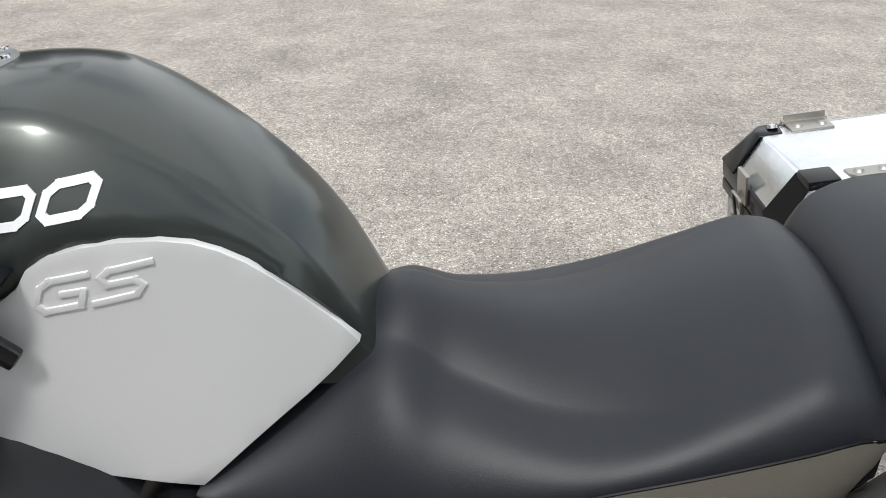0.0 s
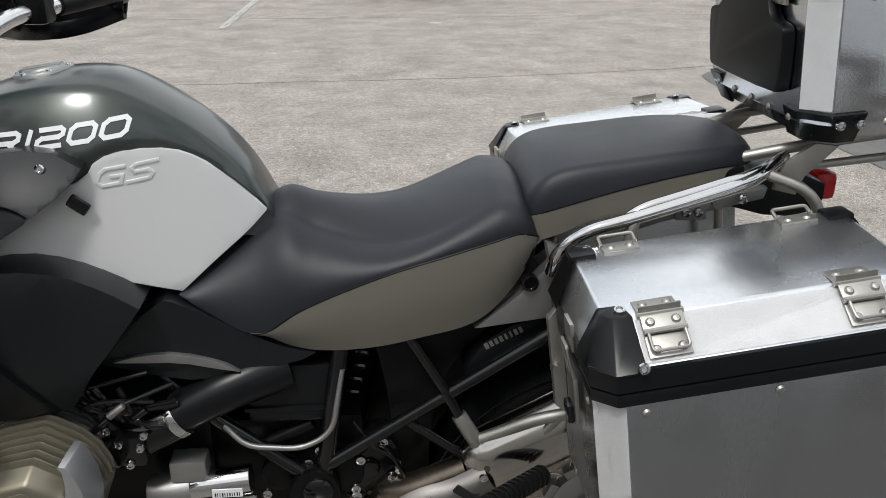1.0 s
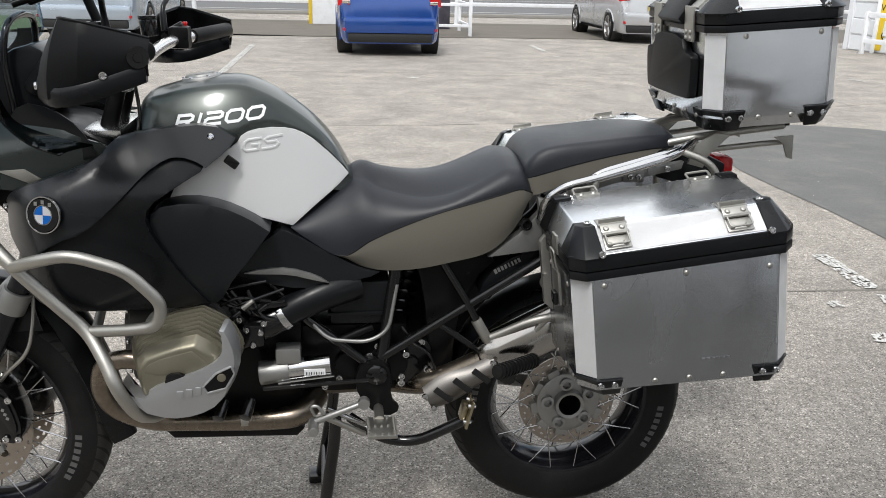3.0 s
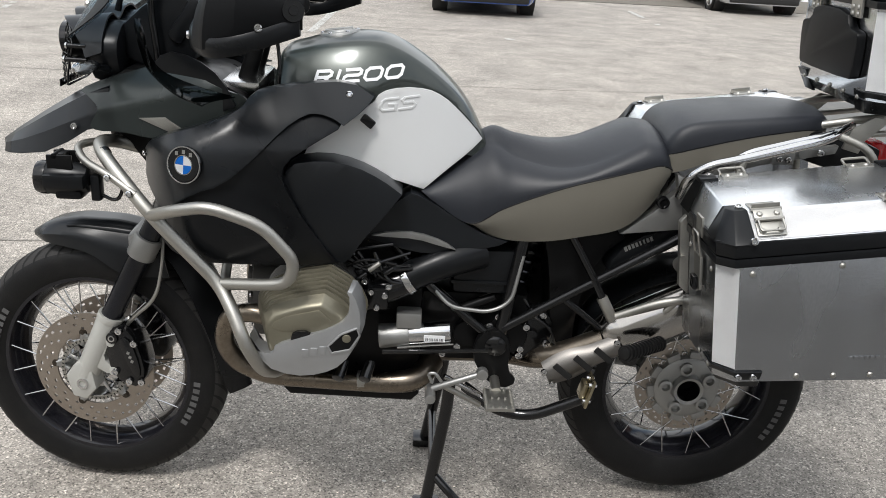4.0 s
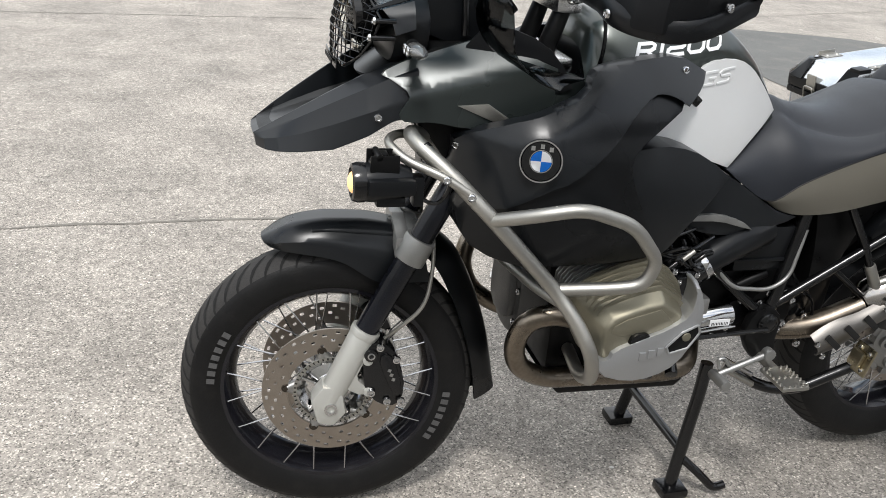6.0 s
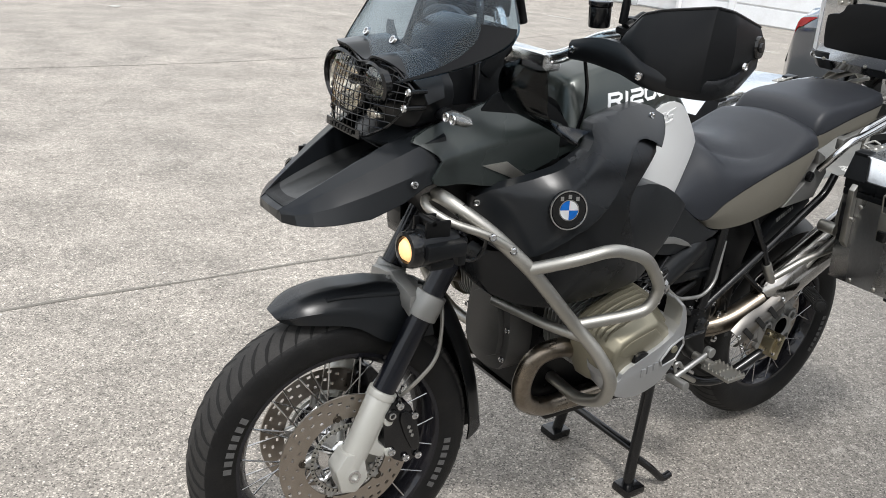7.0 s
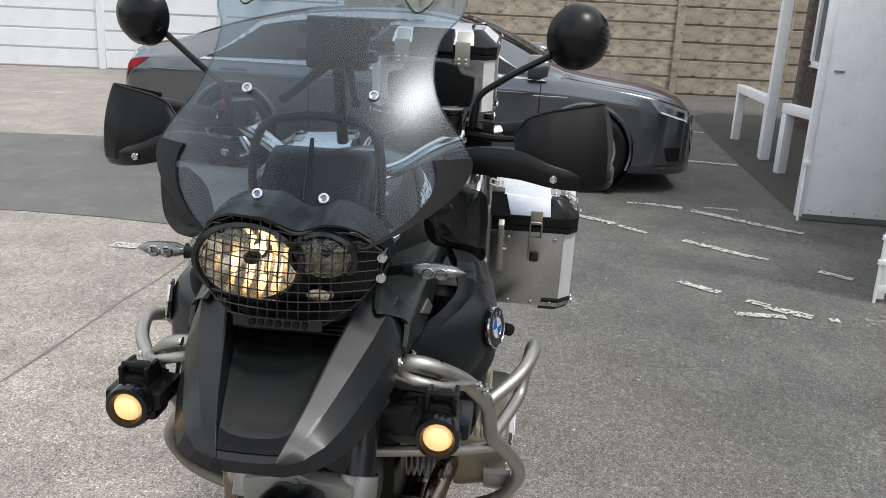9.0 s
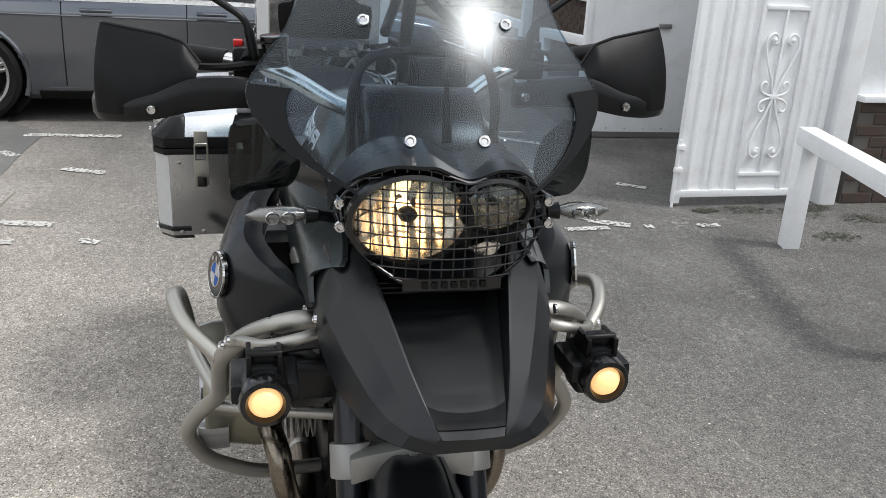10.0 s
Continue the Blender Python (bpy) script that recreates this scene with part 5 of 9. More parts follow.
    # exhaust header: out of the head, down round the front and back beneath
    part("exhaust_header", tube([P(0.50, -0.225, 0.56), P(0.43, -0.225, 0.585), P(0.37, -0.21, 0.565), P(0.352, -0.20, 0.50), P(0.375, -0.185, 0.435), P(0.45, -0.165, 0.385), P(0.60, -0.15, 0.372), P(0.74, -0.150, 0.370), P(0.812, -0.145, 0.375), P(0.85, -0.08, 0.40)], lambda u: 0.0225 + 0.008 * max(0, u - 0.6) / 0.4, 0.05, 18, 6), M_HEAD, BIKE, "heat-tinted exhaust header pipe")
    part("pipe_clamp", cyl(P(0.665, -0.15, 0.372), P(0.685, -0.15, 0.372), 0.0255, None, 20, 0.002), M_STEEL, BIKE)
    # throttle body and intake duct
    part("intake_duct", tube([P(0.735, -0.17, 0.635), P(0.80, -0.165, 0.672), P(0.87, -0.15, 0.70), P(0.95, -0.12, 0.715)], lambda u: 0.034 + 0.006 * u, 0.05, 18, 6), M_SATIN, BIKE, "black intake duct")
    part("duct_band", cyl(P(0.770, -0.169, 0.652), P(0.784, -0.168, 0.661), 0.0385, None, 24, 0.002), M_CHROME, BIKE, "bright hose clamp")
    tb = part("throttle_body", join(cyl(P(0.670, -0.19, 0.610), P(0.775, -0.17, 0.655), 0.034, 0.036, 22, 0.004), mirror_y(box(0.685, 0.735, -0.225, -0.165, 0.60, 0.655, 0.008), s), cyl(P(0.690, -0.20, 0.65), P(0.665, -0.21, 0.695), 0.011, None, 12, 0.002), cyl(P(0.70, -0.19, 0.66), P(0.735, -0.20, 0.70), 0.009, None, 12, 0.002)), M_BLACK, BIKE, "dark throttle body with hoses")
    for dx, dz in ((-0.01, 0.02), (0.022, 0.012), (0.004, -0.018), (0.03, 0.035), (-0.025, 0.045)):
        piece("screw", SCREW, tb, aim(P(0.705 + dx, -0.226, 0.625 + dz), (0, s, 0)))
    for k in range(9):
        u = k / 8
        part("cable", tube([P(0.60 + 0.10 * u, -0.16 - 0.05 * math.sin(k * 2.1) ** 2, 0.715 + 0.02 * math.sin(k * 1.7)), P(0.67 + 0.06 * u, -0.215, 0.70 - 0.035 * u), P(0.74 + 0.05 * math.sin(k), -0.19, 0.705 - 0.05 * u)], 0.0032 + 0.0012 * (k % 3), 0.03, 8), M_BLACK, BIKE)
    for x, y, z, d in ((0.655, -0.222, 0.665, 0.03), (0.690, -0.232, 0.700, 0.024), (0.725, -0.225, 0.690, 0.02)):
        part("cable_end", cyl(P(x, y, z), P(x + d, y, z + d * 0.8), 0.006, 0.005, 10, 0.001), M_STEEL if d == 0.024 else M_BLACK, BIKE)
    for k, (a, b, c) in enumerate((((0.64, -0.21, 0.70), (0.68, -0.235, 0.73), (0.75, -0.2, 0.705)), ((0.66, -0.2, 0.69), (0.70, -0.23, 0.715), (0.78, -0.19, 0.73)), ((0.62, -0.18, 0.72), (0.66, -0.22, 0.745), (0.74, -0.18, 0.745)))):
        part("cable", tube([P(*a), P(*b), P(*c)], 0.0038, 0.04, 8), M_BLACK, BIKE)

# crash bars
for s, _ in SIDES:
    def P(x, y, z):
        return (x, Y(s, y), z)
    cb = part("crash_bar", join(
        tube([P(0.21, -0.08, 0.905), P(0.118, -0.135, 0.945), P(0.104, -0.190, 0.955), P(0.118, -0.222, 0.942), P(0.165, -0.265, 0.905), P(0.239, -0.305, 0.833), P(0.375, -0.312, 0.688), P(0.412, -0.350, 0.638), P(0.440, -0.380, 0.580), P(0.468, -0.345, 0.500), P(0.490, -0.25, 0.445), P(0.52, -0.12, 0.43)], 0.0145, 0.04, 16, 6),
        tube([P(0.239, -0.305, 0.833), P(0.300, -0.362, 0.865), P(0.375, -0.384, 0.885), P(0.480, -0.380, 0.848), P(0.545, -0.372, 0.770), P(0.530, -0.365, 0.718), P(0.480, -0.350, 0.706), P(0.375, -0.312, 0.688)], 0.0130, 0.035, 16, 6),
        tube([P(0.395, -0.330, 0.662), P(0.370, -0.24, 0.655), P(0.345, -0.08, 0.650)], 0.0115, 0.04, 14, 6)), M_STEEL, BIKE, "brushed stainless tubular crash bar")
    part("lamp_bar", tube([P(0.15, -0.10, 0.928), P(0.085, -0.150, 0.946), P(0.056, -0.198, 0.946), P(0.085, -0.24, 0.925), P(0.150, -0.275, 0.905), P(0.205, -0.292, 0.872)], 0.0085, 0.025, 12, 5), M_STEEL, cb)
    part("bar_joint", cyl(P(0.120, -0.220, 0.941), P(0.126, -0.226, 0.936), 0.0155, None, 18), M_BLACK, cb)
    for x, y, z in ((0.150, -0.290, 0.905), (0.195, -0.300, 0.875)):
        piece("screw", SCREW, cb, aim(P(x, y, z), (-0.3, s, 0.3)))
    # extra lamp
    L = Vector(P(0.000, -0.241, 0.886))
    lampo = part("fog_lamp", join(lathe([(0.026, -0.004), (0.031, -0.006), (0.034, 0.004), (0.036, 0.03), (0.034, 0.07), (0.028, 0.095), (0.0001, 0.100)], L, (1, 0, 0), 28), box(L.x + 0.012, L.x + 0.098, L.y - 0.046, L.y + 0.046, L.z - 0.012, L.z + 0.018, 0.008), box(L.x + 0.03, L.x + 0.085, L.y - 0.028, L.y + 0.028, L.z - 0.040, L.z - 0.02, 0.008), box(L.x + 0.02, L.x + 0.055, L.y - 0.019, L.y + 0.019, L.z + 0.020, L.z + 0.040, 0.006), box(L.x + 0.10, L.x + 0.12, L.y - 0.015, L.y + 0.015, L.z - 0.045, L.z + 0.012, 0.005)), M_SATIN, BIKE, "black plastic fog lamp, lit amber")
    part("lamp_lens", lathe([(0.0001, -0.0175), (0.009, -0.0165), (0.017, -0.0125), (0.0225, -0.004), (0.0225, 0.002)], L, (1, 0, 0), 28), M_LAMP, lampo, "glowing amber lens")
    part("lamp_shroud", lathe([(0.0215, 0.002), (0.0225, -0.005), (0.0265, -0.012), (0.033, -0.010), (0.036, 0.0), (0.0355, 0.012)], L, (1, 0, 0), 32), M_BLACK, lampo)
    part("lamp_bracket", join(cyl(L + Vector((0.034, -0.024, 0.052)), L + Vector((0.034, 0.024, 0.052)), 0.0065, None, 12, 0.001), box(L.x + 0.028, L.x + 0.052, L.y - 0.015, L.y + 0.015, L.z + 0.040, L.z + 0.056, 0.004), box(L.x + 0.018, L.x + 0.07, L.y - 0.024, L.y - 0.017, L.z + 0.02, L.z + 0.055, 0.002), box(L.x + 0.018, L.x + 0.07, L.y + 0.017, L.y + 0.024, L.z + 0.02, L.z + 0.055, 0.002)), M_DARK, lampo)
    part("cable", tube([L + Vector((0.11, 0, -0.03)), L + Vector((0.15, 0.0, -0.05)), L + Vector((0.17, -0.01, -0.01)), L + Vector((0.16, -0.01, 0.03))], 0.004, 0.03, 8), M_BLACK, lampo)


# front end: headlamp, screen, bars
def cupped(y, z, r, deep, name, lit, wide=1.0, tall=1.0):
    oval = Matrix.Translation((0, y, z)) @ Matrix.Diagonal((1, wide, tall, 1)) @ Matrix.Translation((0, -y, -z))
    housing = part(name, moved(lathe([(r, -0.004), (r + 0.004, 0.0), (r + 0.004, 0.02), (r * 0.8, deep), (0.0001, deep + 0.01)], (0.012, y, z), (1, 0, 0.10), 40), oval), M_DARK, BIKE, "round headlamp unit behind clear lens")
    def facet(u, v):
        a, q = 2 * math.pi * v, r * (0.16 + 0.835 * u)
        yy, zz = q * math.cos(a), q * math.sin(a)
        step = 0.0019 * math.sin(yy / r * 21.0) + 0.0022 * math.copysign(1, math.sin(zz / r * 6.5)) * min(1.0, 4 * (1 - u))
        return (0.012 + 0.060 - 0.052 * u ** 1.7 + step * min(1.0, 6 * (1 - u)) + 0.1 * zz, y + yy, z + zz)
    part("reflector", moved(surf(facet, 26, 96), oval), M_REFLECTOR, housing, "fluted multi-facet reflector")
    part("bulb_shield", moved(lathe([(0.0001, 0.012), (r * 0.13, 0.013), (r * 0.17, 0.018), (r * 0.165, 0.030)], (0.012, y, z), (1, 0, 0.10), 24), oval), M_DARK, housing, "dark cap over the bulb")
    part("bulb", moved(lathe([(0.0001, 0.026), (r * 0.10, 0.028), (r * 0.13, 0.036), (r * 0.12, 0.062)], (0.012, y, z), (1, 0, 0.10), 20), oval), M_BULB if lit else M_CHROME, housing, "lit warm bulb" if lit else "unlit bulb")
    lens = part("lens", moved(lathe([(0.0001, -0.014), (r * 0.5, -0.011), (r * 0.85, -0.004), (r, 0.004)], (0.012, y, z), (1, 0, 0.10), 40), oval), M_LENS, housing, "clear lens")
    lens.visible_shadow = False
    part("lens_bezel", moved(lathe([(r - 0.003, 0.0), (r, -0.006), (r + 0.006, -0.003), (r + 0.006, 0.01)], (0.012, y, z), (1, 0, 0.10), 40), oval), M_BLACK, housing)


cupped(0.053, 1.130, 0.062, 0.075, "main_headlamp", True, 1.24, 0.95)
cupped(-0.060, 1.148, 0.040, 0.06, "second_headlamp", False, 1.12, 0.88)
part("side_light", moved(lathe([(0.0001, -0.004), (0.010, -0.003), (0.013, 0.004), (0.012, 0.012)], (0.018, -0.052, 1.088), (1, 0, 0.1), 20), Matrix.Translation((0, -0.052, 0)) @ Matrix.Diagonal((1, 1.7, 1, 1)) @ Matrix.Translation((0, 0.052, 0))), M_REFLECTOR, BIKE, "small clear side light below the headlamp")
part("lamp_housing", join(prism(smooth_outline([(0.145, 1.150), (0.118, 1.192), (0.07, 1.207), (0.028, 1.200), (-0.02, 1.186), (-0.064, 1.198), (-0.106, 1.186), (-0.146, 1.150), (-0.135, 1.10), (-0.10, 1.065), (0.0, 1.055), (0.10, 1.062), (0.135, 1.10)], 1), 0.075, 0.14, 0.008, "x")), M_SATIN, BIKE, "black plastic headlamp housing")


def visor(u, v):
    y = 0.152 - 0.304 * v
    z = lerp_table([(-0.152, 1.128), (-0.143, 1.153), (-0.104, 1.190), (-0.063, 1.202), (-0.022, 1.188), (0.028, 1.209), (0.072, 1.210), (0.115, 1.190), (0.144, 1.156), (0.152, 1.130)], y)
    fwd = lerp_table([(-0.152, 0.075), (-0.11, 0.034), (-0.063, 0.006), (-0.022, 0.012), (0.05, -0.006), (0.11, 0.026), (0.152, 0.075)], y)
    return (fwd + (0.11 - fwd) * u, y, z - 0.003 + 0.012 * u)


part("headlamp_visor", surf(visor, 8, 44, 0.004), M_PANEL, BIKE, "black double-arched headlamp visor")
part("chin_panel", surf(lambda u, v: (0.030 + 0.07 * u + 0.25 * (v - 0.5) ** 2, (v - 0.5) * 0.25, 1.028 + 0.045 * u + 0.10 * (v - 0.5) ** 2), 4, 16, 0.006), M_PANEL, BIKE, "black chin panel under the headlamp")
for k in range(6):
    part("vent_slat", surf(lambda u, v: (0.052 + 0.008 * k + 0.012 * u, (v - 0.5) * 0.20, 1.014 + 0.004 * k - 0.006 * u), 1, 4, 0.002), M_DARK, BIKE)


# wire guard before the headlamp
def grill_half(z):
    return line_table([(1.046, 0.062), (1.075, 0.108), (1.115, 0.137), (1.150, 0.142), (1.175, 0.128), (1.198, 0.090)], z)


def grill_top(y):
    return line_table([(-0.142, 1.150), (-0.105, 1.182), (-0.063, 1.192), (-0.022, 1.180), (0.028, 1.198), (0.072, 1.199), (0.115, 1.180), (0.142, 1.150)], y)


def grill_x(y, z):
    return -0.016 + 2.6 * y * y + 0.25 * max(0, z - 1.12)


grill = part("headlamp_guard", tube([(grill_x(y, z) + 0.004, y, z) for y, z in [(-0.142, 1.150), (-0.137, 1.115), (-0.108, 1.076), (-0.062, 1.047), (0.062, 1.047), (0.108, 1.076), (0.137, 1.115), (0.142, 1.150), (0.115, 1.180), (0.072, 1.199), (0.028, 1.198), (-0.022, 1.180), (-0.063, 1.192), (-0.105, 1.182), (-0.142, 1.150)]], 0.0026, 0.01, 8, 3), M_BLACK, BIKE, "black wire mesh headlamp guard")
for k in range(19):
    y = -0.135 + 0.015 * k
    lo = 1.047 if abs(y) < 0.062 else 1.047 + (abs(y) - 0.062) / 0.075 * 0.068
    n = 7
    part("wire", tube([(grill_x(y, lo + (grill_top(y) - lo) * i / n), y, lo + (grill_top(y) - lo) * i / n) for i in range(n + 1)], 0.0012, 0.003, 5, 1), M_BLACK, grill)
for k in range(10):
    z = 1.058 + 0.0142 * k
    w = grill_half(z)
    n = 12
    run = [(grill_x(-w + 2 * w * i / n, z) - 0.002, -w + 2 * w * i / n, min(z, grill_top(-w + 2 * w * i / n))) for i in range(n + 1)]
    part("wire", tube(run, 0.0012, 0.003, 5, 1), M_BLACK, grill)
part("guard_plate", surf(lambda u, v: (grill_x(0.05 * (v - 0.5), 1.05) - 0.003, 0.066 - 0.132 * v, 1.044 + 0.016 * u), 1, 4, 0.002), M_BLACK, grill)
for k in range(7):
    part("plate_bar", box(-0.0225, -0.0205, -0.045 + 0.013 * k, -0.037 + 0.013 * k, 1.048, 1.056), M_DARK, grill)
for s, _ in SIDES:
    for z in (1.118, 1.147):
        part("guard_mount", cyl((grill_x(0.139, z) - 0.004, s * 0.142, z), (0.075, s * 0.142, z), 0.005, None, 10), M_BLACK, grill)
        piece("screw", SCREW, grill, aim((grill_x(0.139, z) - 0.004, s * 0.142, z), (-1, 0, 0)))

SCREEN_W = [(1.160, 0.120), (1.190, 0.185), (1.225, 0.235), (1.262, 0.256), (1.300, 0.238), (1.350, 0.200), (1.400, 0.182), (1.450, 0.184), (1.490, 0.212), (1.520, 0.217), (1.548, 0.205), (1.568, 0.150)]


def screen_x(y, z):
    return 0.052 + 0.64 * (z - 1.224) + 1.6 * max(0, z - 1.30) ** 2 + 1.55 * y * y


def screen(u, v, dx=0.0):
    z = 1.160 + 0.408 * u
    y = lerp_table(SCREEN_W, z) * (v - 0.5) * 2
    zz = z + 0.03 * math.cos(y * 10) * u ** 6
    return (screen_x(y, zz) + dx, y, zz)


def deflector(u, v, s):
    """Small curved plate beside the tank: outer edge at v = 0, inner edge at v = 1."""
    U = u * 5
    rim = [lerp_table(tab, U) for tab in (((0, 0.224), (1, 0.236), (2, 0.243), (3, 0.252), (4, 0.295), (5, 0.345)), ((0, 0.245), (1, 0.277), (2, 0.283), (3, 0.282), (4, 0.281), (5, 0.270)), ((0, 1.221), (1, 1.207), (2, 1.165), (3, 1.122), (4, 1.082), (5, 1.059)))]
    root = [lerp_table(tab, U) for tab in (((0, 0.220), (1, 0.206), (2, 0.212), (3, 0.245), (4, 0.330), (5, 0.405)), ((0, 0.225), (1, 0.192), (2, 0.180), (3, 0.195), (4, 0.228), (5, 0.238)), ((0, 1.222), (1, 1.200), (2, 1.155), (3, 1.112), (4, 1.088), (5, 1.074)))]
    b = 0.012 * math.sin(math.pi * v)
    return (rim[0] * (1 - v) + root[0] * v - b, s * (rim[1] * (1 - v) + root[1] * v), rim[2] * (1 - v) + root[2] * v)


ws = part("windscreen", surf(screen, 40, 28, 0.004), M_SCREEN, BIKE, "tall smoked clear plastic windscreen")
ws.visible_shadow = False
for s, _ in SIDES:
    for y, z in ((0.050, 1.224), (0.100, 1.365)):
        p = Vector((screen_x(y, z) - 0.001, s * y, z))
        piece("screw", SCREW, ws, aim(p, (-1, 0, 0.62)) @ Matrix.Scale(1.15, 4))
    part("screen_edge", tube([screen(i / 30, 0.0 if s < 0 else 1.0) for i in range(31)], 0.0016, 0.004, 6, 1), M_SCREEN, ws)
    df = part("wind_deflector", surf(lambda u, v: deflector(u, v, s), 18, 8, 0.004), M_SMOKE, BIKE, "dark smoked side wind deflector")
    df.visible_shadow = False
    part("inner_fairing", panel([(0.195, 1.020), (0.200, 1.095), (0.240, 1.150), (0.310, 1.142), (0.370, 1.105), (0.410, 1.030)], lambda x, z: 0.135 + 0.35 * (x - 0.20), 0.004, s, 0.03, 0.001, 1), M_SATIN, BIKE, "black inner cockpit side panel")
    part("screen_band", surf(lambda u, v: screen(0.285 * u, 0.5 + s * (0.5 - v * (0.035 + 0.075 * u)), -0.005), 14, 4, 0.002), M_GRAIN, ws, "black band along the lower edge of the screen")


def spoiler(u, v):
    y = 0.190 * (v - 0.5) * 2
    k = abs(y) / 0.190
    z = 1.532 + 0.105 * u * (1 - 0.3 * k ** 4) - 0.044 * math.exp(-((k - 0.76) / 0.15) ** 2) * (1 - u) + 0.02 * max(0, k - 0.85) / 0.15 * (1 - u)
    return (screen_x(y * 0.95, min(z, 1.55)) + 0.64 * max(0, z - 1.55) - 0.022 - 0.05 * u, y, z)


so = part("screen_spoiler", surf(spoiler, 10, 24, 0.004), M_CLEAR, BIKE, "small clear add-on screen spoiler")
so.visible_shadow = False
part("spoiler_edge", tube([spoiler(0, i / 40) for i in range(41)], 0.0014, 0.003, 6, 1), M_BLACK, so)
for s, _ in SIDES:
    c = Vector(spoiler(0.30, 0.5 + s * 0.375))
    part("spoiler_knob", join(lathe([(0.0001, 0.012), (0.008, 0.012), (0.014, 0.004), (0.015, -0.004)], c, (-1, 0, 0.5), 18), cyl(c, c + Vector((0.035, 0, -0.03)), 0.006, None, 10)), M_BLACK, so)

# cockpit behind the screen
part("dash_hoop", tube([(0.215, -0.105, 1.12), (0.205, -0.110, 1.24), (0.215, -0.095, 1.31), (0.22, 0.0, 1.325), (0.215, 0.095, 1.31), (0.205, 0.110, 1.24), (0.215, 0.105, 1.12)], 0.0075, 0.05, 12), M_BLACK, BIKE, "black tubular cockpit hoop")
dash = part("instrument_panel", join(moved(box(-0.02, 0.02, -0.095, 0.095, -0.055, 0.055, 0.015), Matrix.Translation((0.275, 0, 1.205)) @ Matrix.Rotation(radians(35), 4, "Y")), prism(smooth_outline([(0.115, 1.17), (0.20, 1.25), (0.27, 1.27), (0.30, 1.20), (0.29, 1.10), (0.15, 1.10)], 1), -0.085, 0.085, 0.01)), M_SATIN, BIKE, "black instrument panel")
for y, z in ((-0.045, 1.225), (-0.045, 1.185)):
    part("dial", lathe([(0.0001, 0.0), (0.030, 0.0), (0.034, 0.004), (0.034, -0.01)], (0.305, y, z - 0.005), (0.7, 0, 0.7), 24), M_DARK, dash)
part("fairing_core", prism(smooth_outline([(0.10, 1.10), (0.30, 1.11), (0.44, 1.04), (0.46, 0.80), (0.42, 0.74), (0.29, 0.735), (0.18, 0.90), (0.09, 1.00)], 1), -0.13, 0.13, 0.01), M_DARK, BIKE)
part("phone_mount", join(box(0.335, 0.365, -0.055, 0.055, 1.385, 1.475, 0.008), box(0.33, 0.37, -0.068, -0.05, 1.40, 1.42, 0.004), box(0.33, 0.37, -0.068, -0.05, 1.445, 1.46, 0.004), box(0.33, 0.37, 0.05, 0.068, 1.40, 1.42, 0.004), box(0.33, 0.37, 0.05, 0.068, 1.445, 1.46, 0.004)), M_DARK, BIKE, "black navigation cradle")
part("mount_arm", join(cyl((0.35, 0, 1.39), (0.40, 0.0, 1.25), 0.011, None, 12, 0.002), cyl((0.22, -0.06, 1.345), (0.345, -0.02, 1.39), 0.008, None, 10), cyl((0.22, 0.06, 1.345), (0.345, 0.02, 1.39), 0.008, None, 10)), M_DARK, BIKE)
part("antenna_fork", tube([(0.105, -0.012, 1.21), (0.13, -0.012, 1.30)], lambda u: 0.008 - 0.005 * u, 0.02, 8), M_DARK, BIKE, "black ribbed cable behind the screen")
part("top_yoke", box(0.345, 0.435, -0.115, 0.115, 1.055, 1.085, 0.010), M_BAR, BIKE, "silver cast top yoke")
for y in (-0.055, 0.055):
    part("bar_riser", cyl((0.395, y, 1.08), (0.425, y, 1.175), 0.020, 0.017, 18, 0.003), M_DARK, BIKE, "black handlebar riser")
part("bar_clamp", box(0.40, 0.455, -0.08, 0.08, 1.16, 1.20, 0.012), M_BAR, BIKE, "silver bar clamp")
part("handlebar", tube([(0.5605, -0.43, 1.2865), (0.5100, -0.285, 1.271), (0.462, -0.185, 1.256), (0.430, -0.09, 1.190), (0.428, 0, 1.185), (0.430, 0.09, 1.190), *[tuple(steer(-7) @ Vector(p)) for p in ((0.462, 0.185, 1.256), (0.5100, 0.285, 1.271), (0.5605, 0.43, 1.2865))]], 0.0145, 0.05, 16, 6), M_BAR, BIKE, "silver tapered handlebar")
part("steering_stem_cable", tube([(0.47, -0.12, 1.22), (0.485, -0.14, 1.12), (0.47, -0.13, 1.02)], 0.004, 0.04, 8), M_BLACK, BIKE)
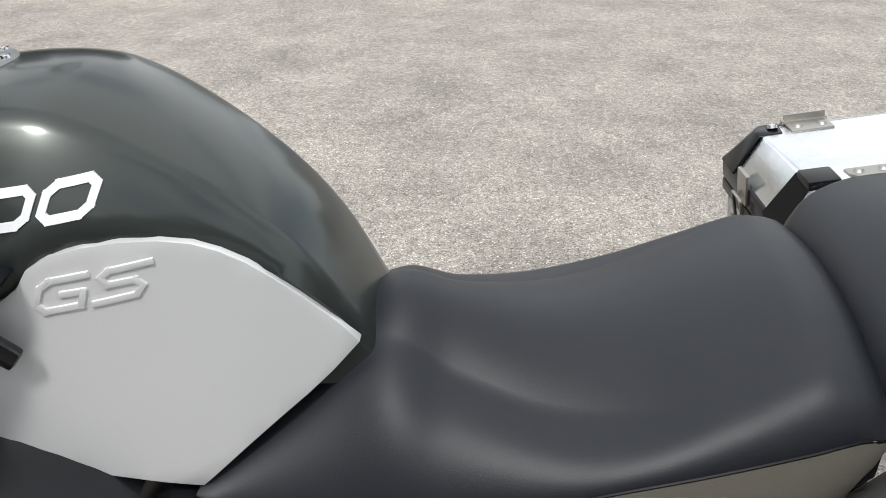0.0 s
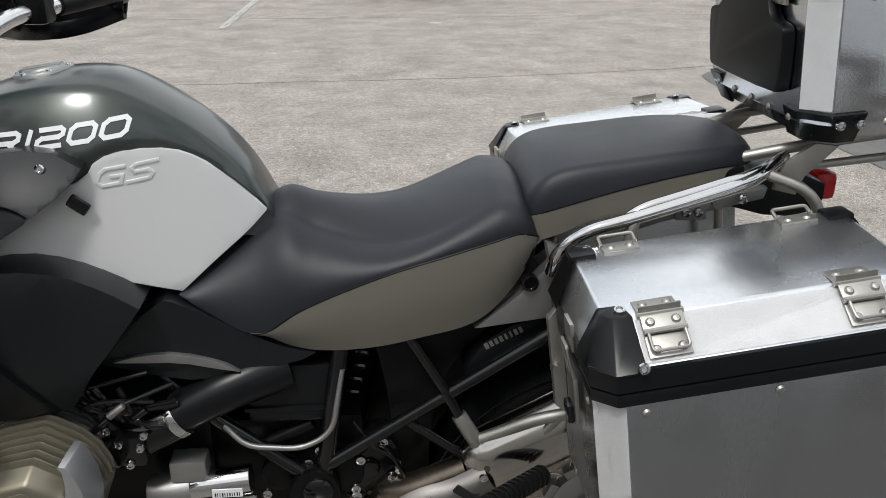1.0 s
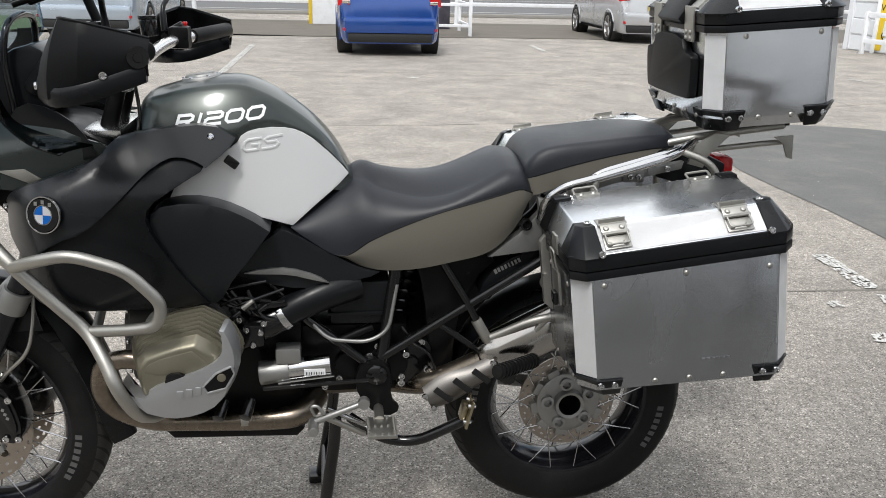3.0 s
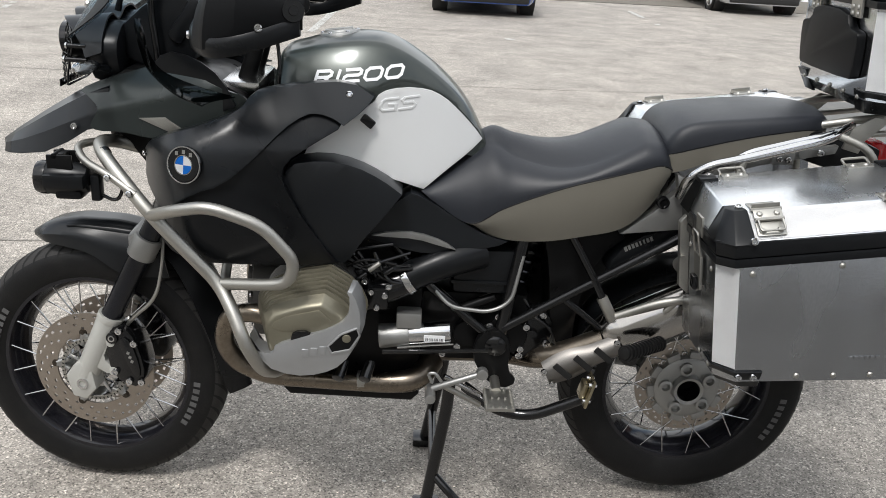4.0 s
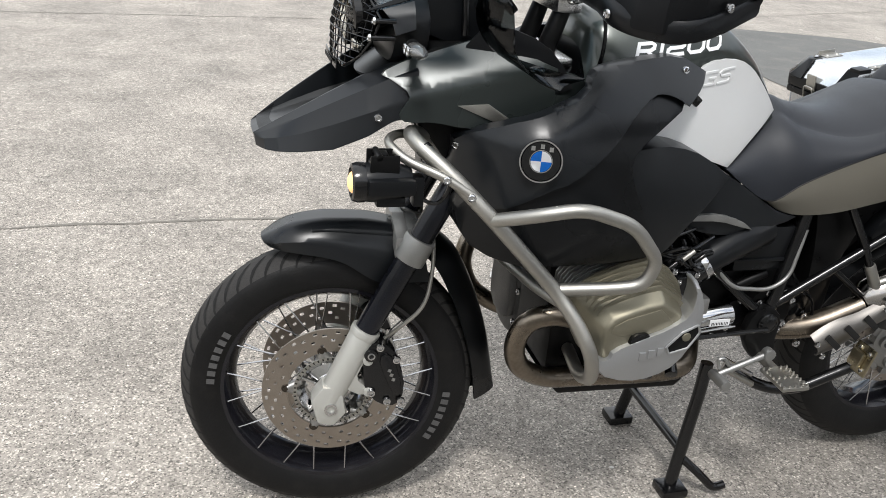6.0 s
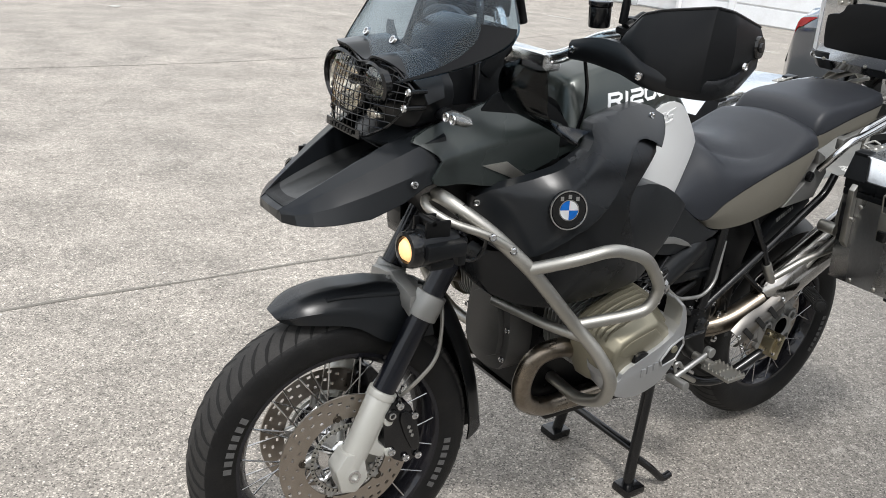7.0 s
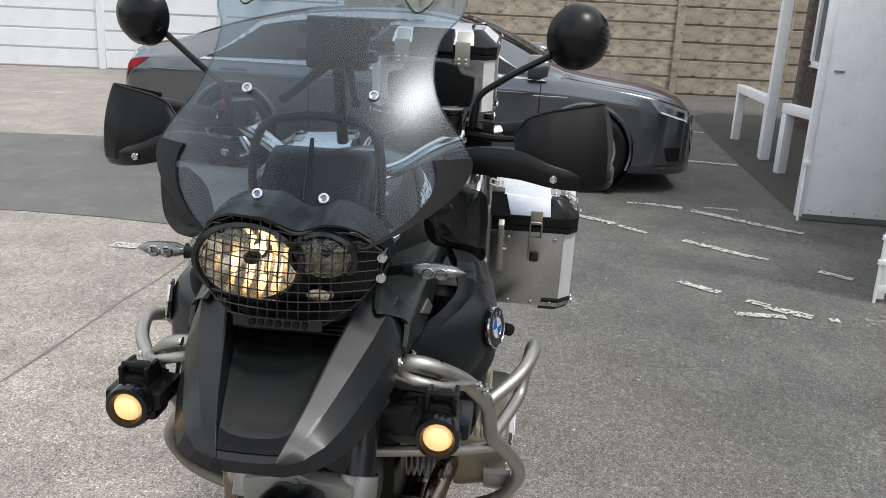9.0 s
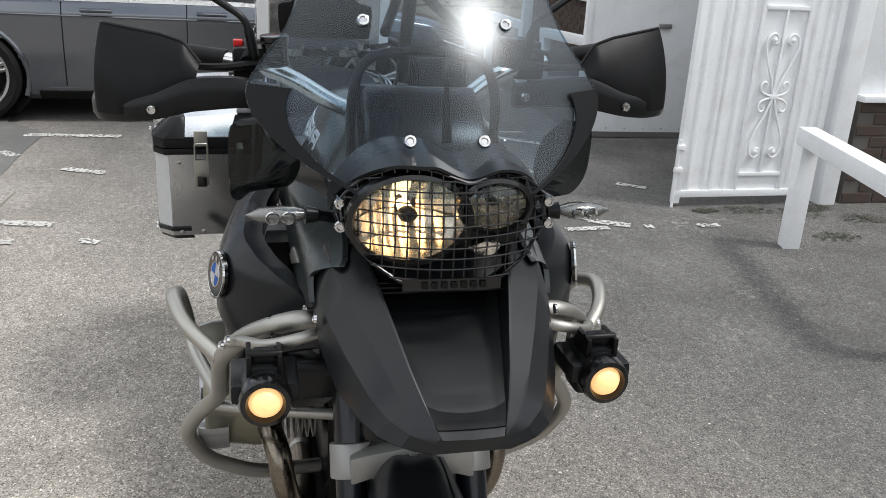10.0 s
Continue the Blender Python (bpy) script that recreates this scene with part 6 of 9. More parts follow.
for s, _ in SIDES:
    def P(x, y, z):
        return (x, Y(s, y), z)
    turned = steer(-7) if s > 0 else Matrix.Identity(4)

    def P(x, y, z):
        return tuple(turned @ Vector((x, Y(s, y), z)))
    part("grip", cyl(P(0.510, -0.285, 1.271), P(0.566, -0.445, 1.288), 0.0185, None, 18, 0.003), M_TYRE, BIKE, "black rubber grip")
    part("bar_end", lathe([(0.0001, 0.012), (0.008, 0.012), (0.009, 0.008), (0.019, 0.008), (0.021, 0.0), (0.021, -0.02)], P(0.556, -0.468, 1.279), (0.3, s, 0.1), 22), M_BLACK, BIKE, "black bar end weight")
    sw = part("switch_block", join(moved(box(-0.026, 0.026, -0.028, 0.028, -0.026, 0.030, 0.010), Matrix.Translation(P(0.490, -0.245, 1.268))), cyl(P(0.455, -0.245, 1.275), P(0.500, -0.245, 1.30), 0.012, None, 12, 0.003)), M_DARK, BIKE, "black handlebar switch block")
    part("red_switch" if s > 0 else "switch_key", moved(box(-0.010, 0.010, -0.008, 0.008, -0.006, 0.006, 0.002), Matrix.Translation(P(0.495, -0.262, 1.302))), M_RED if s > 0 else M_BLACK, sw)
    part("reservoir", join(cyl(P(0.430, -0.195, 1.272), P(0.426, -0.195, 1.312), 0.021, 0.022, 24, 0.003), cyl(P(0.426, -0.195, 1.312), P(0.4255, -0.195, 1.322), 0.0235, None, 24, 0.002)), M_BLACK, BIKE, "black brake fluid reservoir")
    part("lever", tube([P(0.455, -0.225, 1.272), P(0.44, -0.28, 1.268), P(0.475, -0.43, 1.272)], lambda u: 0.008 - 0.002 * u, 0.03, 8), M_DARK, BIKE, "black hand lever")
    # hand guard: a bracket that runs under and round a five-sided shield
    def bracket():
        bm = bmesh.new()
        rows = []
        for i in range(33):
            u = i / 32
            x, y, z, h, d = (lerp_table(list(zip((0, 0.22, 0.40, 0.55, 0.70, 0.82, 0.91, 1.0), row)), u) for row in (
                (0.376, 0.376, 0.376, 0.372, 0.390, 0.420, 0.478, 0.568), (-0.190, -0.255, -0.325, -0.388, -0.446, -0.484, -0.490, -0.458), (1.229, 1.238, 1.236, 1.219, 1.210, 1.210, 1.222, 1.252),
                (0.036, 0.048, 0.052, 0.040, 0.034, 0.034, 0.034, 0.034), (0.026, 0.034, 0.034, 0.030, 0.026, 0.022, 0.020, 0.020)))
            ring = [(-0.5, -0.30), (-0.30, -0.5), (0.30, -0.5), (0.5, -0.30), (0.5, 0.30), (0.30, 0.5), (-0.30, 0.5), (-0.5, 0.30)]
            w = min(1.0, max(0.0, (u - 0.66) / 0.18))
            dx, dy = 1 - w, w
            rows.append([bm.verts.new(P(x + a * d * dx, y + a * d * dy, z + b * h)) for a, b in ring])
        for p, q in zip(rows, rows[1:]):
            for k in range(8):
                bm.faces.new((p[k], p[(k + 1) % 8], q[(k + 1) % 8], q[k]))
        bm.faces.new(rows[0]); bm.faces.new(rows[-1][::-1])
        bmesh.ops.recalc_face_normals(bm, faces=bm.faces)
        return bm
    br_ = part("guard_bracket", bracket(), M_SATIN, BIKE, "chunky black hand guard bracket")
    piece("screw", SCREW, br_, aim(P(0.360, -0.205, 1.231), (-1, 0.2 * s, 0)))
    piece("screw", SCREW, br_, aim(P(0.355, -0.388, 1.217), (-1, 0.2 * s, 0)))

    def shield(u, v):
        ks = (0, 0.12, 0.30, 0.52, 0.70, 0.84, 1.0)
        low = Vector([float(np.interp(v, ks, r)) for r in ((0.376, 0.370, 0.364, 0.374, 0.400, 0.456, 0.572), (-0.322, -0.350, -0.392, -0.444, -0.484, -0.490, -0.458), (1.246, 1.234, 1.217, 1.206, 1.206, 1.216, 1.246))])
        top = Vector([float(np.interp(v, ks, r)) for r in ((0.390, 0.398, 0.406, 0.418, 0.428, 0.466, 0.576), (-0.312, -0.336, -0.372, -0.426, -0.468, -0.476, -0.452), (1.284, 1.316, 1.328, 1.338, 1.346, 1.340, 1.312))])
        p = low.lerp(top, u)
        bulge = 0.013 * math.sin(math.pi * u) ** 0.8
        away = min(1.0, max(0.0, (v - 0.60) / 0.25))
        return P(p.x - bulge * (1 - away), p.y - bulge * away, p.z)
    hg = part("hand_guard", surf(shield, 14, 44, 0.005), M_GRAIN, BIKE, "large five-sided black plastic hand guard", 24)
    part("guard_lip", tube([shield(1.0, i / 24) for i in range(25)], 0.0028, 0.005, 6, 1), M_SATIN, hg)
    piece("screw", SCREW, hg, aim(P(0.500, -0.492, 1.250), (0.2, s, 0)))
    # mirror
    mc = Vector(P(0.490, -0.418, 1.456)) + (Vector((-0.02, 0, 0.02)) if s > 0 else Vector((0, 0, 0)))
    head = part("mirror", lathe([(0.0001, -0.040), (0.022, -0.037), (0.043, -0.026), (0.057, -0.008), (0.061, 0.010), (0.058, 0.014), (0.0001, 0.012)], mc, (1, -0.40 * s, 0.06), 32), M_SATIN, BIKE, "round black mirror on a bent stalk")
    part("mirror_glass", lathe([(0.0001, 0.0135), (0.055, 0.0135), (0.0555, 0.012)], mc, (1, -0.40 * s, 0.06), 32), M_CHROME, head)
    for k in range(4 if s < 0 else 0):
        part("mirror_groove", moved(box(-0.001, 0.001, -0.012, 0.012, -0.0008, 0.0008), Matrix.Translation(mc + Vector((-0.020, s * 0.040, 0.020 - 0.009 * k))) @ Matrix.Rotation(radians(-30 * s), 4, "X") @ Matrix.Rotation(radians(40 * s), 4, "Z")), M_DARK, head)
    part("mirror_stalk", tube([P(0.455, -0.232, 1.285), P(0.450, -0.240, 1.345), P(0.462, -0.300, 1.385), mc + Vector((0.0, -0.045 * s, -0.032))], lambda u: 0.0085 if u < 0.12 else 0.0062, 0.02, 10, 5), M_SATIN, BIKE, "bent black mirror stalk")
    # indicator
    def P(x, y, z):
        return (x, Y(s, y), z)
    ind = part("indicator", join(cyl(P(0.115, -0.13, 1.100), P(0.100, -0.165, 1.112), 0.008, None, 10), cyl(P(0.10, -0.165, 1.112), P(0.098, -0.182, 1.1135), 0.010, 0.013, 12)), M_SATIN, BIKE, "slim clear front indicator")
    part("lens", moved(lathe([(0.0001, -0.038), (0.006, -0.034), (0.0125, -0.015), (0.0135, 0.005), (0.011, 0.030), (0.0001, 0.048)], (0, 0, 0), (0, s, 0), 18), Matrix.Translation(P(0.098, -0.213, 1.114)) @ Matrix.Diagonal((1.15, 1, 0.85, 1))), M_SIDELENS, ind, "clear faceted indicator lens")
    for k in range(2):
        part("lamp_cup", lathe([(0.0085, -0.004), (0.0095, -0.002), (0.006, 0.004), (0.0001, 0.006)], P(0.081, -0.205 - 0.021 * k, 1.1145), (1, 0, 0), 16), M_CHROME, ind)
    part("cover", moved(lathe([(0.0001, -0.040), (0.007, -0.036), (0.0138, -0.015), (0.0148, 0.005), (0.012, 0.030), (0.0001, 0.051)], (0, 0, 0), (0, s, 0), 18), Matrix.Translation(P(0.096, -0.213, 1.114)) @ Matrix.Diagonal((1.15, 1, 0.85, 1))), M_LENS, ind).visible_shadow = False

# engine room details on both flanks
for s, _ in SIDES:
    def P(x, y, z):
        return (x, Y(s, y), z)
    part("main_frame_tube", join(tube([P(0.62, -0.13, 0.86), P(0.836, -0.142, 0.626), P(0.99, -0.145, 0.50)], 0.013, 0.03, 12), tube([P(1.055, -0.13, 0.82), P(1.035, -0.14, 0.70), P(1.005, -0.145, 0.50), P(0.99, -0.14, 0.40)], 0.016, 0.03, 12)), M_BLACK, BIKE, "black tubular main frame")
    part("subframe_tube", join(tube([P(1.012, -0.15, 0.532), P(1.150, -0.152, 0.620), P(1.444, -0.155, 0.808), P(1.47, -0.155, 0.86)], 0.0115, 0.03, 12), tube([P(1.150, -0.152, 0.615), P(1.325, -0.160, 0.485)], 0.0085, 0.01, 10), tube([P(1.150, -0.14, 0.78), P(1.219, -0.155, 0.668)], 0.010, 0.02, 10)), M_BLACK, BIKE, "black tubular rear subframe")
    part("peg_strut", tube([P(1.215, -0.156, 0.672), P(1.258, -0.165, 0.590), P(1.325, -0.165, 0.488)], 0.0095, 0.02, 12), M_BLACK, BIKE)
    part("strut_collar", cyl(P(1.238, -0.160, 0.628), P(1.275, -0.166, 0.563), 0.0135, None, 16, 0.003), M_STEEL, BIKE)
    part("peg_plate", mirror_y(prism(smooth_outline([(1.285, 0.50), (1.32, 0.515), (1.345, 0.495), (1.335, 0.455), (1.30, 0.465)], 1), -0.185, -0.155, 0.004), s), M_BLACK, BIKE)
    peg = part("pillion_peg", cyl(P(1.262, -0.330, 0.568), P(1.375, -0.225, 0.545), 0.0145, None, 14, 0.004), M_TYRE, BIKE, "black ribbed rubber pillion footpeg")
    rb = mesh_of("rib", lathe([(0.012, -0.0022), (0.0185, -0.0022), (0.0185, 0.0022), (0.012, 0.0022)], seg=12, axis=(0, 0, 1)), M_TYRE)
    a, b = Vector(P(1.262, -0.330, 0.568)), Vector(P(1.375, -0.225, 0.545))
    for k in range(12):
        piece("rib", rb, peg, aim(a.lerp(b, (k + 0.5) / 12), b - a))
    ft = part("footpeg", join(box(0.968, 1.038, min(Y(s, -0.305), Y(s, -0.215)), max(Y(s, -0.305), Y(s, -0.215)), 0.392, 0.402, 0.003), cyl(P(1.0, -0.15, 0.40), P(1.0, -0.225, 0.398), 0.012, None, 12)), M_STEEL, BIKE, "serrated steel rider footpeg")
    tooth = mesh_of("tooth", cyl((0, 0, 0), (0, 0, 0.006), 0.004, 0.002, 6), M_STEEL)
    for i in range(5):
        for j in range(7):
            if i in (0, 4) or j in (0, 3, 6):
                piece("tooth", tooth, ft, Matrix.Translation(P(0.972 + 0.0155 * i, -0.222 - 0.013 * j, 0.401)))
    part("foot_bracket", mirror_y(prism(smooth_outline([(0.955, 0.52), (1.0, 0.535), (1.035, 0.50), (1.03, 0.42), (1.06, 0.39), (1.02, 0.37), (0.97, 0.40), (0.94, 0.46)], 1), -0.165, -0.14, 0.006), s), M_DARK, BIKE)
    part("pivot_cap", lathe([(0.0001, 0.016), (0.018, 0.016), (0.026, 0.010), (0.028, 0.0), (0.028, -0.02)], P(0.996, -0.160, 0.490), (0, s, 0), 22), M_BLACK, BIKE, "black swing arm pivot cap")
    part("selector_rod", cyl(P(0.725, -0.195, 0.478), P(0.975, -0.195, 0.492), 0.0055, None, 8), M_BLACK, BIKE)
    part("seat_frame_plate", mirror_y(prism([(1.262, 0.783), (1.335, 0.842), (1.385, 0.895), (1.375, 0.935), (1.41, 0.918), (1.435, 0.87), (1.40, 0.80)], -0.150, -0.120, 0.005), s), M_CAST, BIKE, "grey cast seat frame corner")
    part("seat_lock", lathe([(0.0001, 0.004), (0.009, 0.004), (0.010, 0.007), (0.014, 0.006), (0.015, -0.004)], P(1.352, -0.152, 0.866), (0, s, 0), 20), M_BLACK, BIKE, "round seat lock")
    # grab rail and luggage frame
    part("grab_rail", tube([P(1.385, -0.155, 0.885), P(1.386, -0.192, 0.935), P(1.425, -0.20, 0.970), P(1.490, -0.20, 0.986), P(1.680, -0.195, 1.040), P(1.74, -0.15, 1.058)], 0.0105, 0.035, 14, 6), M_CHROME, BIKE, "polished steel grab rail")
    part("grab_rail_branch", tube([P(1.480, -0.19, 0.978), P(1.515, -0.185, 1.000), P(1.690, -0.18, 1.048), P(1.76, -0.13, 1.062)], 0.0085, 0.03, 12, 5), M_CHROME, BIKE)
    part("tail_plate", join(mirror_y(prism([(1.45, 0.935), (1.555, 0.967), (1.718, 1.002), (1.723, 1.021), (1.60, 0.998), (1.45, 0.965)], -0.165, -0.145, 0.003), s), mirror_y(box(1.575, 1.625, -0.172, -0.16, 0.972, 1.000, 0.003), s), mirror_y(cyl((1.645, -0.17, 1.0), (1.645, -0.16, 1.0), 0.012), s)), M_CAST, BIKE, "grey cast tail frame")
    for x, z in ((1.59, 0.986), (1.61, 0.986), (1.50, 0.96), (1.68, 1.005)):
        piece("screw", SCREW, BIKE, aim(P(x, -0.173, z), (0, s, 0)))
    part("pannier_frame", join(tube([P(1.50, -0.20, 0.985), P(1.47, -0.215, 0.85), P(1.47, -0.215, 0.66), P(1.58, -0.215, 0.63), P(1.80, -0.215, 0.665), P(1.83, -0.215, 0.70), P(1.79, -0.20, 1.02), P(1.70, -0.17, 1.05)], 0.009, 0.05, 12), tube([P(1.32, -0.165, 0.50), P(1.40, -0.20, 0.64), P(1.47, -0.215, 0.70)], 0.008, 0.03, 10), tube([P(1.27, -0.165, 0.578), P(1.36, -0.19, 0.630), P(1.47, -0.215, 0.665)], 0.0105, 0.03, 12)), M_STEEL, BIKE, "stainless tubular pannier frame")
    part("pannier_bracket", mirror_y(join(prism(smooth_outline([(1.395, 0.72), (1.41, 0.90), (1.44, 0.91), (1.45, 0.80), (1.44, 0.70)], 1), -0.245, -0.228, 0.003), cyl((1.40, -0.19, 0.735), (1.40, -0.24, 0.735), 0.017, None, 18, 0.003)), s), M_STEEL, BIKE, "steel pannier bracket")

# left side only: silencer, shield, starter, shifter, side stand, spray guard
sil_a, sil_b = Vector((1.262, -0.150, 0.512)), Vector((1.61, -0.160, 0.700))
part("silencer", moved(lathe([(0.0001, 0.0), (0.040, 0.0), (0.056, 0.02), (0.060, 0.05), (0.060, 0.40), (0.050, 0.43), (0.0001, 0.432)], (0, 0, 0), (0, 0, 1), 36), Matrix.Translation(sil_a) @ (sil_b - sil_a).to_track_quat("Z", "Y").to_matrix().to_4x4() @ Matrix.Diagonal((0.86, 1.02, 1, 1))), M_SILENCER, BIKE, "polished oval steel silencer")
part("exhaust_link", tube([(0.84, -0.02, 0.40), (1.02, -0.03, 0.41), (1.13, -0.13, 0.440), (1.26, -0.155, 0.515)], 0.030, 0.08, 18), M_HEAD, BIKE, "exhaust link pipe")
shield_t = Matrix.Translation((1.205, -0.182, 0.476)) @ Matrix.Rotation(radians(-27), 4, "Y")


def shield_fn(u, v):
    a = radians(-62 + 124 * v)
    return tuple(shield_t @ Vector((-0.095 + 0.190 * u, -0.044 * math.cos(a) + 0.016, 0.045 * (0.72 + 0.28 * math.sin(math.pi * min(1.0, u * 1.4 + 0.1))) * math.sin(a))))


hs = part("heat_shield", surf(shield_fn, 10, 14, 0.003), M_SHIELD, BIKE, "slotted steel exhaust heat shield")
for k in range(3):
    x = -0.055 + 0.052 * k
    part("shield_slot", moved(box(-0.0075, 0.0075, -0.003, 0.002, -0.026, 0.026, 0.001), shield_t @ Matrix.Translation((x, -0.0272, 0.0)) @ Matrix.Rotation(radians(-24), 4, "Y")), M_GROOVE, hs)
for x, z in ((-0.095, 0.02), (-0.09, -0.02), (0.09, 0.02)):
    piece("screw", SCREW, hs, shield_t @ aim((x, -0.030, z), (0, -1, 0)))
starter = part("starter_motor", join(cyl((0.785, -0.165, 0.513), (0.885, -0.165, 0.524), 0.0265, None, 28, 0.003)), M_CHROME, BIKE, "bright starter motor")
part("starter_nose", join(cyl((0.715, -0.165, 0.505), (0.787, -0.165, 0.513), 0.030, 0.027, 24, 0.004), box(0.755, 0.815, -0.185, -0.14, 0.535, 0.575, 0.006)), M_CAST, BIKE, "cast starter housing")
part("starter_label", box(0.822, 0.872, -0.1925, -0.1905, 0.508, 0.524), M_WHITE, starter, "small white sticker")
for k in range(11):
    part("label_bar", box(0.826 + 0.004 * k, 0.828 + 0.004 * k - (0.0008 if k % 3 else 0), -0.1932, -0.1920, 0.510, 0.517), M_BLACK, starter)
part("starter_stud", cyl((0.76, -0.185, 0.486), (0.893, -0.185, 0.500), 0.0035, None, 8), M_CHROME, starter)
part("battery_tray", join(box(0.885, 1.03, -0.14, 0.14, 0.615, 0.725, 0.01), box(0.88, 1.035, -0.145, 0.145, 0.64, 0.648, 0.002)), M_SATIN, BIKE, "black plastic battery tray")
part("hose", tube([(0.845, -0.150, 0.622), (0.880, -0.165, 0.588), (0.975, -0.165, 0.578), (1.025, -0.16, 0.605), (1.045, -0.15, 0.72)], 0.005, 0.04, 10), M_CAST, BIKE, "grey breather hose")
part("shift_lever", join(cyl((0.845, -0.232, 0.405), (0.962, -0.235, 0.452), 0.0085, 0.007, 12, 0.002), cyl((0.842, -0.215, 0.398), (0.842, -0.275, 0.400), 0.0125, None, 14, 0.003), cyl((0.962, -0.225, 0.452), (0.962, -0.245, 0.452), 0.014, None, 16, 0.002), tube([(0.846, -0.23, 0.42), (0.835, -0.232, 0.445), (0.852, -0.233, 0.448), (0.868, -0.234, 0.425)], 0.004, 0.012, 8)), M_CAST, BIKE, "alloy gear shift lever")
part("shift_rod", cyl((0.875, -0.205, 0.425), (0.965, -0.195, 0.370), 0.006, None, 10), M_CHROME, BIKE)
part("stand_rod", cyl((0.872, -0.215, 0.405), (0.965, -0.205, 0.350), 0.007, None, 10), M_STEEL, BIKE)
part("side_stand", tube([(0.93, -0.135, 0.36), (1.01, -0.19, 0.325), (1.09, -0.205, 0.322), (1.20, -0.225, 0.385), (1.225, -0.235, 0.405)], 0.0135, 0.05, 14), M_BLACK, BIKE, "black folded side stand")
foot = part("stand_foot", join(moved(box(-0.004, 0.004, -0.030, 0.030, -0.036, 0.036, 0.004), Matrix.Translation((1.212, -0.250, 0.428)) @ Matrix.Rotation(radians(14), 4, "Y")), moved(box(-0.010, 0.003, -0.018, 0.018, -0.020, 0.020, 0.004), Matrix.Translation((1.204, -0.246, 0.428)) @ Matrix.Rotation(radians(14), 4, "Y"))), M_ZINC, BIKE, "yellow zinc-plated enlarged side stand foot")
for y, z in ((-0.268, 0.450), (-0.236, 0.452), (-0.268, 0.408), (-0.236, 0.406)):
    part("foot_bolt", cyl((1.203 + (z - 0.428) * 0.25, y, z), (1.222 + (z - 0.428) * 0.25, y, z), 0.006, 0.005, 6, 0.001), M_CHROME, foot)
part("spray_guard", prism(smooth_outline([(1.245, 0.690), (1.30, 0.768), (1.415, 0.800), (1.428, 0.770), (1.30, 0.700), (1.27, 0.655)], 1), -0.128, 0.128, 0.004), M_SATIN, BIKE, "black plastic spray guard above the rear wheel")
for k, w in enumerate((0.007, 0.006, 0.006, 0.006, 0.004, 0.004, 0.006, 0.006)):
    part("guard_lettering", moved(box(-w / 2, w / 2, -0.0006, 0.0006, -0.005 + (0.0 if k else -0.001), 0.006), Matrix.Translation((1.288 + 0.0082 * k, -0.1288, 0.740 + 0.0040 * k)) @ Matrix.Rotation(radians(-26), 4, "Y")), M_CAST, BIKE)
part("rear_hugger", surf(lambda u, v: (RX + (RR + 0.022) * math.cos(radians(172 - 92 * u)) - 0.0 * v, (v - 0.5) * 0.17, RZ + (RR + 0.022) * math.sin(radians(172 - 92 * u)) - 0.03 * abs(v - 0.5) ** 2 * 4), 22, 8, 0.004), M_SATIN, BIKE, "black rear wheel hugger")
part("mud_flap", prism(smooth_outline([(1.085, 0.790), (1.13, 0.815), (1.31, 0.775), (1.235, 0.71), (1.196, 0.60), (1.190, 0.45), (1.155, 0.425), (1.128, 0.55), (1.115, 0.68)], 1), -0.108, 0.108, 0.006), M_DARK, BIKE, "black plastic mud flap before the rear wheel")
part("swing_arm_knuckle", join(prism(smooth_outline([(1.02, 0.53), (1.10, 0.565), (1.135, 0.55), (1.142, 0.49), (1.08, 0.425), (1.03, 0.44)], 1), -0.118, -0.05, 0.012), cyl((1.085, -0.118, 0.50), (1.085, -0.13, 0.50), 0.02, 0.017, 18, 0.003)), M_BLACK, BIKE, "dark swing arm casting")
for x, z in ((1.055, 0.545), (1.11, 0.555), (1.125, 0.48), (1.06, 0.445), (1.15, 0.43), (1.13, 0.40)):
    piece("screw", SCREW, BIKE, aim((x, -0.122, z), (0, -1, 0)) @ Matrix.Scale(1.3, 4))
part("brake_line", tube([(1.06, -0.125, 0.60), (1.09, -0.135, 0.555), (1.13, -0.135, 0.53), (1.15, -0.13, 0.47), (1.12, -0.13, 0.43)], 0.004, 0.03, 8), M_BLACK, BIKE)
# two black filler blocks, added so no pale ground shows through here
part("spray_guard", prism(smooth_outline([(1.17, 0.74), (1.34, 0.765), (1.375, 0.715), (1.30, 0.655), (1.225, 0.575), (1.185, 0.48), (1.155, 0.49)], 1), -0.055, 0.105, 0.005), M_DARK, BIKE, "added black filler closing the gap before the rear wheel")
part("inner_guard", prism(smooth_outline([(1.03, 0.80), (1.17, 0.80), (1.165, 0.62), (1.155, 0.49), (1.06, 0.47), (1.045, 0.62)], 1), 0.042, 0.105, 0.006), M_DARK, BIKE, "added black filler behind the rear shock")
shock = part("rear_shock", cyl((1.10, 0.0, 0.78), (1.03, 0.0, 0.47), 0.024, None, 18), M_DARK, BIKE, "rear shock absorber")
part("spring", tube([(1.10 - 0.07 * i / 90 + 0.036 * math.cos(i * 0.7), 0.036 * math.sin(i * 0.7), 0.76 - 0.27 * i / 90) for i in range(91)], 0.0055, 0.002, 8, 1), M_BLACK, shock)
part("gearbox_detail", join(cyl((1.03, -0.105, 0.50), (1.03, -0.135, 0.50), 0.05, 0.045, 24, 0.006), cyl((0.93, -0.105, 0.50), (0.93, -0.128, 0.50), 0.035, None, 20, 0.005), cyl((0.90, -0.12, 0.56), (0.99, -0.12, 0.60), 0.012, None, 10)), M_DARK, BIKE, "gearbox covers")
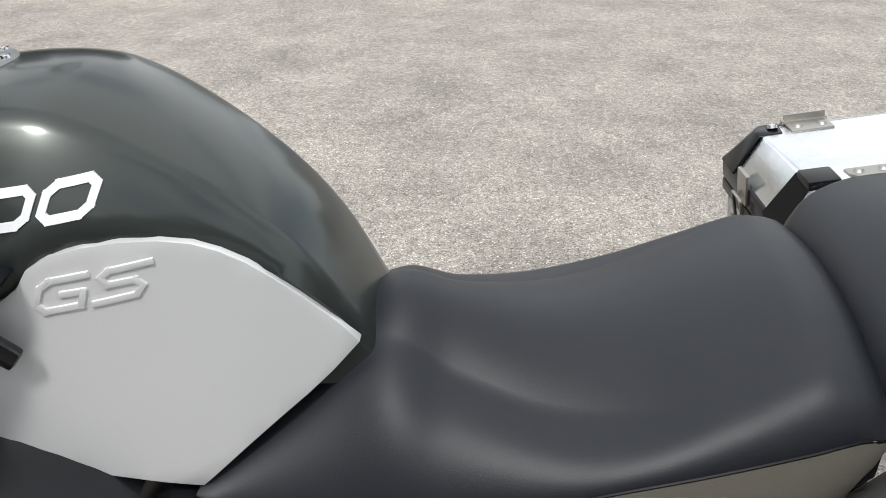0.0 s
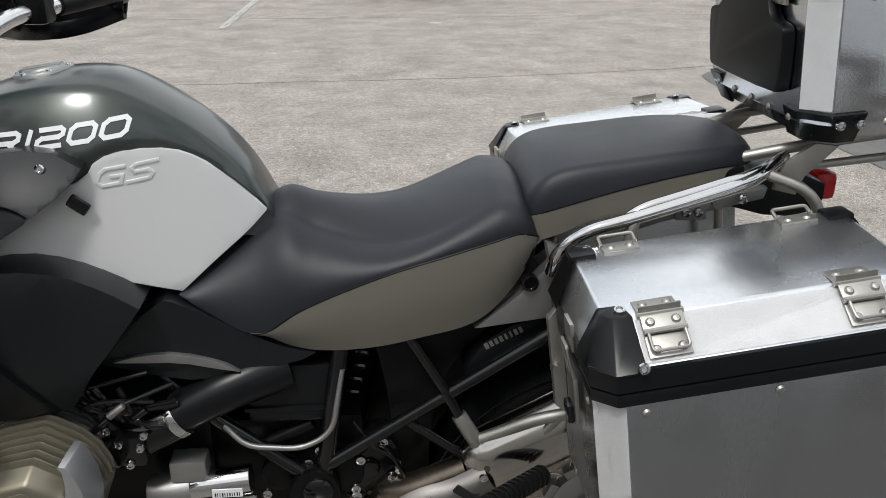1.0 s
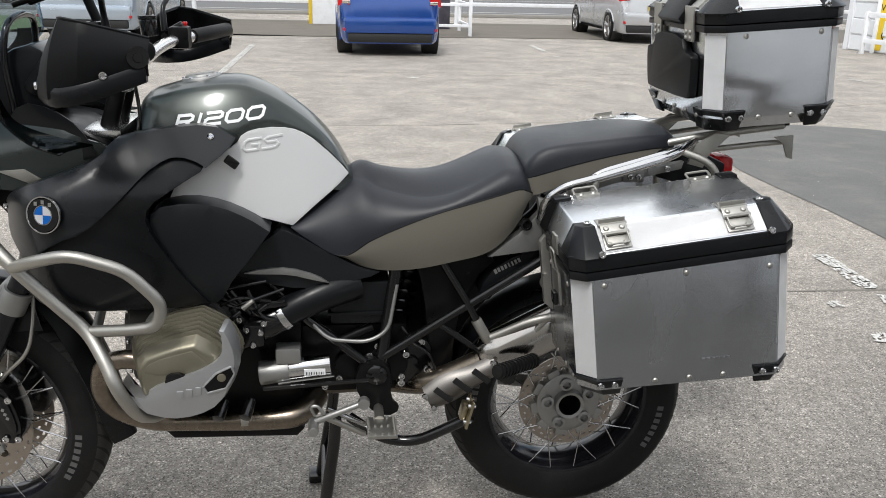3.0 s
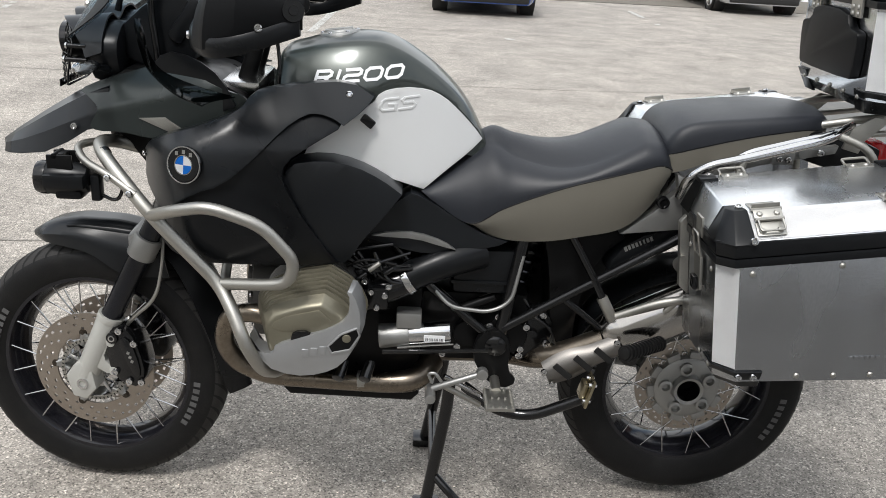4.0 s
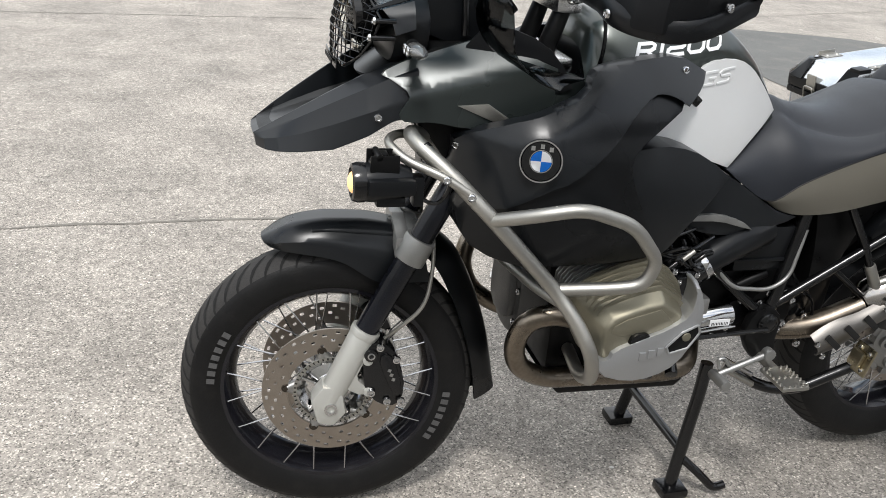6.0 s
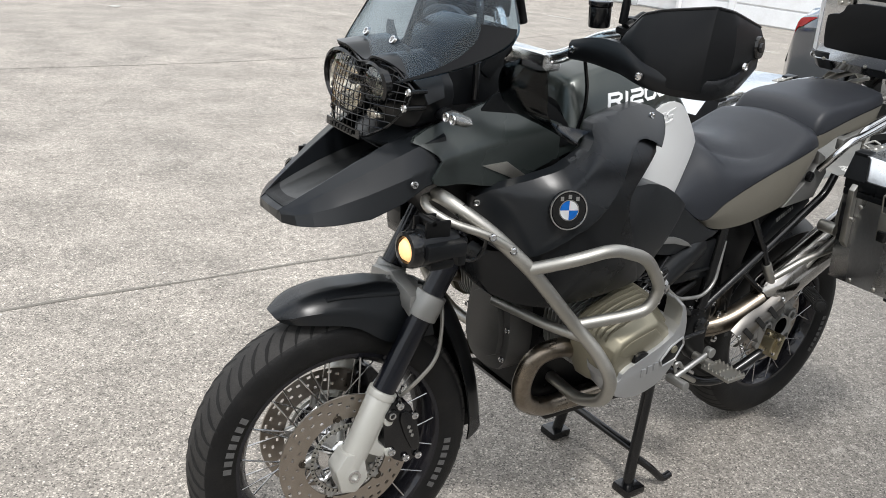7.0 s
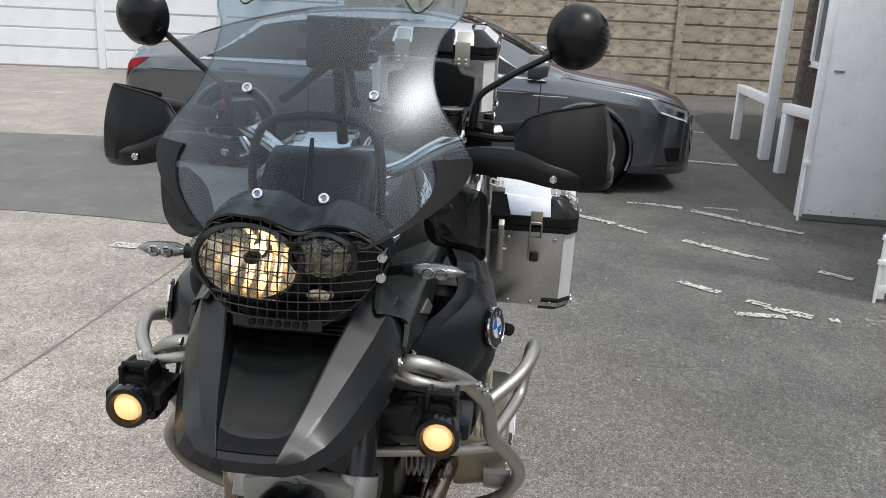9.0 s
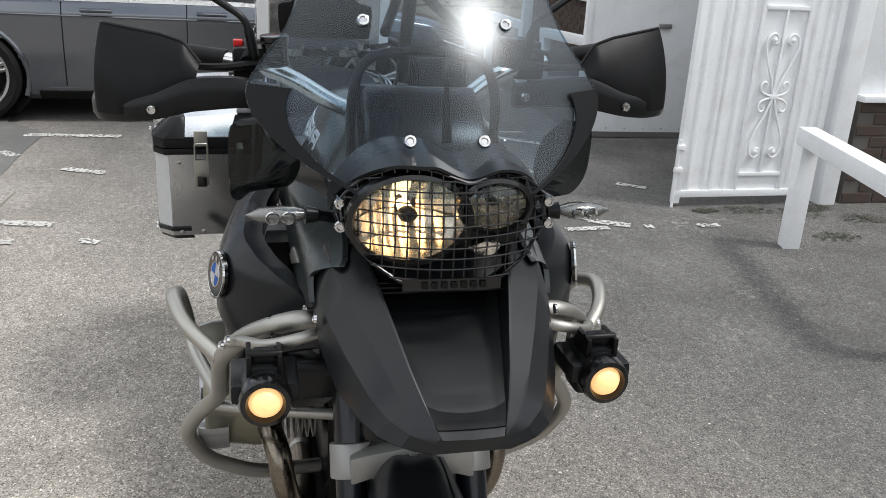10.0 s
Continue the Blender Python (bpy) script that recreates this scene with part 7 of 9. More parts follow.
for x, z in ((0.905, 0.47), (0.93, 0.54), (0.98, 0.53), (1.06, 0.47), (1.07, 0.53), (0.87, 0.45), (1.00, 0.555)):
    piece("screw", SCREW, BIKE, aim((x, -0.137, z), (0, -1, 0)) @ Matrix.Scale(1.2, 4))
part("belly_pan", join(prism([(0.47, 0.36), (0.50, 0.325), (0.80, 0.318), (0.82, 0.34), (0.80, 0.352), (0.52, 0.350)], -0.145, 0.145, 0.006)), M_DARK, BIKE, "dark engine bash plate")
for x in (0.640, 0.700):
    part("oil_pipe", cyl((x, -0.245, 0.475), (x - 0.012, -0.285, 0.452), 0.0135, None, 16, 0.002), M_BLACK, BIKE)
part("tail_light", box(1.865, 1.905, -0.05, 0.05, 0.955, 1.005, 0.012), M_RED, BIKE, "red tail light")
part("tail_unit", prism(smooth_outline([(1.70, 1.02), (1.87, 1.01), (1.87, 0.95), (1.80, 0.93), (1.66, 0.97)], 1), -0.075, 0.075, 0.008), M_SATIN, BIKE, "black tail light bracket")
# luggage rack under the top case
part("luggage_rack", join(tube([(1.70, -0.10, 1.052), (1.78, -0.115, 1.072), (1.985, -0.115, 1.098)], 0.009, 0.03, 12), tube([(1.70, 0.10, 1.052), (1.78, 0.115, 1.072), (1.985, 0.115, 1.098)], 0.009, 0.03, 12), tube([(1.735, -0.11, 1.03), (1.93, -0.125, 1.055), (2.0, -0.12, 1.06)], 0.007, 0.03, 10), tube([(1.735, 0.11, 1.03), (1.93, 0.125, 1.055), (2.0, 0.12, 1.06)], 0.007, 0.03, 10), tube([(1.985, -0.115, 1.098), (1.985, 0.115, 1.098)], 0.009, 0.03, 12)), M_STEEL, BIKE, "stainless luggage rack")
for s, _ in SIDES:
    for outline in ([(1.74, 1.01), (1.755, 1.055), (1.80, 1.085), (1.84, 1.08), (1.79, 1.03), (1.78, 1.00)], [(1.95, 1.075), (2.0, 1.08), (2.005, 1.02), (1.99, 1.025), (1.975, 1.06)]):
        part("rack_plate", mirror_y(prism(outline, -0.145, -0.138, 0.002), s), M_STEEL, BIKE)
part("rack_deck", box(1.80, 2.00, -0.12, 0.12, 1.098, 1.106, 0.003), M_SATIN, BIKE)

# centre stand
for s, _ in SIDES:
    def P(x, y, z):
        return (x, Y(s, y), z)
    part("stand_leg", join(tube([P(0.895, -0.12, 0.36), P(0.890, -0.125, 0.28), P(0.850, -0.150, 0.02)], 0.0155, 0.03, 14), box(0.815, 0.885, min(Y(s, -0.185), Y(s, -0.125)), max(Y(s, -0.185), Y(s, -0.125)), 0.0, 0.024, 0.006)), M_BLACK, BIKE, "black centre stand leg")
part("stand_crossbar", tube([(0.865, -0.135, 0.12), (0.865, 0.135, 0.12)], 0.012, 0.01, 12), M_BLACK, BIKE)
part("stand_pedal", tube([(0.866, -0.14, 0.10), (0.905, -0.17, 0.07), (0.955, -0.18, 0.02), (0.985, -0.18, 0.028)], 0.011, 0.03, 12), M_BLACK, BIKE, "centre stand foot pedal")


# ---- luggage ----
def put(bm, m):
    return moved(bm, m)


def latch_set(parent, m, n_dir, w=0.05):
    """A hinged over-centre latch: base plate, wire loop and two rivets. m: pose, x across, y up the face, z outwards."""
    la = part("latch", put(join(box(-w / 2, w / 2, -0.030, 0.002, 0.0, 0.003, 0.002), box(-w / 2, w / 2, 0.004, 0.026, 0.004, 0.007, 0.002), tube([(-w / 2, 0.004, 0.007), (w / 2, 0.004, 0.007)], 0.004, 0.01, 8), tube([(-w * 0.42, 0.0, 0.010), (-w * 0.42, -0.024, 0.012), (w * 0.42, -0.024, 0.012), (w * 0.42, 0.0, 0.010)], 0.0022, 0.006, 8)), m), M_STEEL, parent, "steel over-centre latch")
    for x in (-w * 0.3, w * 0.3):
        piece("rivet", RIVET, la, m @ Matrix.Translation((x, 0.016, 0.007)))
        piece("rivet", RIVET, la, m @ Matrix.Translation((x, -0.019, 0.003)))


def pannier(s):
    LEN, H, SEAM, LID, W = 0.466, 0.345, 0.255, 0.300, 0.255
    root = thing("pannier", (1.39, s * 0.36, 0.585), "worn silver aluminium pannier box with black corners and white reflective strips", "pannier", "luggage boxes on the motorcycle")
    base = Matrix.Translation((1.446, -0.006, 0.631) if s > 0 else (1.410, 0, 0.600)) @ Matrix.Rotation(radians(3.5 if s > 0 else 0), 4, "Z") @ Matrix.Rotation(radians(-7.6), 4, "Y")
    yo, yi = -0.500, -0.245

    def drop(x, z):
        return z - 0.034 * (x / LEN) * max(0.0, 1 - z / SEAM)

    def L(bm):
        for v in bm.verts:
            v.co.z = drop(v.co.x, v.co.z)
        return moved(mirror_y(bm, s), base)
    def sheet(poly_xy, z0, z1, bev):
        return prism(poly_xy, z0, z1, bev, "z")
    c = 0.035
    ring = [(c, yo), (LEN - c, yo), (LEN, yo + c), (LEN, yi), (0, yi), (0, yo + c)]
    body = part("box_body", L(sheet(ring, 0, SEAM, 0.003)), M_ALU, root, "scuffed sheet aluminium box")
    bandring = [(c - 0.012, yo - 0.006), (LEN - c + 0.012, yo - 0.006), (LEN + 0.006, yo + c - 0.012), (LEN + 0.006, yi), (-0.006, yi), (-0.006, yo + c - 0.012)]
    part("lid_band", L(join(sheet(bandring, SEAM - 0.006, SEAM + 0.012, 0.003), sheet(bandring, SEAM + 0.014, LID, 0.003))), M_SATIN, root, "black plastic lid band")
    i, ix = 0.052, 0.036
    bm = bmesh.new()
    lo = [bm.verts.new((x, y, LID - 0.002)) for x, y in [(c - 0.01, yo - 0.003), (LEN - c + 0.01, yo - 0.003), (LEN + 0.003, yo + c - 0.01), (LEN + 0.003, yi), (-0.003, yi), (-0.003, yo + c - 0.01)]]
    hi = [bm.verts.new((x, y, H + 0.012 * (y - yo - i) / 0.2)) for x, y in [(ix, yo + i), (LEN - ix, yo + i), (LEN - ix + 0.008, yo + i + 0.008), (LEN - ix + 0.008, yi + 0.0), (ix - 0.008, yi + 0.0), (ix - 0.008, yo + i + 0.008)]]
    bm.faces.new(lo[::-1]); bm.faces.new(hi)
    for k in range(6):
        bm.faces.new((lo[k], lo[(k + 1) % 6], hi[(k + 1) % 6], hi[k]))
    bmesh.ops.recalc_face_normals(bm, faces=bm.faces)
    soften(bm, 0.004, 2, 20)
    lid = part("lid", L(bm), M_ALUTOP, root, "bright aluminium lid with chamfered edges")
    # white tape on the lid's slope and on the upright front and rear edges
    def slope(x0, x1, t0, t1, lift):
        b = bmesh.new()
        def pt(x, t):
            y, z = yo - 0.003 + (i + 0.003) * t, LID - 0.002 + (H - LID + 0.002) * t
            return (x, y - 0.66 * lift, z + 0.75 * lift)
        b.faces.new([b.verts.new(pt(*k)) for k in ((x0, t0), (x1, t0), (x1, t1), (x0, t1))])
        bmesh.ops.solidify(b, geom=b.faces[:], thickness=0.001)
        return b
    part("reflective_tape", L(slope(0.062, LEN - 0.062, 0.08, 0.93, 0.0022)), M_REFL, lid, "white reflective tape")
    for xa, xb in ((0.0, c), (LEN, LEN - c)):
        b = bmesh.new()
        o = -0.0012 if xa == 0 else 0.0012
        b.faces.new([b.verts.new(p) for p in ((xa + o, yo + c - 0.0012, 0.03), (xb + o, yo - 0.0012, 0.03), (xb + o, yo - 0.0012, SEAM - 0.01), (xa + o, yo + c - 0.0012, SEAM - 0.01))])
        bmesh.ops.solidify(b, geom=b.faces[:], thickness=0.001)
        part("reflective_tape", L(b), M_REFL, body)
    # corner caps: lid, foot
    for x0, sg in ((0.0, 1), (LEN, -1)):
        pts_lo = [(x0 - sg * 0.009, yo + c - 0.010), (x0 + sg * (c - 0.014), yo - 0.009), (x0 + sg * 0.062, yo - 0.009)]
        pts_hi = [(x0 + sg * (ix - 0.014), yo + i + 0.012), (x0 + sg * (ix - 0.002), yo + i - 0.006), (x0 + sg * 0.060, yo + i - 0.006)]
        b = bmesh.new()
        bot = [b.verts.new((x, y, LID - 0.004)) for x, y in pts_lo]
        top = [b.verts.new((x, y, H + 0.003)) for x, y in pts_hi]
        tail = [b.verts.new((x0 - sg * 0.009, yo + 0.078, LID - 0.004)), b.verts.new((x0 + sg * (ix - 0.013), yo + i + 0.030, H + 0.003))]
        ins = [b.verts.new((x0 + sg * (ix + 0.020), yo + i + 0.028, H + 0.003))]
        for k in range(2):
            b.faces.new((bot[k], bot[k + 1], top[k + 1], top[k]))
        b.faces.new((tail[0], bot[0], top[0], tail[1]))
        b.faces.new((tail[1], top[0], top[1], top[2], ins[0]))
        bmesh.ops.recalc_face_normals(b, faces=b.faces)
        bmesh.ops.solidify(b, geom=b.faces[:], thickness=0.004)
        cap_ = part("corner_cap", L(soften(b, 0.0015, 1, 30)), M_SATIN, lid, "black plastic corner cap")
        for px, py, pz, nn in ((x0 + sg * 0.056, yo - 0.010, LID + 0.004, (0, -1, 0.2)), (x0 + sg * 0.048, yo + i + 0.010, H + 0.004, (0, -0.3, 1))):
            mm = base @ aim((px, Y(s, py), pz), (nn[0], Y(s, nn[1]), nn[2]))
            piece("screw", SCREW, cap_, mm)
        outer = [(x0 + sg * 0.090, yo - 0.005), (x0 + sg * (c - 0.003), yo - 0.005), (x0 - sg * 0.005, yo + c - 0.003), (x0 - sg * 0.005, yo + 0.085)]
        inner = [(x0 + sg * 0.002, yo + 0.085), (x0 + sg * 0.002, yo + c + 0.002), (x0 + sg * (c + 0.002), yo + 0.002), (x0 + sg * 0.090, yo + 0.002)]
        b2 = prism(outer + inner, -0.014, 0.024, 0.0, "z")
        for v in b2.verts:
            if v.co.z < 0:
                v.co.x += sg * (0.016 if abs(v.co.x - x0) < c + 0.01 else -0.006)
                v.co.y += 0.010
            elif abs(v.co.x - x0) < 0.010:
                v.co.z += 0.003
        soften(b2, 0.0015, 1, 30)
        ft_ = part("foot_cap", L(b2), M_SATIN, body, "black plastic foot corner")
        for px in (0.04, 0.07):
            piece("screw", SCREW, ft_, base @ aim((x0 + sg * px, Y(s, yo - 0.006), drop(x0 + sg * px, 0.013)), (0, Y(s, -1), 0)))
        # inner corner cap: a strip down the lid's end slope and a pad on top
        b = bmesh.new()
        q = [b.verts.new(p) for p in ((x0 - sg * 0.009, yi - 0.058, LID - 0.004), (x0 - sg * 0.009, yi + 0.004, LID - 0.004), (x0 + sg * (ix - 0.012), yi + 0.004, H + 0.010), (x0 + sg * (ix - 0.012), yi - 0.040, H + 0.010))]
        b.faces.new(q)
        bmesh.ops.solidify(b, geom=b.faces[:], thickness=0.005)
        bmesh.ops.recalc_face_normals(b, faces=b.faces)
        part("corner_cap", L(b), M_SATIN, lid, "black plastic corner cap")
        part("corner_cap", L(box(min(x0 + sg * 0.022, x0 + sg * 0.060), max(x0 + sg * 0.022, x0 + sg * 0.060), yi - 0.034, yi + 0.004, H + 0.004, H + 0.016, 0.003)), M_SATIN, lid)
        # latches on the slope
    for x in (0.095, LEN - 0.115):
        t = 0.55
        p = Vector((x, Y(s, yo - 0.003 + (i + 0.003) * t), LID - 0.002 + (H - LID + 0.002) * t))
        out = Vector((0, Y(s, -0.64), 0.77))
        up = Vector((0, Y(s, 0.77), 0.64))
        side = up.cross(out)
        mm = base @ Matrix.Translation(p + out * 0.004) @ Matrix((side, up, out)).transposed().to_4x4()
        latch_set(lid, mm, None, 0.055)
        tp_ = part("latch_plate", L(join(box(x - 0.0275, x + 0.0275, yo + i - 0.004, yo + i + 0.030, H + 0.0012, H + 0.0042, 0.0012), tube([(x - 0.030, yo + i - 0.006, H + 0.002), (x + 0.030, yo + i - 0.006, H + 0.002)], 0.0042, 0.01, 8), box(x - 0.0275, x + 0.0275, yo + i - 0.007, yo + i - 0.004, H + 0.004, H + 0.014, 0.001))), M_STEEL, lid, "steel latch plate")
        for dx in (-0.016, 0.016):
            piece("rivet", RIVET, tp_, base @ Matrix.Translation((x + dx, Y(s, yo + i + 0.016), H + 0.0042)))
    for x in (0.10, LEN - 0.10):
        hi_ = part("lid_hinge", L(join(box(x - 0.027, x + 0.027, yi - 0.026, yi + 0.002, H + 0.010, H + 0.0135, 0.001), tube([(x - 0.026, yi - 0.004, H + 0.014), (x - 0.026, yi + 0.014, H + 0.020), (x + 0.026, yi + 0.014, H + 0.020), (x + 0.026, yi - 0.004, H + 0.014)], 0.0030, 0.006, 8))), M_STEEL, lid, "steel lid loop")
        for dx in (-0.014, 0.014):
            piece("rivet", RIVET, hi_, base @ Matrix.Translation((x + dx, Y(s, yi - 0.015), H + 0.0135)))
    # front catch
    ct = part("front_catch", L(join(box(-0.012, -0.005, -0.400, -0.360, 0.16, 0.235, 0.003), box(-0.016, -0.010, -0.392, -0.368, 0.155, 0.185, 0.003), tube([(-0.010, -0.397, 0.235), (-0.016, -0.397, 0.285), (-0.016, -0.363, 0.285), (-0.010, -0.363, 0.235)], 0.0026, 0.008, 8), box(-0.010, -0.004, -0.398, -0.362, 0.275, 0.318, 0.002))), M_STEEL, root, "steel toggle catch")
    part("catch_lock", L(box(-0.022, -0.011, -0.393, -0.367, 0.158, 0.188, 0.004)), M_BLACK, ct)
    part("hook_plate", L(join(prism([(-0.020, 0.12), (-0.020, 0.27), (0.0, 0.29), (0.0, 0.10)], -0.285, -0.268, 0.002), cyl((-0.014, -0.268, 0.19), (-0.014, -0.295, 0.19), 0.006, None, 10))), M_STEEL, root)
    for x, z in ((0.06, SEAM - 0.022), (LEN - 0.055, SEAM - 0.028), (LEN * 0.5, SEAM - 0.018), (0.16, 0.012), (0.235, 0.012), (0.31, 0.012)):
        piece("rivet", RIVET, body, base @ aim((x, Y(s, yo - 0.0008), drop(x, z)), (0, Y(s, -1), 0)))
    for y, z in ((-0.44, 0.012), (-0.38, 0.012), (-0.31, 0.012), (-0.44, SEAM - 0.03), (-0.30, SEAM - 0.03)):
        piece("rivet", RIVET, body, base @ aim((-0.0008, Y(s, y), z), (-1, 0, 0)))
    for k in range(6):
        part("emboss_bar", L(box(0.262 + 0.011 * k, 0.270 + 0.011 * k, yo - 0.0015, yo + 0.002, 0.044, 0.052, 0.0006)), M_ALU, body)
    return root


pannier(-1)
pannier(1)

# top case: x runs to the tail, tilted up slightly like the rack
TC = thing("top_case", (1.90, 0, 1.11), "silver aluminium top box with black backrest pads, corners and white strips", "top case", "luggage boxes on the motorcycle")
tbase = Matrix.Translation((1.752, 0, 1.112)) @ Matrix.Rotation(radians(-4.5), 4, "Y")
TL, TH, TS, TB, TW, tcx = 0.318, 0.293, 0.212, 0.252, 0.205, 0.034


def T(bm):
    return moved(bm, tbase)


def octagon(o, c=tcx):
    return [(c - o, -TW - o), (TL - c + o, -TW - o), (TL + o, -TW + c - o), (TL + o, TW - c + o), (TL - c + o, TW + o), (c - o, TW + o), (-o, TW - c + o), (-o, -TW + c - o)]


def tapered_floor():
    """The lower rim of the box folds in all round."""
    b = prism(octagon(-0.0005), -0.012, 0.016, 0.0, "z")
    for v in b.verts:
        if v.co.z < 0:
            v.co.x += 0.016 if v.co.x < TL / 2 else -0.016
            v.co.y += 0.016 if v.co.y < 0 else -0.016
    return b


tbody = part("box_body", T(join(prism(octagon(0), 0.012, TS, 0.003, "z"), tapered_floor())), M_CASE, TC, "sheet aluminium box")
part("lid_band", T(join(prism(octagon(0.006), TS - 0.006, TS + 0.010, 0.003, "z"), prism(octagon(0.006), TS + 0.012, TB, 0.003, "z"))), M_SATIN, TC, "black plastic lid band")
bm = bmesh.new()
ii = 0.050
lo = [bm.verts.new((x, y, TB - 0.002)) for x, y in octagon(0.003)]
hi = [bm.verts.new((x, y, TH)) for x, y in octagon(-ii, tcx)]
bm.faces.new(lo[::-1]); bm.faces.new(hi)
for k in range(8):
    bm.faces.new((lo[k], lo[(k + 1) % 8], hi[(k + 1) % 8], hi[k]))
bmesh.ops.recalc_face_normals(bm, faces=bm.faces)
soften(bm, 0.004, 2, 20)
tlid = part("lid", T(bm), M_ALUTOP, TC, "bright chamfered aluminium lid")
for s in (-1, 1):
    b = bmesh.new()
    def tp(x, t):
        return (x, s * (TW + 0.003 - (ii + 0.003) * t + 0.0017), TB - 0.002 + (TH - TB + 0.002) * t + 0.0014)
    b.faces.new([b.verts.new(tp(*k)) for k in ((0.062, 0.1), (TL - 0.062, 0.1), (TL - 0.062, 0.92), (0.062, 0.92))])
    bmesh.ops.solidify(b, geom=b.faces[:], thickness=0.001)
    part("reflective_tape", T(b), M_REFL, tlid, "white reflective tape")
    for x0, sg in ((0.0, 1), (TL, -1)):
        b = bmesh.new()
        o = -sg * 0.0012
        b.faces.new([b.verts.new(p) for p in ((x0 + o, s * (TW - tcx + 0.0012), 0.035), (x0 + sg * tcx + o, s * (TW + 0.0012), 0.035), (x0 + sg * tcx + o, s * (TW + 0.0012), TS - 0.012), (x0 + o, s * (TW - tcx + 0.0012), TS - 0.012))])
        bmesh.ops.solidify(b, geom=b.faces[:], thickness=0.001)
        part("reflective_tape", T(b), M_REFL, tbody)
        # lid corner: a folded black cap over the chamfered corner
        b = bmesh.new()
        z0, z1 = TB - 0.004, TH + 0.003
        low = [(x0 - sg * 0.009, s * (TW - tcx - 0.035)), (x0 - sg * 0.009, s * (TW - tcx + 0.011)), (x0 + sg * (tcx - 0.013), s * (TW + 0.009)), (x0 + sg * 0.062, s * (TW + 0.009))]
        up_ = [(x0 + sg * (ii - 0.004), s * (TW - tcx - 0.040)), (x0 + sg * (ii - 0.004), s * (TW - tcx - ii + 0.018)), (x0 + sg * (ii + tcx - 0.018), s * (TW - ii + 0.004)), (x0 + sg * 0.072, s * (TW - ii + 0.004))]
        bl, tl = [b.verts.new((x, y, z0)) for x, y in low], [b.verts.new((x, y, z1)) for x, y in up_]
        for k in range(3):
            b.faces.new((bl[k], bl[k + 1], tl[k + 1], tl[k]))
        inn = b.verts.new((x0 + sg * (ii + 0.035), s * (TW - ii - 0.035), z1))
        b.faces.new((tl[0], tl[1], tl[2], tl[3], inn))
        bmesh.ops.recalc_face_normals(b, faces=b.faces)
        bmesh.ops.solidify(b, geom=b.faces[:], thickness=0.004)
        cap_ = part("corner_cap", T(soften(b, 0.0015, 1, 30)), M_SATIN, tlid, "black plastic corner cap")
        piece("screw", SCREW, cap_, tbase @ aim((x0 + sg * 0.055, s * (TW + 0.009), TB + 0.004), (0, s, 0.2)))
        piece("screw", SCREW, cap_, tbase @ aim((x0 + sg * 0.075, s * (TW - ii - 0.006), TH + 0.004), (0, 0, 1)))
        outer = [(x0 + sg * 0.088, s * (TW + 0.006)), (x0 + sg * (tcx - 0.003), s * (TW + 0.006)), (x0 - sg * 0.006, s * (TW - tcx + 0.003)), (x0 - sg * 0.006, s * (TW - 0.078))]
        inner = [(x0 + sg * 0.002, s * (TW - 0.078)), (x0 + sg * 0.002, s * (TW - tcx - 0.002)), (x0 + sg * (tcx + 0.002), s * (TW - 0.002)), (x0 + sg * 0.088, s * (TW - 0.002))]
        b2 = prism(outer + inner, -0.018, 0.030, 0.0, "z")
        for v in b2.verts:
            if v.co.z < 0:
                v.co.x += sg * (0.018 if abs(v.co.x - x0) < tcx + 0.01 else -0.010)
                v.co.y -= s * 0.016
            elif abs(v.co.x - x0) < 0.010:
                v.co.z += 0.003
        soften(b2, 0.0015, 1, 30)
        ft_ = part("foot_cap", T(b2), M_SATIN, tbody, "black plastic foot corner")
        for px in (0.045, 0.075):
            piece("screw", SCREW, ft_, tbase @ aim((x0 + sg * px, s * (TW + 0.006), 0.014), (0, s, 0)))
    for x, z in ((0.08, TS - 0.016), (TL - 0.06, TS - 0.016), (0.12, 0.012), (0.20, 0.012)):
        piece("rivet", RIVET, tbody, tbase @ aim((x, s * (TW + 0.0006), z), (0, s, 0)))
    la = part("hinge_plate", T(join(box(-0.012, -0.006, min(s * 0.075, s * 0.125), max(s * 0.075, s * 0.125), TS - 0.03, TB + 0.01, 0.002), moved(box(-0.004, 0.004, min(s * 0.078, s * 0.122), max(s * 0.078, s * 0.122), -0.024, 0.024, 0.002), Matrix.Translation((0.020, 0, TB + 0.020)) @ Matrix.Rotation(radians(48), 4, "Y")))), M_STEEL, TC, "steel front hinge")
    for dz in (-0.022, -0.008):
        for dy in (0.088, 0.112):
            piece("rivet", RIVET, la, tbase @ aim((-0.0125, s * dy, TS + dz), (-1, 0, 0)))
PAD = smooth_outline([(-0.126, 0.050), (-0.140, 0.060), (-0.146, 0.146), (-0.134, 0.156), (-0.098, 0.160), (-0.082, 0.196), (0.082, 0.196), (0.098, 0.160), (0.134, 0.156), (0.146, 0.146), (0.140, 0.060), (0.126, 0.050)], 1)
part("backrest_pad", T(prism(PAD, -0.022, -0.001, 0.008, "x")), M_GRAIN, TC, "black moulded backrest pad")
part("backrest_top", T(join(moved(box(-0.014, 0.014, -0.070, 0.070, -0.044, 0.044, 0.008), Matrix.Translation((0.010, 0, TB + 0.006)) @ Matrix.Rotation(radians(36), 4, "Y")))), M_GRAIN, TC, "black padded lid rest")
for y in (-0.14, -0.07, 0.0, 0.07, 0.14):
    piece("rivet", RIVET, tbody, tbase @ aim((-0.0006, y, 0.016), (-1, 0, 0)))
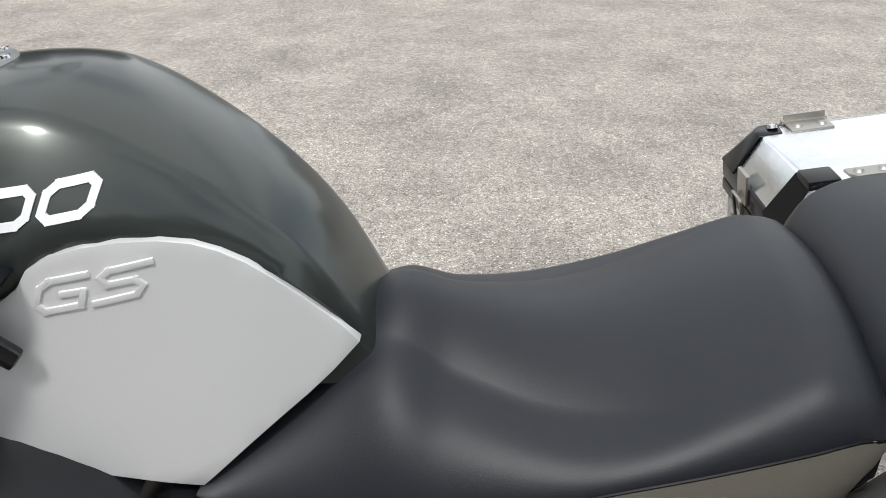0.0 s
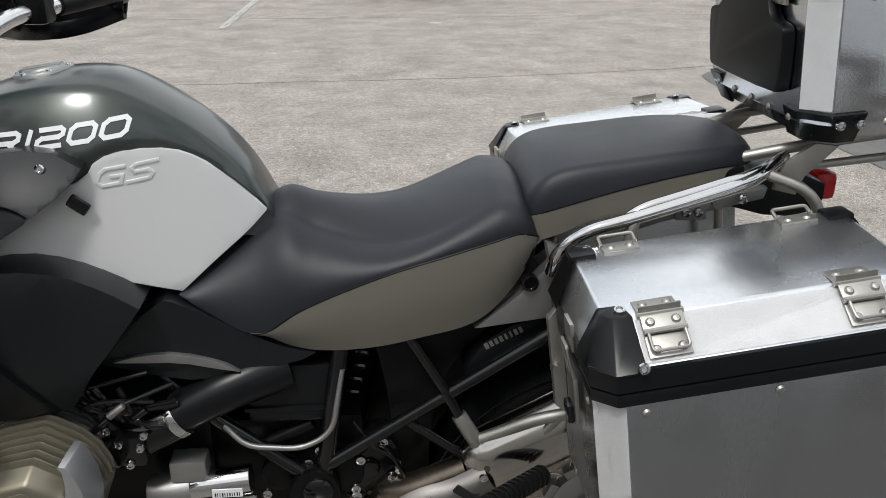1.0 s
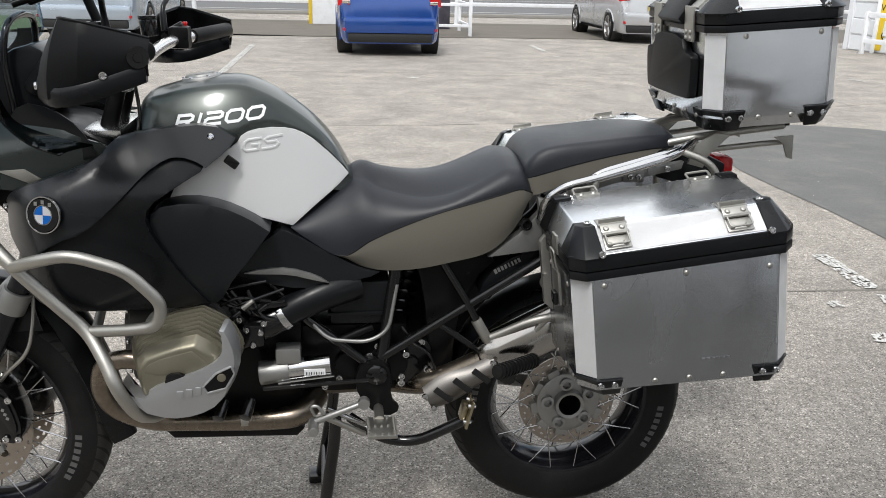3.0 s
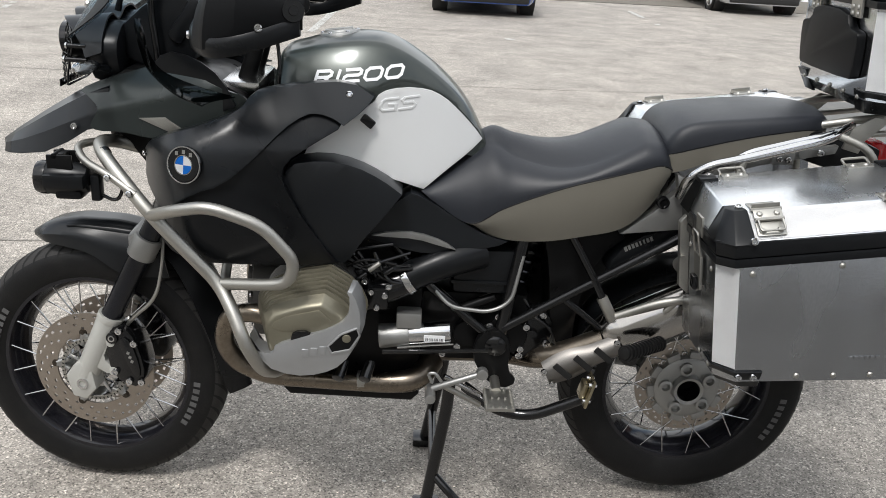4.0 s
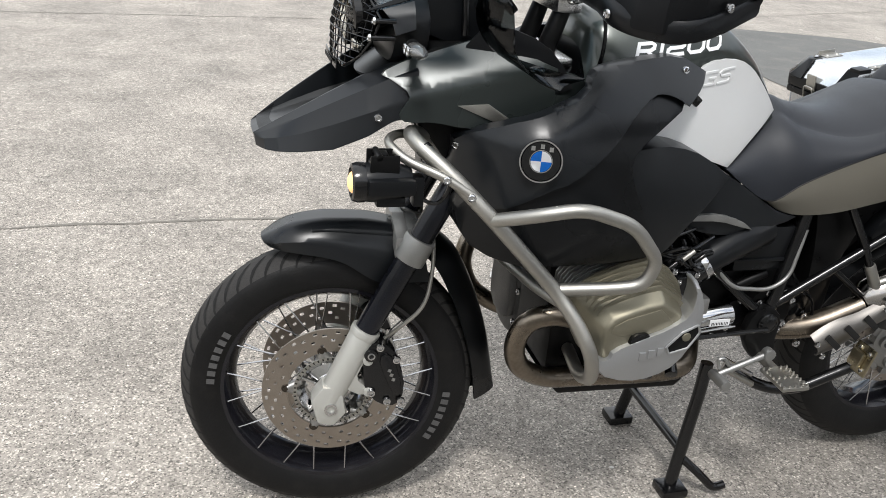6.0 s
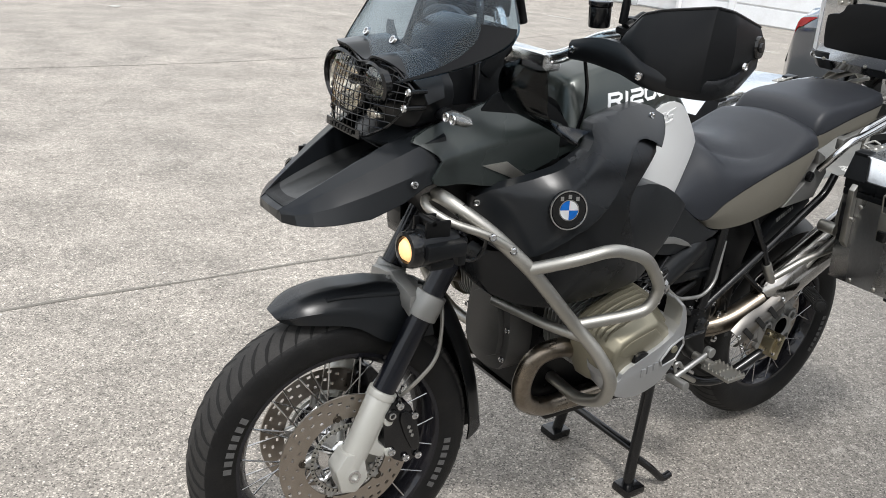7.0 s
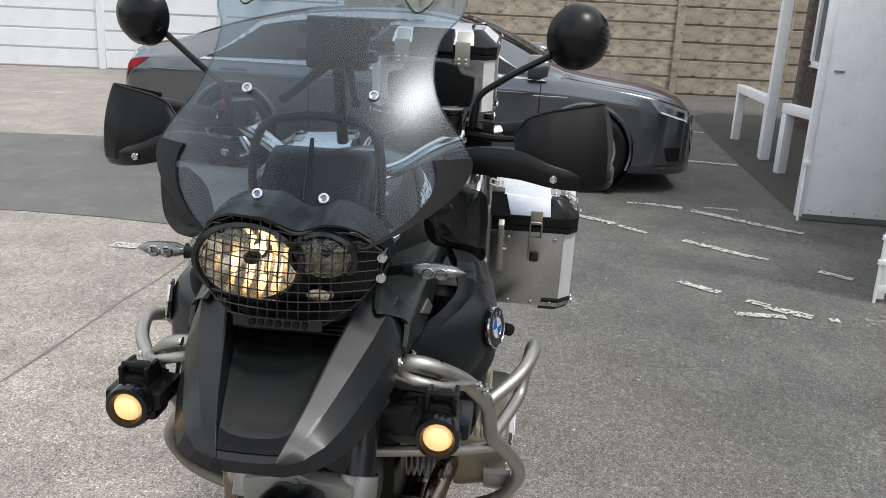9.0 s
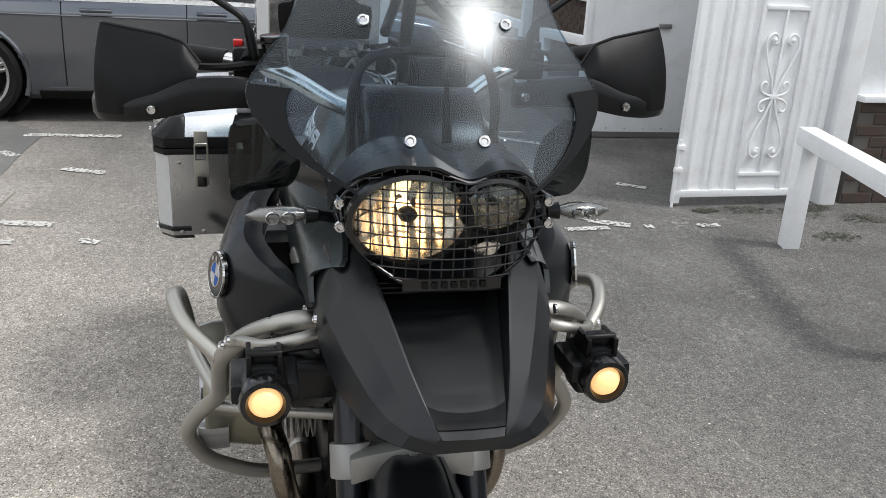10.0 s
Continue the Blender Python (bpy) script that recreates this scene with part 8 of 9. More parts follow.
part("case_rim", T(box(0.02, TL - 0.02, -TW + 0.03, TW - 0.03, -0.008, 0.0, 0.002)), M_STEEL, TC)
part("lid_handle", T(tube([(0.13, -TW + 0.085, TH), (0.13, -TW + 0.085, TH + 0.007), (0.19, -TW + 0.085, TH + 0.007), (0.19, -TW + 0.085, TH)], 0.004, 0.008, 8)), M_SATIN, TC)


# ---- yard markings ----
def marking(pts, w, seed, wear=0.0):
    """A worn painted line: many short ragged flakes along a path."""
    rnd = random.Random(seed)
    bm = bmesh.new()
    for (ax, ay), (bx, by) in zip(pts, pts[1:]):
        d = math.hypot(bx - ax, by - ay)
        tx, ty = (bx - ax) / d, (by - ay) / d
        u = 0.0
        while u < d:
            step = rnd.uniform(0.006, 0.020)
            if noise.noise((ax + tx * u * 2.2, ay + ty * u * 2.2, seed)) > -0.08 + wear:
                for k in range(5):
                    c0 = (k / 5 - 0.5) * w + rnd.uniform(-0.06, 0.06) * w
                    c1 = ((k + 1) / 5 - 0.5) * w + rnd.uniform(-0.06, 0.06) * w
                    if rnd.random() < 0.22 + 0.5 * max(0, noise.noise((ax + tx * u * 9, ay + ty * u * 9 + k * 0.6, seed + 0.5))):
                        continue
                    q = [(u, c0), (min(d, u + step * 1.05), c0 + rnd.uniform(-0.004, 0.004)), (min(d, u + step * 1.05), c1), (u, c1 + rnd.uniform(-0.004, 0.004))]
                    bm.faces.new([bm.verts.new((ax + tx * a - ty * b, ay + ty * a + tx * b, 0.007)) for a, b in q])
            u += step
    return bm


LINES = thing("bay_marking", (3, 0, 0), "worn white painted parking bay lines", "road marking", kind="structure")
for k, (pts, w, wear) in enumerate((
        ([(-0.55, 9.2), (-0.46, 14.0)], 0.10, -0.35), ([(4.76, 14.6), (4.73, 12.4)], 0.09, 0.0), ([(1.93, 9.55), (2.06, 9.5)], 0.13, -0.5), ([(-4.6, 9.6), (-5.2, 12.0)], 0.08, 0.0), ([(9.8, 5.9), (8.4, 9.8)], 0.06, 0.0),
        ([(3.51, 2.06), (3.49, 1.55)], 0.095, -0.4), ([(0.70, 1.10), (0.80, 1.06)], 0.07, -0.2), ([(0.80, 0.98), (0.78, 0.90)], 0.07, -0.2),
        ([(5.45, 1.10), (5.49, 1.75)], 0.085, -0.25), ([(4.99, 1.80), (4.87, 1.67)], 0.08, -0.2), ([(4.55, 1.34), (4.44, 1.08)], 0.075, -0.1), ([(3.50, 1.46), (3.44, 1.20)], 0.075, -0.1), ([(3.19, 1.40), (3.19, 1.33)], 0.06, -0.4), ([(3.19, 1.04), (3.16, 0.94)], 0.06, -0.2),
        ([(5.20, -0.60), (4.92, -0.99)], 0.075, -0.5), ([(4.89, -1.01), (4.72, -1.19)], 0.05, 0.0), ([(4.72, -1.19), (4.61, -1.42)], 0.03, 0.15), ([(4.61, -1.42), (4.32, -1.80)], 0.065, -0.25), ([(4.34, -1.81), (4.14, -2.10)], 0.045, 0.05), ([(4.11, -2.16), (3.99, -2.32)], 0.06, -0.2),
        ([(5.65, -1.14), (5.65, -1.34)], 0.04, 0.0), ([(5.65, -1.32), (5.59, -1.56)], 0.075, -0.5), ([(5.54, -1.62), (5.12, -2.20)], 0.080, -0.7), ([(5.12, -2.20), (5.05, -2.33)], 0.06, 0.0), ([(5.66, -1.72), (5.68, -2.30)], 0.045, 0.05),
        ([(3.68, -1.25), (3.36, -1.68)], 0.060, -0.05), ([(3.35, -1.66), (3.24, -1.87)], 0.075, -0.6), ([(3.21, -1.12), (3.20, -1.47)], 0.045, 0.05), ([(3.20, -1.47), (3.22, -1.95), (3.22, -2.45)], 0.055, -0.1), ([(4.13, -2.15), (4.05, -2.30)], 0.04, 0.0),
        ([(10.10, -1.9), (9.99, -2.50)], 0.085, -0.7), ([(7.84, -1.7), (7.74, -2.44)], 0.085, -0.7), ([(12.6, -2.2), (12.5, -2.7)], 0.085, -0.7), ([(13.6, -2.2), (13.5, -2.7)], 0.085, -0.7))):
    part("line", marking(pts, w, k + 3, wear), M_MARK, LINES)
rnd = random.Random(5)
flecks = bmesh.new()
for _ in range(150):
    x, y = rnd.uniform(-2.5, 6), rnd.uniform(-3.2, 6)
    r = rnd.uniform(0.003, 0.008)
    n = rnd.randint(5, 7)
    flecks.faces.new([flecks.verts.new((x + r * rnd.uniform(0.6, 1.2) * math.cos(2 * math.pi * i / n), y + r * rnd.uniform(0.6, 1.2) * math.sin(2 * math.pi * i / n), 0.0065)) for i in range(n)])
tagged(solo("stone_fleck", flecks, M_MARK, "pale stone flecks and grit on the yard", "grit", "stuff"))

# ---- fence panels: painted white, then bare concrete ----
def panel_fence(name, a, b, height, material, bay, rows, label):
    root = thing(name, (*a, 0), label, "wall", kind="structure")
    d = Vector((b[0] - a[0], b[1] - a[1], 0))
    n = max(1, round(d.length / bay))
    t = d.normalized()
    yaw = Matrix.Rotation(math.atan2(t.y, t.x), 4, "Z")
    w = d.length / n
    hh = height / rows
    # each slab leans a little over the one below, with a bevelled lower lip
    slab = mesh_of("panel_slab", moved(prism([(-0.036, 0.030), (-0.030, hh - 0.012), (-0.018, hh - 0.002), (0.018, hh - 0.002), (0.030, hh - 0.012), (0.036, 0.030), (0.008, 0.0), (-0.008, 0.0)], 0.05, w - 0.05, 0.0, "x"), Matrix.Identity(4)), material)
    post = mesh_of("fence_post", join(box(-0.065, 0.065, -0.07, 0.07, 0, height + 0.05, 0.010, 1)), material)
    for i in range(n + 1):
        p = Vector((*a, 0)) + t * w * i
        piece("fence_post", post, root, Matrix.Translation(p) @ yaw)
        if i < n:
            for r in range(rows):
                j = random.Random(i * 31 + r).uniform(-0.006, 0.006)
                piece("panel_slab", slab, root, Matrix.Translation(p + Vector((0, 0, 0.0 + r * height / rows))) @ yaw @ Matrix.Translation((0, j, 0)))
    return root


panel_fence("wall_east_white", (11.4, 14.8), (13.95, 3.05), 1.88, M_WALLW, 1.92, 6, "white painted concrete panel wall")
panel_fence("wall_east", (13.96, 3.00), (15.4, -6.6), 1.80, M_CONC, 1.95, 6, "brown stained bare concrete panel wall")
part_root = thing("white_railing", (11.4, 13.6, 0), "low white painted timber railing before the wall", "railing", kind="structure")
ra, rb = Vector((11.15, 13.9, 0)), Vector((12.35, 9.9, 0))
rt = (rb - ra).normalized()
for k in range(5):
    p = ra.lerp(rb, k / 4)
    part("post", moved(box(-0.035, 0.035, -0.035, 0.035, 0, 0.80, 0.004), Matrix.Translation(p)), M_WPAINT, part_root)
for z in (0.25, 0.74):
    part("rail", moved(box(0, (rb - ra).length, -0.02, 0.02, z - 0.045, z + 0.045, 0.004), Matrix.Translation(ra) @ Matrix.Rotation(math.atan2(rt.y, rt.x), 4, "Z")), M_WPAINT, part_root)

# yellow board with black words
M_YEL = mat("yellow_sign_board", (0.72, 0.50, 0.03), 0.5, 0, 0.05, 5, 80)
M_INK = mat("black_ink", (0.012, 0.012, 0.012), 0.5, 0, 0.05, 5, 80)
sign = thing("sign_board", (11.70, 13.80, 0), "yellow board with black words on a white frame", "sign")
sm = Matrix.Translation((11.70, 13.80, 0)) @ Matrix.Rotation(radians(-48), 4, "Z")
part("board", moved(box(-0.30, 0.30, -0.02, 0.02, 0.06, 1.30, 0.004), sm), M_YEL, sign, "yellow painted board")
for x in (-0.34, 0.34):
    part("post", moved(box(x - 0.04, x + 0.04, -0.03, 0.03, 0, 1.5, 0.004), sm), M_WPAINT, sign, "white post")


def words(text, size, m, material, parent, name="lettering"):
    cu = bpy.data.curves.new(name, "FONT")
    cu.body, cu.size, cu.align_x, cu.align_y, cu.extrude = text, size, "CENTER", "CENTER", 0.002
    tmp = new(name, cu)
    me = bpy.data.meshes.new_from_object(tmp.evaluated_get(bpy.context.evaluated_depsgraph_get()))
    bpy.data.objects.remove(tmp)
    me.materials.clear()
    me.materials.append(material)
    ob = new(name, me)
    place(ob, parent)
    ob.matrix_basis = m
    return ob


for k, w in enumerate(("BIKES", "WANTED", "FOR", "CASH")):
    words(w, 0.155 if w == "WANTED" else 0.20, sm @ Matrix.Translation((0, -0.024, 1.12 - 0.26 * k)) @ Matrix.Rotation(radians(90), 4, "X") @ Matrix.Diagonal((0.9, 1.15, 1, 1)), M_INK, sign)

# ---- white tube fence to the street ----
FENCE = thing("fence", (0, 20, 0), "white painted post and rail fence along the street", "fence", kind="structure")
for k in range(13):
    x = -18.2 + 3.18 * k
    part("post", cyl((x, 20, 0), (x, 20, 1.12), 0.055, None, 10), M_WPAINT, FENCE)
    part("foot", box(x - 0.10, x + 0.10, 19.9, 20.1, 0, 0.03, 0.004), M_WPAINT, FENCE)
for z in (0.52, 1.02):
    part("rail", box(-18.3, 20.1, 19.97, 20.03, z - 0.045, z + 0.045, 0.01), M_WPAINT, FENCE)
BAY = thing("trolley_bay", (3.6, 16.6, 0), "white painted trolley bay frame", "frame")
for x, y in ((2.85, 16.6), (3.87, 16.6), (3.87, 18.2)):
    part("post", box(x - 0.035, x + 0.035, y - 0.035, y + 0.035, 0, 1.16, 0.004), M_WPAINT, BAY)
for z in (0.22, 0.65, 1.12):
    part("rail", box(2.85, 3.87, 16.58, 16.62, z - 0.03, z + 0.03, 0.004), M_WPAINT, BAY)
    part("rail", box(3.85, 3.89, 16.6, 18.2, z - 0.03, z + 0.03, 0.004), M_WPAINT, BAY)
SGN = thing("sign_board", (0.75, 19.6, 0), "white board with a yellow edge and dark print", "sign")
part("board", box(0.50, 1.35, 19.72, 19.76, 0.0, 1.6, 0.005), M_WPAINT, SGN)
part("edge", box(0.42, 0.50, 19.70, 19.77, 0.0, 1.6, 0.005), M_YEL, SGN)
for k in range(5):
    part("print_bar", box(0.72 + 0.11 * k, 0.80 + 0.11 * k, 19.715, 19.72, 0.95, 1.10), M_INK, SGN)
PST = thing("notice_board", (3.4, 18.6, 0), "dark printed notice behind the frame", "sign")
part("board", box(3.0, 3.7, 18.58, 18.62, 0.0, 0.95, 0.004), mat("dark_print", (0.05, 0.045, 0.06), 0.5, 0, 0.6, 14, 40), PST)
solo("kerb", join(box(-200, 200, 23.6, 23.75, 0, 0.10, 0.02), box(-200, 200, 47.8, 48.0, 0, 0.11, 0.02)), M_MORTAR, "pale concrete kerbs of the street", "kerb", "structure")
flat([(-200, 48.0), (200, 48.0), (200, 53), (-200, 53)], 0.1, M_MORTAR, "pavement", "pale grey pavement across the street", "pavement")
flat([(-200, 26.2), (200, 26.2), (200, 26.35), (-200, 26.35)], 0.010, M_MARK, "street_line", "white edge line on the street", "road marking")
flat([(-200, 36.0), (200, 36.0), (200, 36.15), (-200, 36.15)], 0.010, M_MARK, "street_centre_line", "white centre line on the street", "road marking")
solo("wall_north", box(-120, 120, 53, 53.3, 0, 2.4, 0.02), M_REDBRICK, "long brown brick wall across the street", "wall", "structure")
solo("backdrop_trees", surf(lambda u, v: (-150 + 300 * u, 90 + 6 * math.sin(u * 40), v * (9 + 3 * math.sin(u * 57) + 2 * math.sin(u * 131))), 120, 6), M_LEAF, "far green tree line", "trees", "structure")


# ---- parked cars ----
M_CARGLASS = mat("dark_car_glass", (0.030, 0.040, 0.040), 0.04, 0.15, 0.1, 2, 20, 0, 0.01)
M_CARBLACK = mat("black_car_trim", (0.010, 0.010, 0.010), 0.55, 0, 0.1, 8, 60)
M_ALLOY = mat("alloy_wheel", (0.42, 0.41, 0.40), 0.28, 0.9, 0.06, 8, 80)
M_LAMPGLASS = mat("clear_headlight_glass", (0.58, 0.60, 0.62), 0.05, 0.6, 0.5, 14, 60, 0, 0.02, coat=1.0)
M_CARTRIM = mat("satin_bright_window_trim", (0.80, 0.80, 0.80), 0.30, 0.6, 0.05, 8, 80)
M_PLATE = mat("yellow_number_plate", (0.72, 0.52, 0.05), 0.4, 0, 0.03, 8, 80)


def car(name, label, m, paint, top, shoulder, width, roof, wheels, wr, glass_x, screen_x, back_x, doors, group, z0=0.20, spokes=10, details=(), fine=(110, 44)):
    root = thing(name, tuple(m.translation), label, "car", group)
    xs = [p[0] for p in top]
    xa, xb = xs[0], xs[-1]

    def body_pt(x, k, sgn, lift=0.0):
        zt, zs, w, wrf = (lerp_table(tb, x) for tb in (top, shoulder, width, roof))
        zs = min(zs, zt - 0.015)
        pts = [(0.0, 0.0, zt), (0.22, wrf * 0.72, zt - 0.010), (0.38, wrf * 0.97, zt - 0.035), (0.42, wrf, zt - 0.055 if zt - zs > 0.1 else zt - 0.02), (0.56, w * 0.975, zs), (0.66, w, zs - 0.10), (0.80, w * 0.992, 0.52), (0.93, w * 0.965, z0 + 0.06), (1.0, w * 0.90, z0)]
        y = line_table([(p[0], p[1]) for p in pts], k)
        z = line_table([(p[0], p[2]) for p in pts], k)
        z = max(z, z0) if z0 < zt else z
        return Vector((x, sgn * (y + lift), z + lift * (0.9 if k < 0.4 else 0.15)))

    nx, nk = fine
    bm = bmesh.new()
    rows = []
    for i in range(nx + 1):
        x = xa + (xb - xa) * i / nx
        rows.append([bm.verts.new(body_pt(x, abs(2 * j / nk - 1), -1 if j < nk / 2 else 1)) for j in range(nk + 1)])
    for i in range(nx):
        for j in range(nk):
            q = (rows[i][j], rows[i + 1][j], rows[i + 1][j + 1], rows[i][j + 1])
            c = sum((v.co for v in q), Vector()) / 4
            if any(math.hypot(c.x - wx, c.z - wr) < wr + 0.030 for wx in wheels) and abs(c.y) > 0.45:
                continue
            bm.faces.new(q)
    for r in (rows[0], rows[-1]):
        bm.faces.new(r)
    bmesh.ops.remove_doubles(bm, verts=bm.verts, dist=1e-5)
    body = part("body", moved(bm, m), paint, root, "", 50)

    def sheet(x0, x1, k0, k1, sgn, lift, nu=16, nv=6, both=False):
        b = bmesh.new()
        g = [[b.verts.new(body_pt(x0[0] + (x1[0] - x0[0]) * i / nu if j == 0 else x0[0] + (x0[1] - x0[0]) * j / nv + ((x1[0] + (x1[1] - x1[0]) * j / nv) - (x0[0] + (x0[1] - x0[0]) * j / nv)) * i / nu, k0 + (k1 - k0) * j / nv, sgn, lift)) for j in range(nv + 1)] for i in range(nu + 1)]
        for i in range(nu):
            for j in range(nv):
                b.faces.new((g[i][j], g[i + 1][j], g[i + 1][j + 1], g[i][j + 1]))
        bmesh.ops.solidify(b, geom=b.faces[:], thickness=0.003)
        return b

    for sgn in (-1, 1):
        gx0, gx1, trim = glass_x
        part("window_trim", moved(sheet((gx0[0] - trim[0], gx0[1] - trim[0] * 1.6), (gx1[0] + trim[0] * 0.6, gx1[1] + trim[0] * 1.6), 0.417, 0.566, sgn, 0.005), m), trim[1], body)
        part("side_window", moved(sheet(gx0, gx1, 0.436, 0.549, sgn, 0.010), m), M_CARGLASS, body, "dark side window")
        for x in doors:
            part("door_gap", moved(sheet((x - 0.004, x - 0.012), (x + 0.004, x - 0.004), 0.56, 0.95, sgn, 0.003, 1, 8), m), M_CARBLACK, body)
            hx = x - 0.95 if x == max(doors) else x - 0.75
            part("door_handle", moved(join(cyl(body_pt(hx, 0.63, sgn, 0.02), body_pt(hx + 0.22, 0.63, sgn, 0.02), 0.014, None, 8, 0.003)), m), paint, body)
        if len(doors) > 1:
            xm = doors[1] - 0.02
            part("door_pillar", moved(sheet((xm - 0.05, xm - 0.03), (xm + 0.04, xm + 0.06), 0.433, 0.550, sgn, 0.011, 2, 4), m), M_CARBLACK, body)
        part("sill", moved(sheet((wheels[1] + wr + 0.10, wheels[1] + wr + 0.10), (wheels[0] - wr - 0.10, wheels[0] - wr - 0.10), 0.93, 1.0, sgn, 0.010), m), M_CARBLACK, body)
        mx = screen_x[1] - 0.20
        mp_ = body_pt(mx, 0.555, sgn)
        part("door_mirror", moved(join(lathe([(0.0001, -0.10), (0.07, -0.085), (0.10, -0.02), (0.095, 0.07), (0.0001, 0.08)], mp_ + Vector((0.02, sgn * 0.12, 0.10)), (-1, 0, 0), 16), cyl(mp_, mp_ + Vector((0.02, sgn * 0.10, 0.06)), 0.025, None, 8)), m), paint, body)
        for wx in wheels:
            arc = []
            for i in range(25):
                a = radians(-22 + 224 * i / 24)
                z = wr + (wr + 0.040) * math.sin(a)
                x = wx + (wr + 0.040) * math.cos(a)
                if z > z0 + 0.02:
                    wv = lerp_table(width, x)
                    k = 0.66 if z > 0.62 else 0.80 if z > 0.45 else 0.90
                    arc.append(Vector((x, sgn * (wv * (0.994 if z > 0.42 else 0.972) - 0.012), z)))
            part("wheel_arch", moved(tube(arc, 0.022, 0.01, 8, 1), m), paint, body)
            wy = sgn * (lerp_table(width, wx) - 0.105)
            part("arch_liner", moved(lathe([(0.06, -0.14), (wr + 0.05, -0.14), (wr + 0.052, 0.09)], (wx, wy, wr), (0, sgn, 0), 32), m), M_CARBLACK, body)
            wh = part("wheel", moved(lathe([(wr * 0.70, 0.085), (wr * 0.74, 0.10), (wr * 0.88, 0.108), (wr * 0.97, 0.09), (wr, 0.05), (wr, -0.10), (wr * 0.9, -0.12)], (wx, wy, wr), (0, sgn, 0), 40), m), M_TYRE, root, "car wheel with alloy rim")
            part("rim", moved(lathe([(wr * 0.71, 0.088), (wr * 0.735, 0.102), (wr * 0.68, 0.098), (wr * 0.62, 0.02), (wr * 0.60, -0.08)], (wx, wy, wr), (0, sgn, 0), 40), m), M_ALLOY, wh)
            part("brake", moved(lathe([(0.0001, -0.02), (wr * 0.48, -0.02), (wr * 0.5, -0.04), (wr * 0.61, -0.07)], (wx, wy, wr), (0, sgn, 0), 24), m), M_CARBLACK, wh)
            hubm = M_ALLOY
            part("hub_cap", moved(lathe([(0.0001, 0.085), (0.03, 0.085), (0.05, 0.078), (0.055, 0.05)], (wx, wy, wr), (0, sgn, 0), 16), m), hubm, wh)
            for k in range(spokes):
                a = 2 * math.pi * (k // 2) / (spokes // 2) + (0.17 if k % 2 else -0.17) + math.pi / 2
                a1 = 2 * math.pi * (k // 2) / (spokes // 2) + (0.10 if k % 2 else -0.10) + math.pi / 2
                p0 = Vector((wx + 0.035 * math.cos(a), wy + sgn * 0.070, wr + 0.035 * math.sin(a)))
                p1 = Vector((wx + wr * 0.70 * math.cos(a1 if k % 2 else a1), wy + sgn * 0.088, wr + wr * 0.70 * math.sin(a1)))
                part("rim_spoke", moved(cyl(p0, p1, 0.020, 0.019, 4, 0.004), m), M_ALLOY, wh)
    part("windscreen", moved(join(sheet((screen_x[0], screen_x[0]), (screen_x[1], screen_x[1] - 0.12), 0.0, 0.36, 1, 0.006), sheet((screen_x[0], screen_x[0]), (screen_x[1], screen_x[1] - 0.12), 0.0, 0.36, -1, 0.006)), m), M_CARGLASS, body)
    part("rear_window", moved(join(sheet((back_x[0], back_x[0] + 0.05), (back_x[1], back_x[1]), 0.0, 0.35, 1, 0.006), sheet((back_x[0], back_x[0] + 0.05), (back_x[1], back_x[1]), 0.0, 0.35, -1, 0.006)), m), M_CARGLASS, body)
    for bm_, mt, nm, lb in details:
        part(nm, moved(bm_, m), mt, body, lb)
    return root, sheet


M_GREYCAR = mat("dark_grey_metallic_car_paint", (0.120, 0.130, 0.146), 0.20, 0.85, 0.05, 3, 900, 0, 0.03, coat=1.0)
M_BLUECAR = mat("blue_metallic_car_paint", (0.006, 0.058, 0.270), 0.20, 0.35, 0.05, 3, 900, 0, 0.03, coat=1.0)
M_SILVCAR = mat("pale_blue_silver_car_paint", (0.40, 0.46, 0.52), 0.25, 0.5, 0.05, 3, 900, 0, 0.03, coat=0.8)
M_SILVCAR2 = mat("silver_car_paint", (0.50, 0.51, 0.52), 0.25, 0.5, 0.05, 3, 900, 0, 0.03, coat=0.8)

_, coupe_sheet = car("coupe_car", "dark grey metallic five-door coupe parked across the yard", Matrix.Translation((6.83, 0.69, 0)) @ Matrix.Rotation(radians(-90), 4, "Z"), M_GREYCAR,
    [(-2.56, 0.62), (-2.50, 0.90), (-2.36, 0.985), (-2.10, 1.04), (-1.55, 1.215), (-0.95, 1.350), (-0.25, 1.400), (0.30, 1.365), (0.75, 1.215), (1.18, 1.015), (1.40, 0.955), (1.90, 0.885), (2.16, 0.815), (2.30, 0.745), (2.355, 0.66), (2.385, 0.50)],
    [(-2.56, 0.55), (-2.40, 0.86), (-1.8, 0.905), (-0.9, 0.905), (0.2, 0.905), (1.2, 0.890), (1.9, 0.815), (2.20, 0.735), (2.33, 0.66), (2.385, 0.45)],
    [(-2.56, 0.66), (-2.42, 0.80), (-2.0, 0.90), (-1.2, 0.925), (0.5, 0.92), (1.45, 0.925), (1.95, 0.885), (2.18, 0.80), (2.31, 0.69), (2.385, 0.52)],
    [(-2.56, 0.55), (-2.2, 0.70), (-1.6, 0.62), (-0.8, 0.585), (0.3, 0.585), (0.9, 0.64), (1.3, 0.76), (1.9, 0.70), (2.385, 0.48)],
    (1.47, -1.47), 0.345, ((-1.30, -1.72), (0.42, 1.08), (0.030, M_CARTRIM)), (0.36, 1.22), (-1.95, -0.95), (1.08, 0.06, -0.82), "parked cars", 0.17, 10,
    ((box(2.34, 2.392, -0.42, 0.42, 0.30, 0.64, 0.03), M_CARBLACK, "grille", ""),), (230, 88))
AUD = bpy.data.objects["coupe_car"]
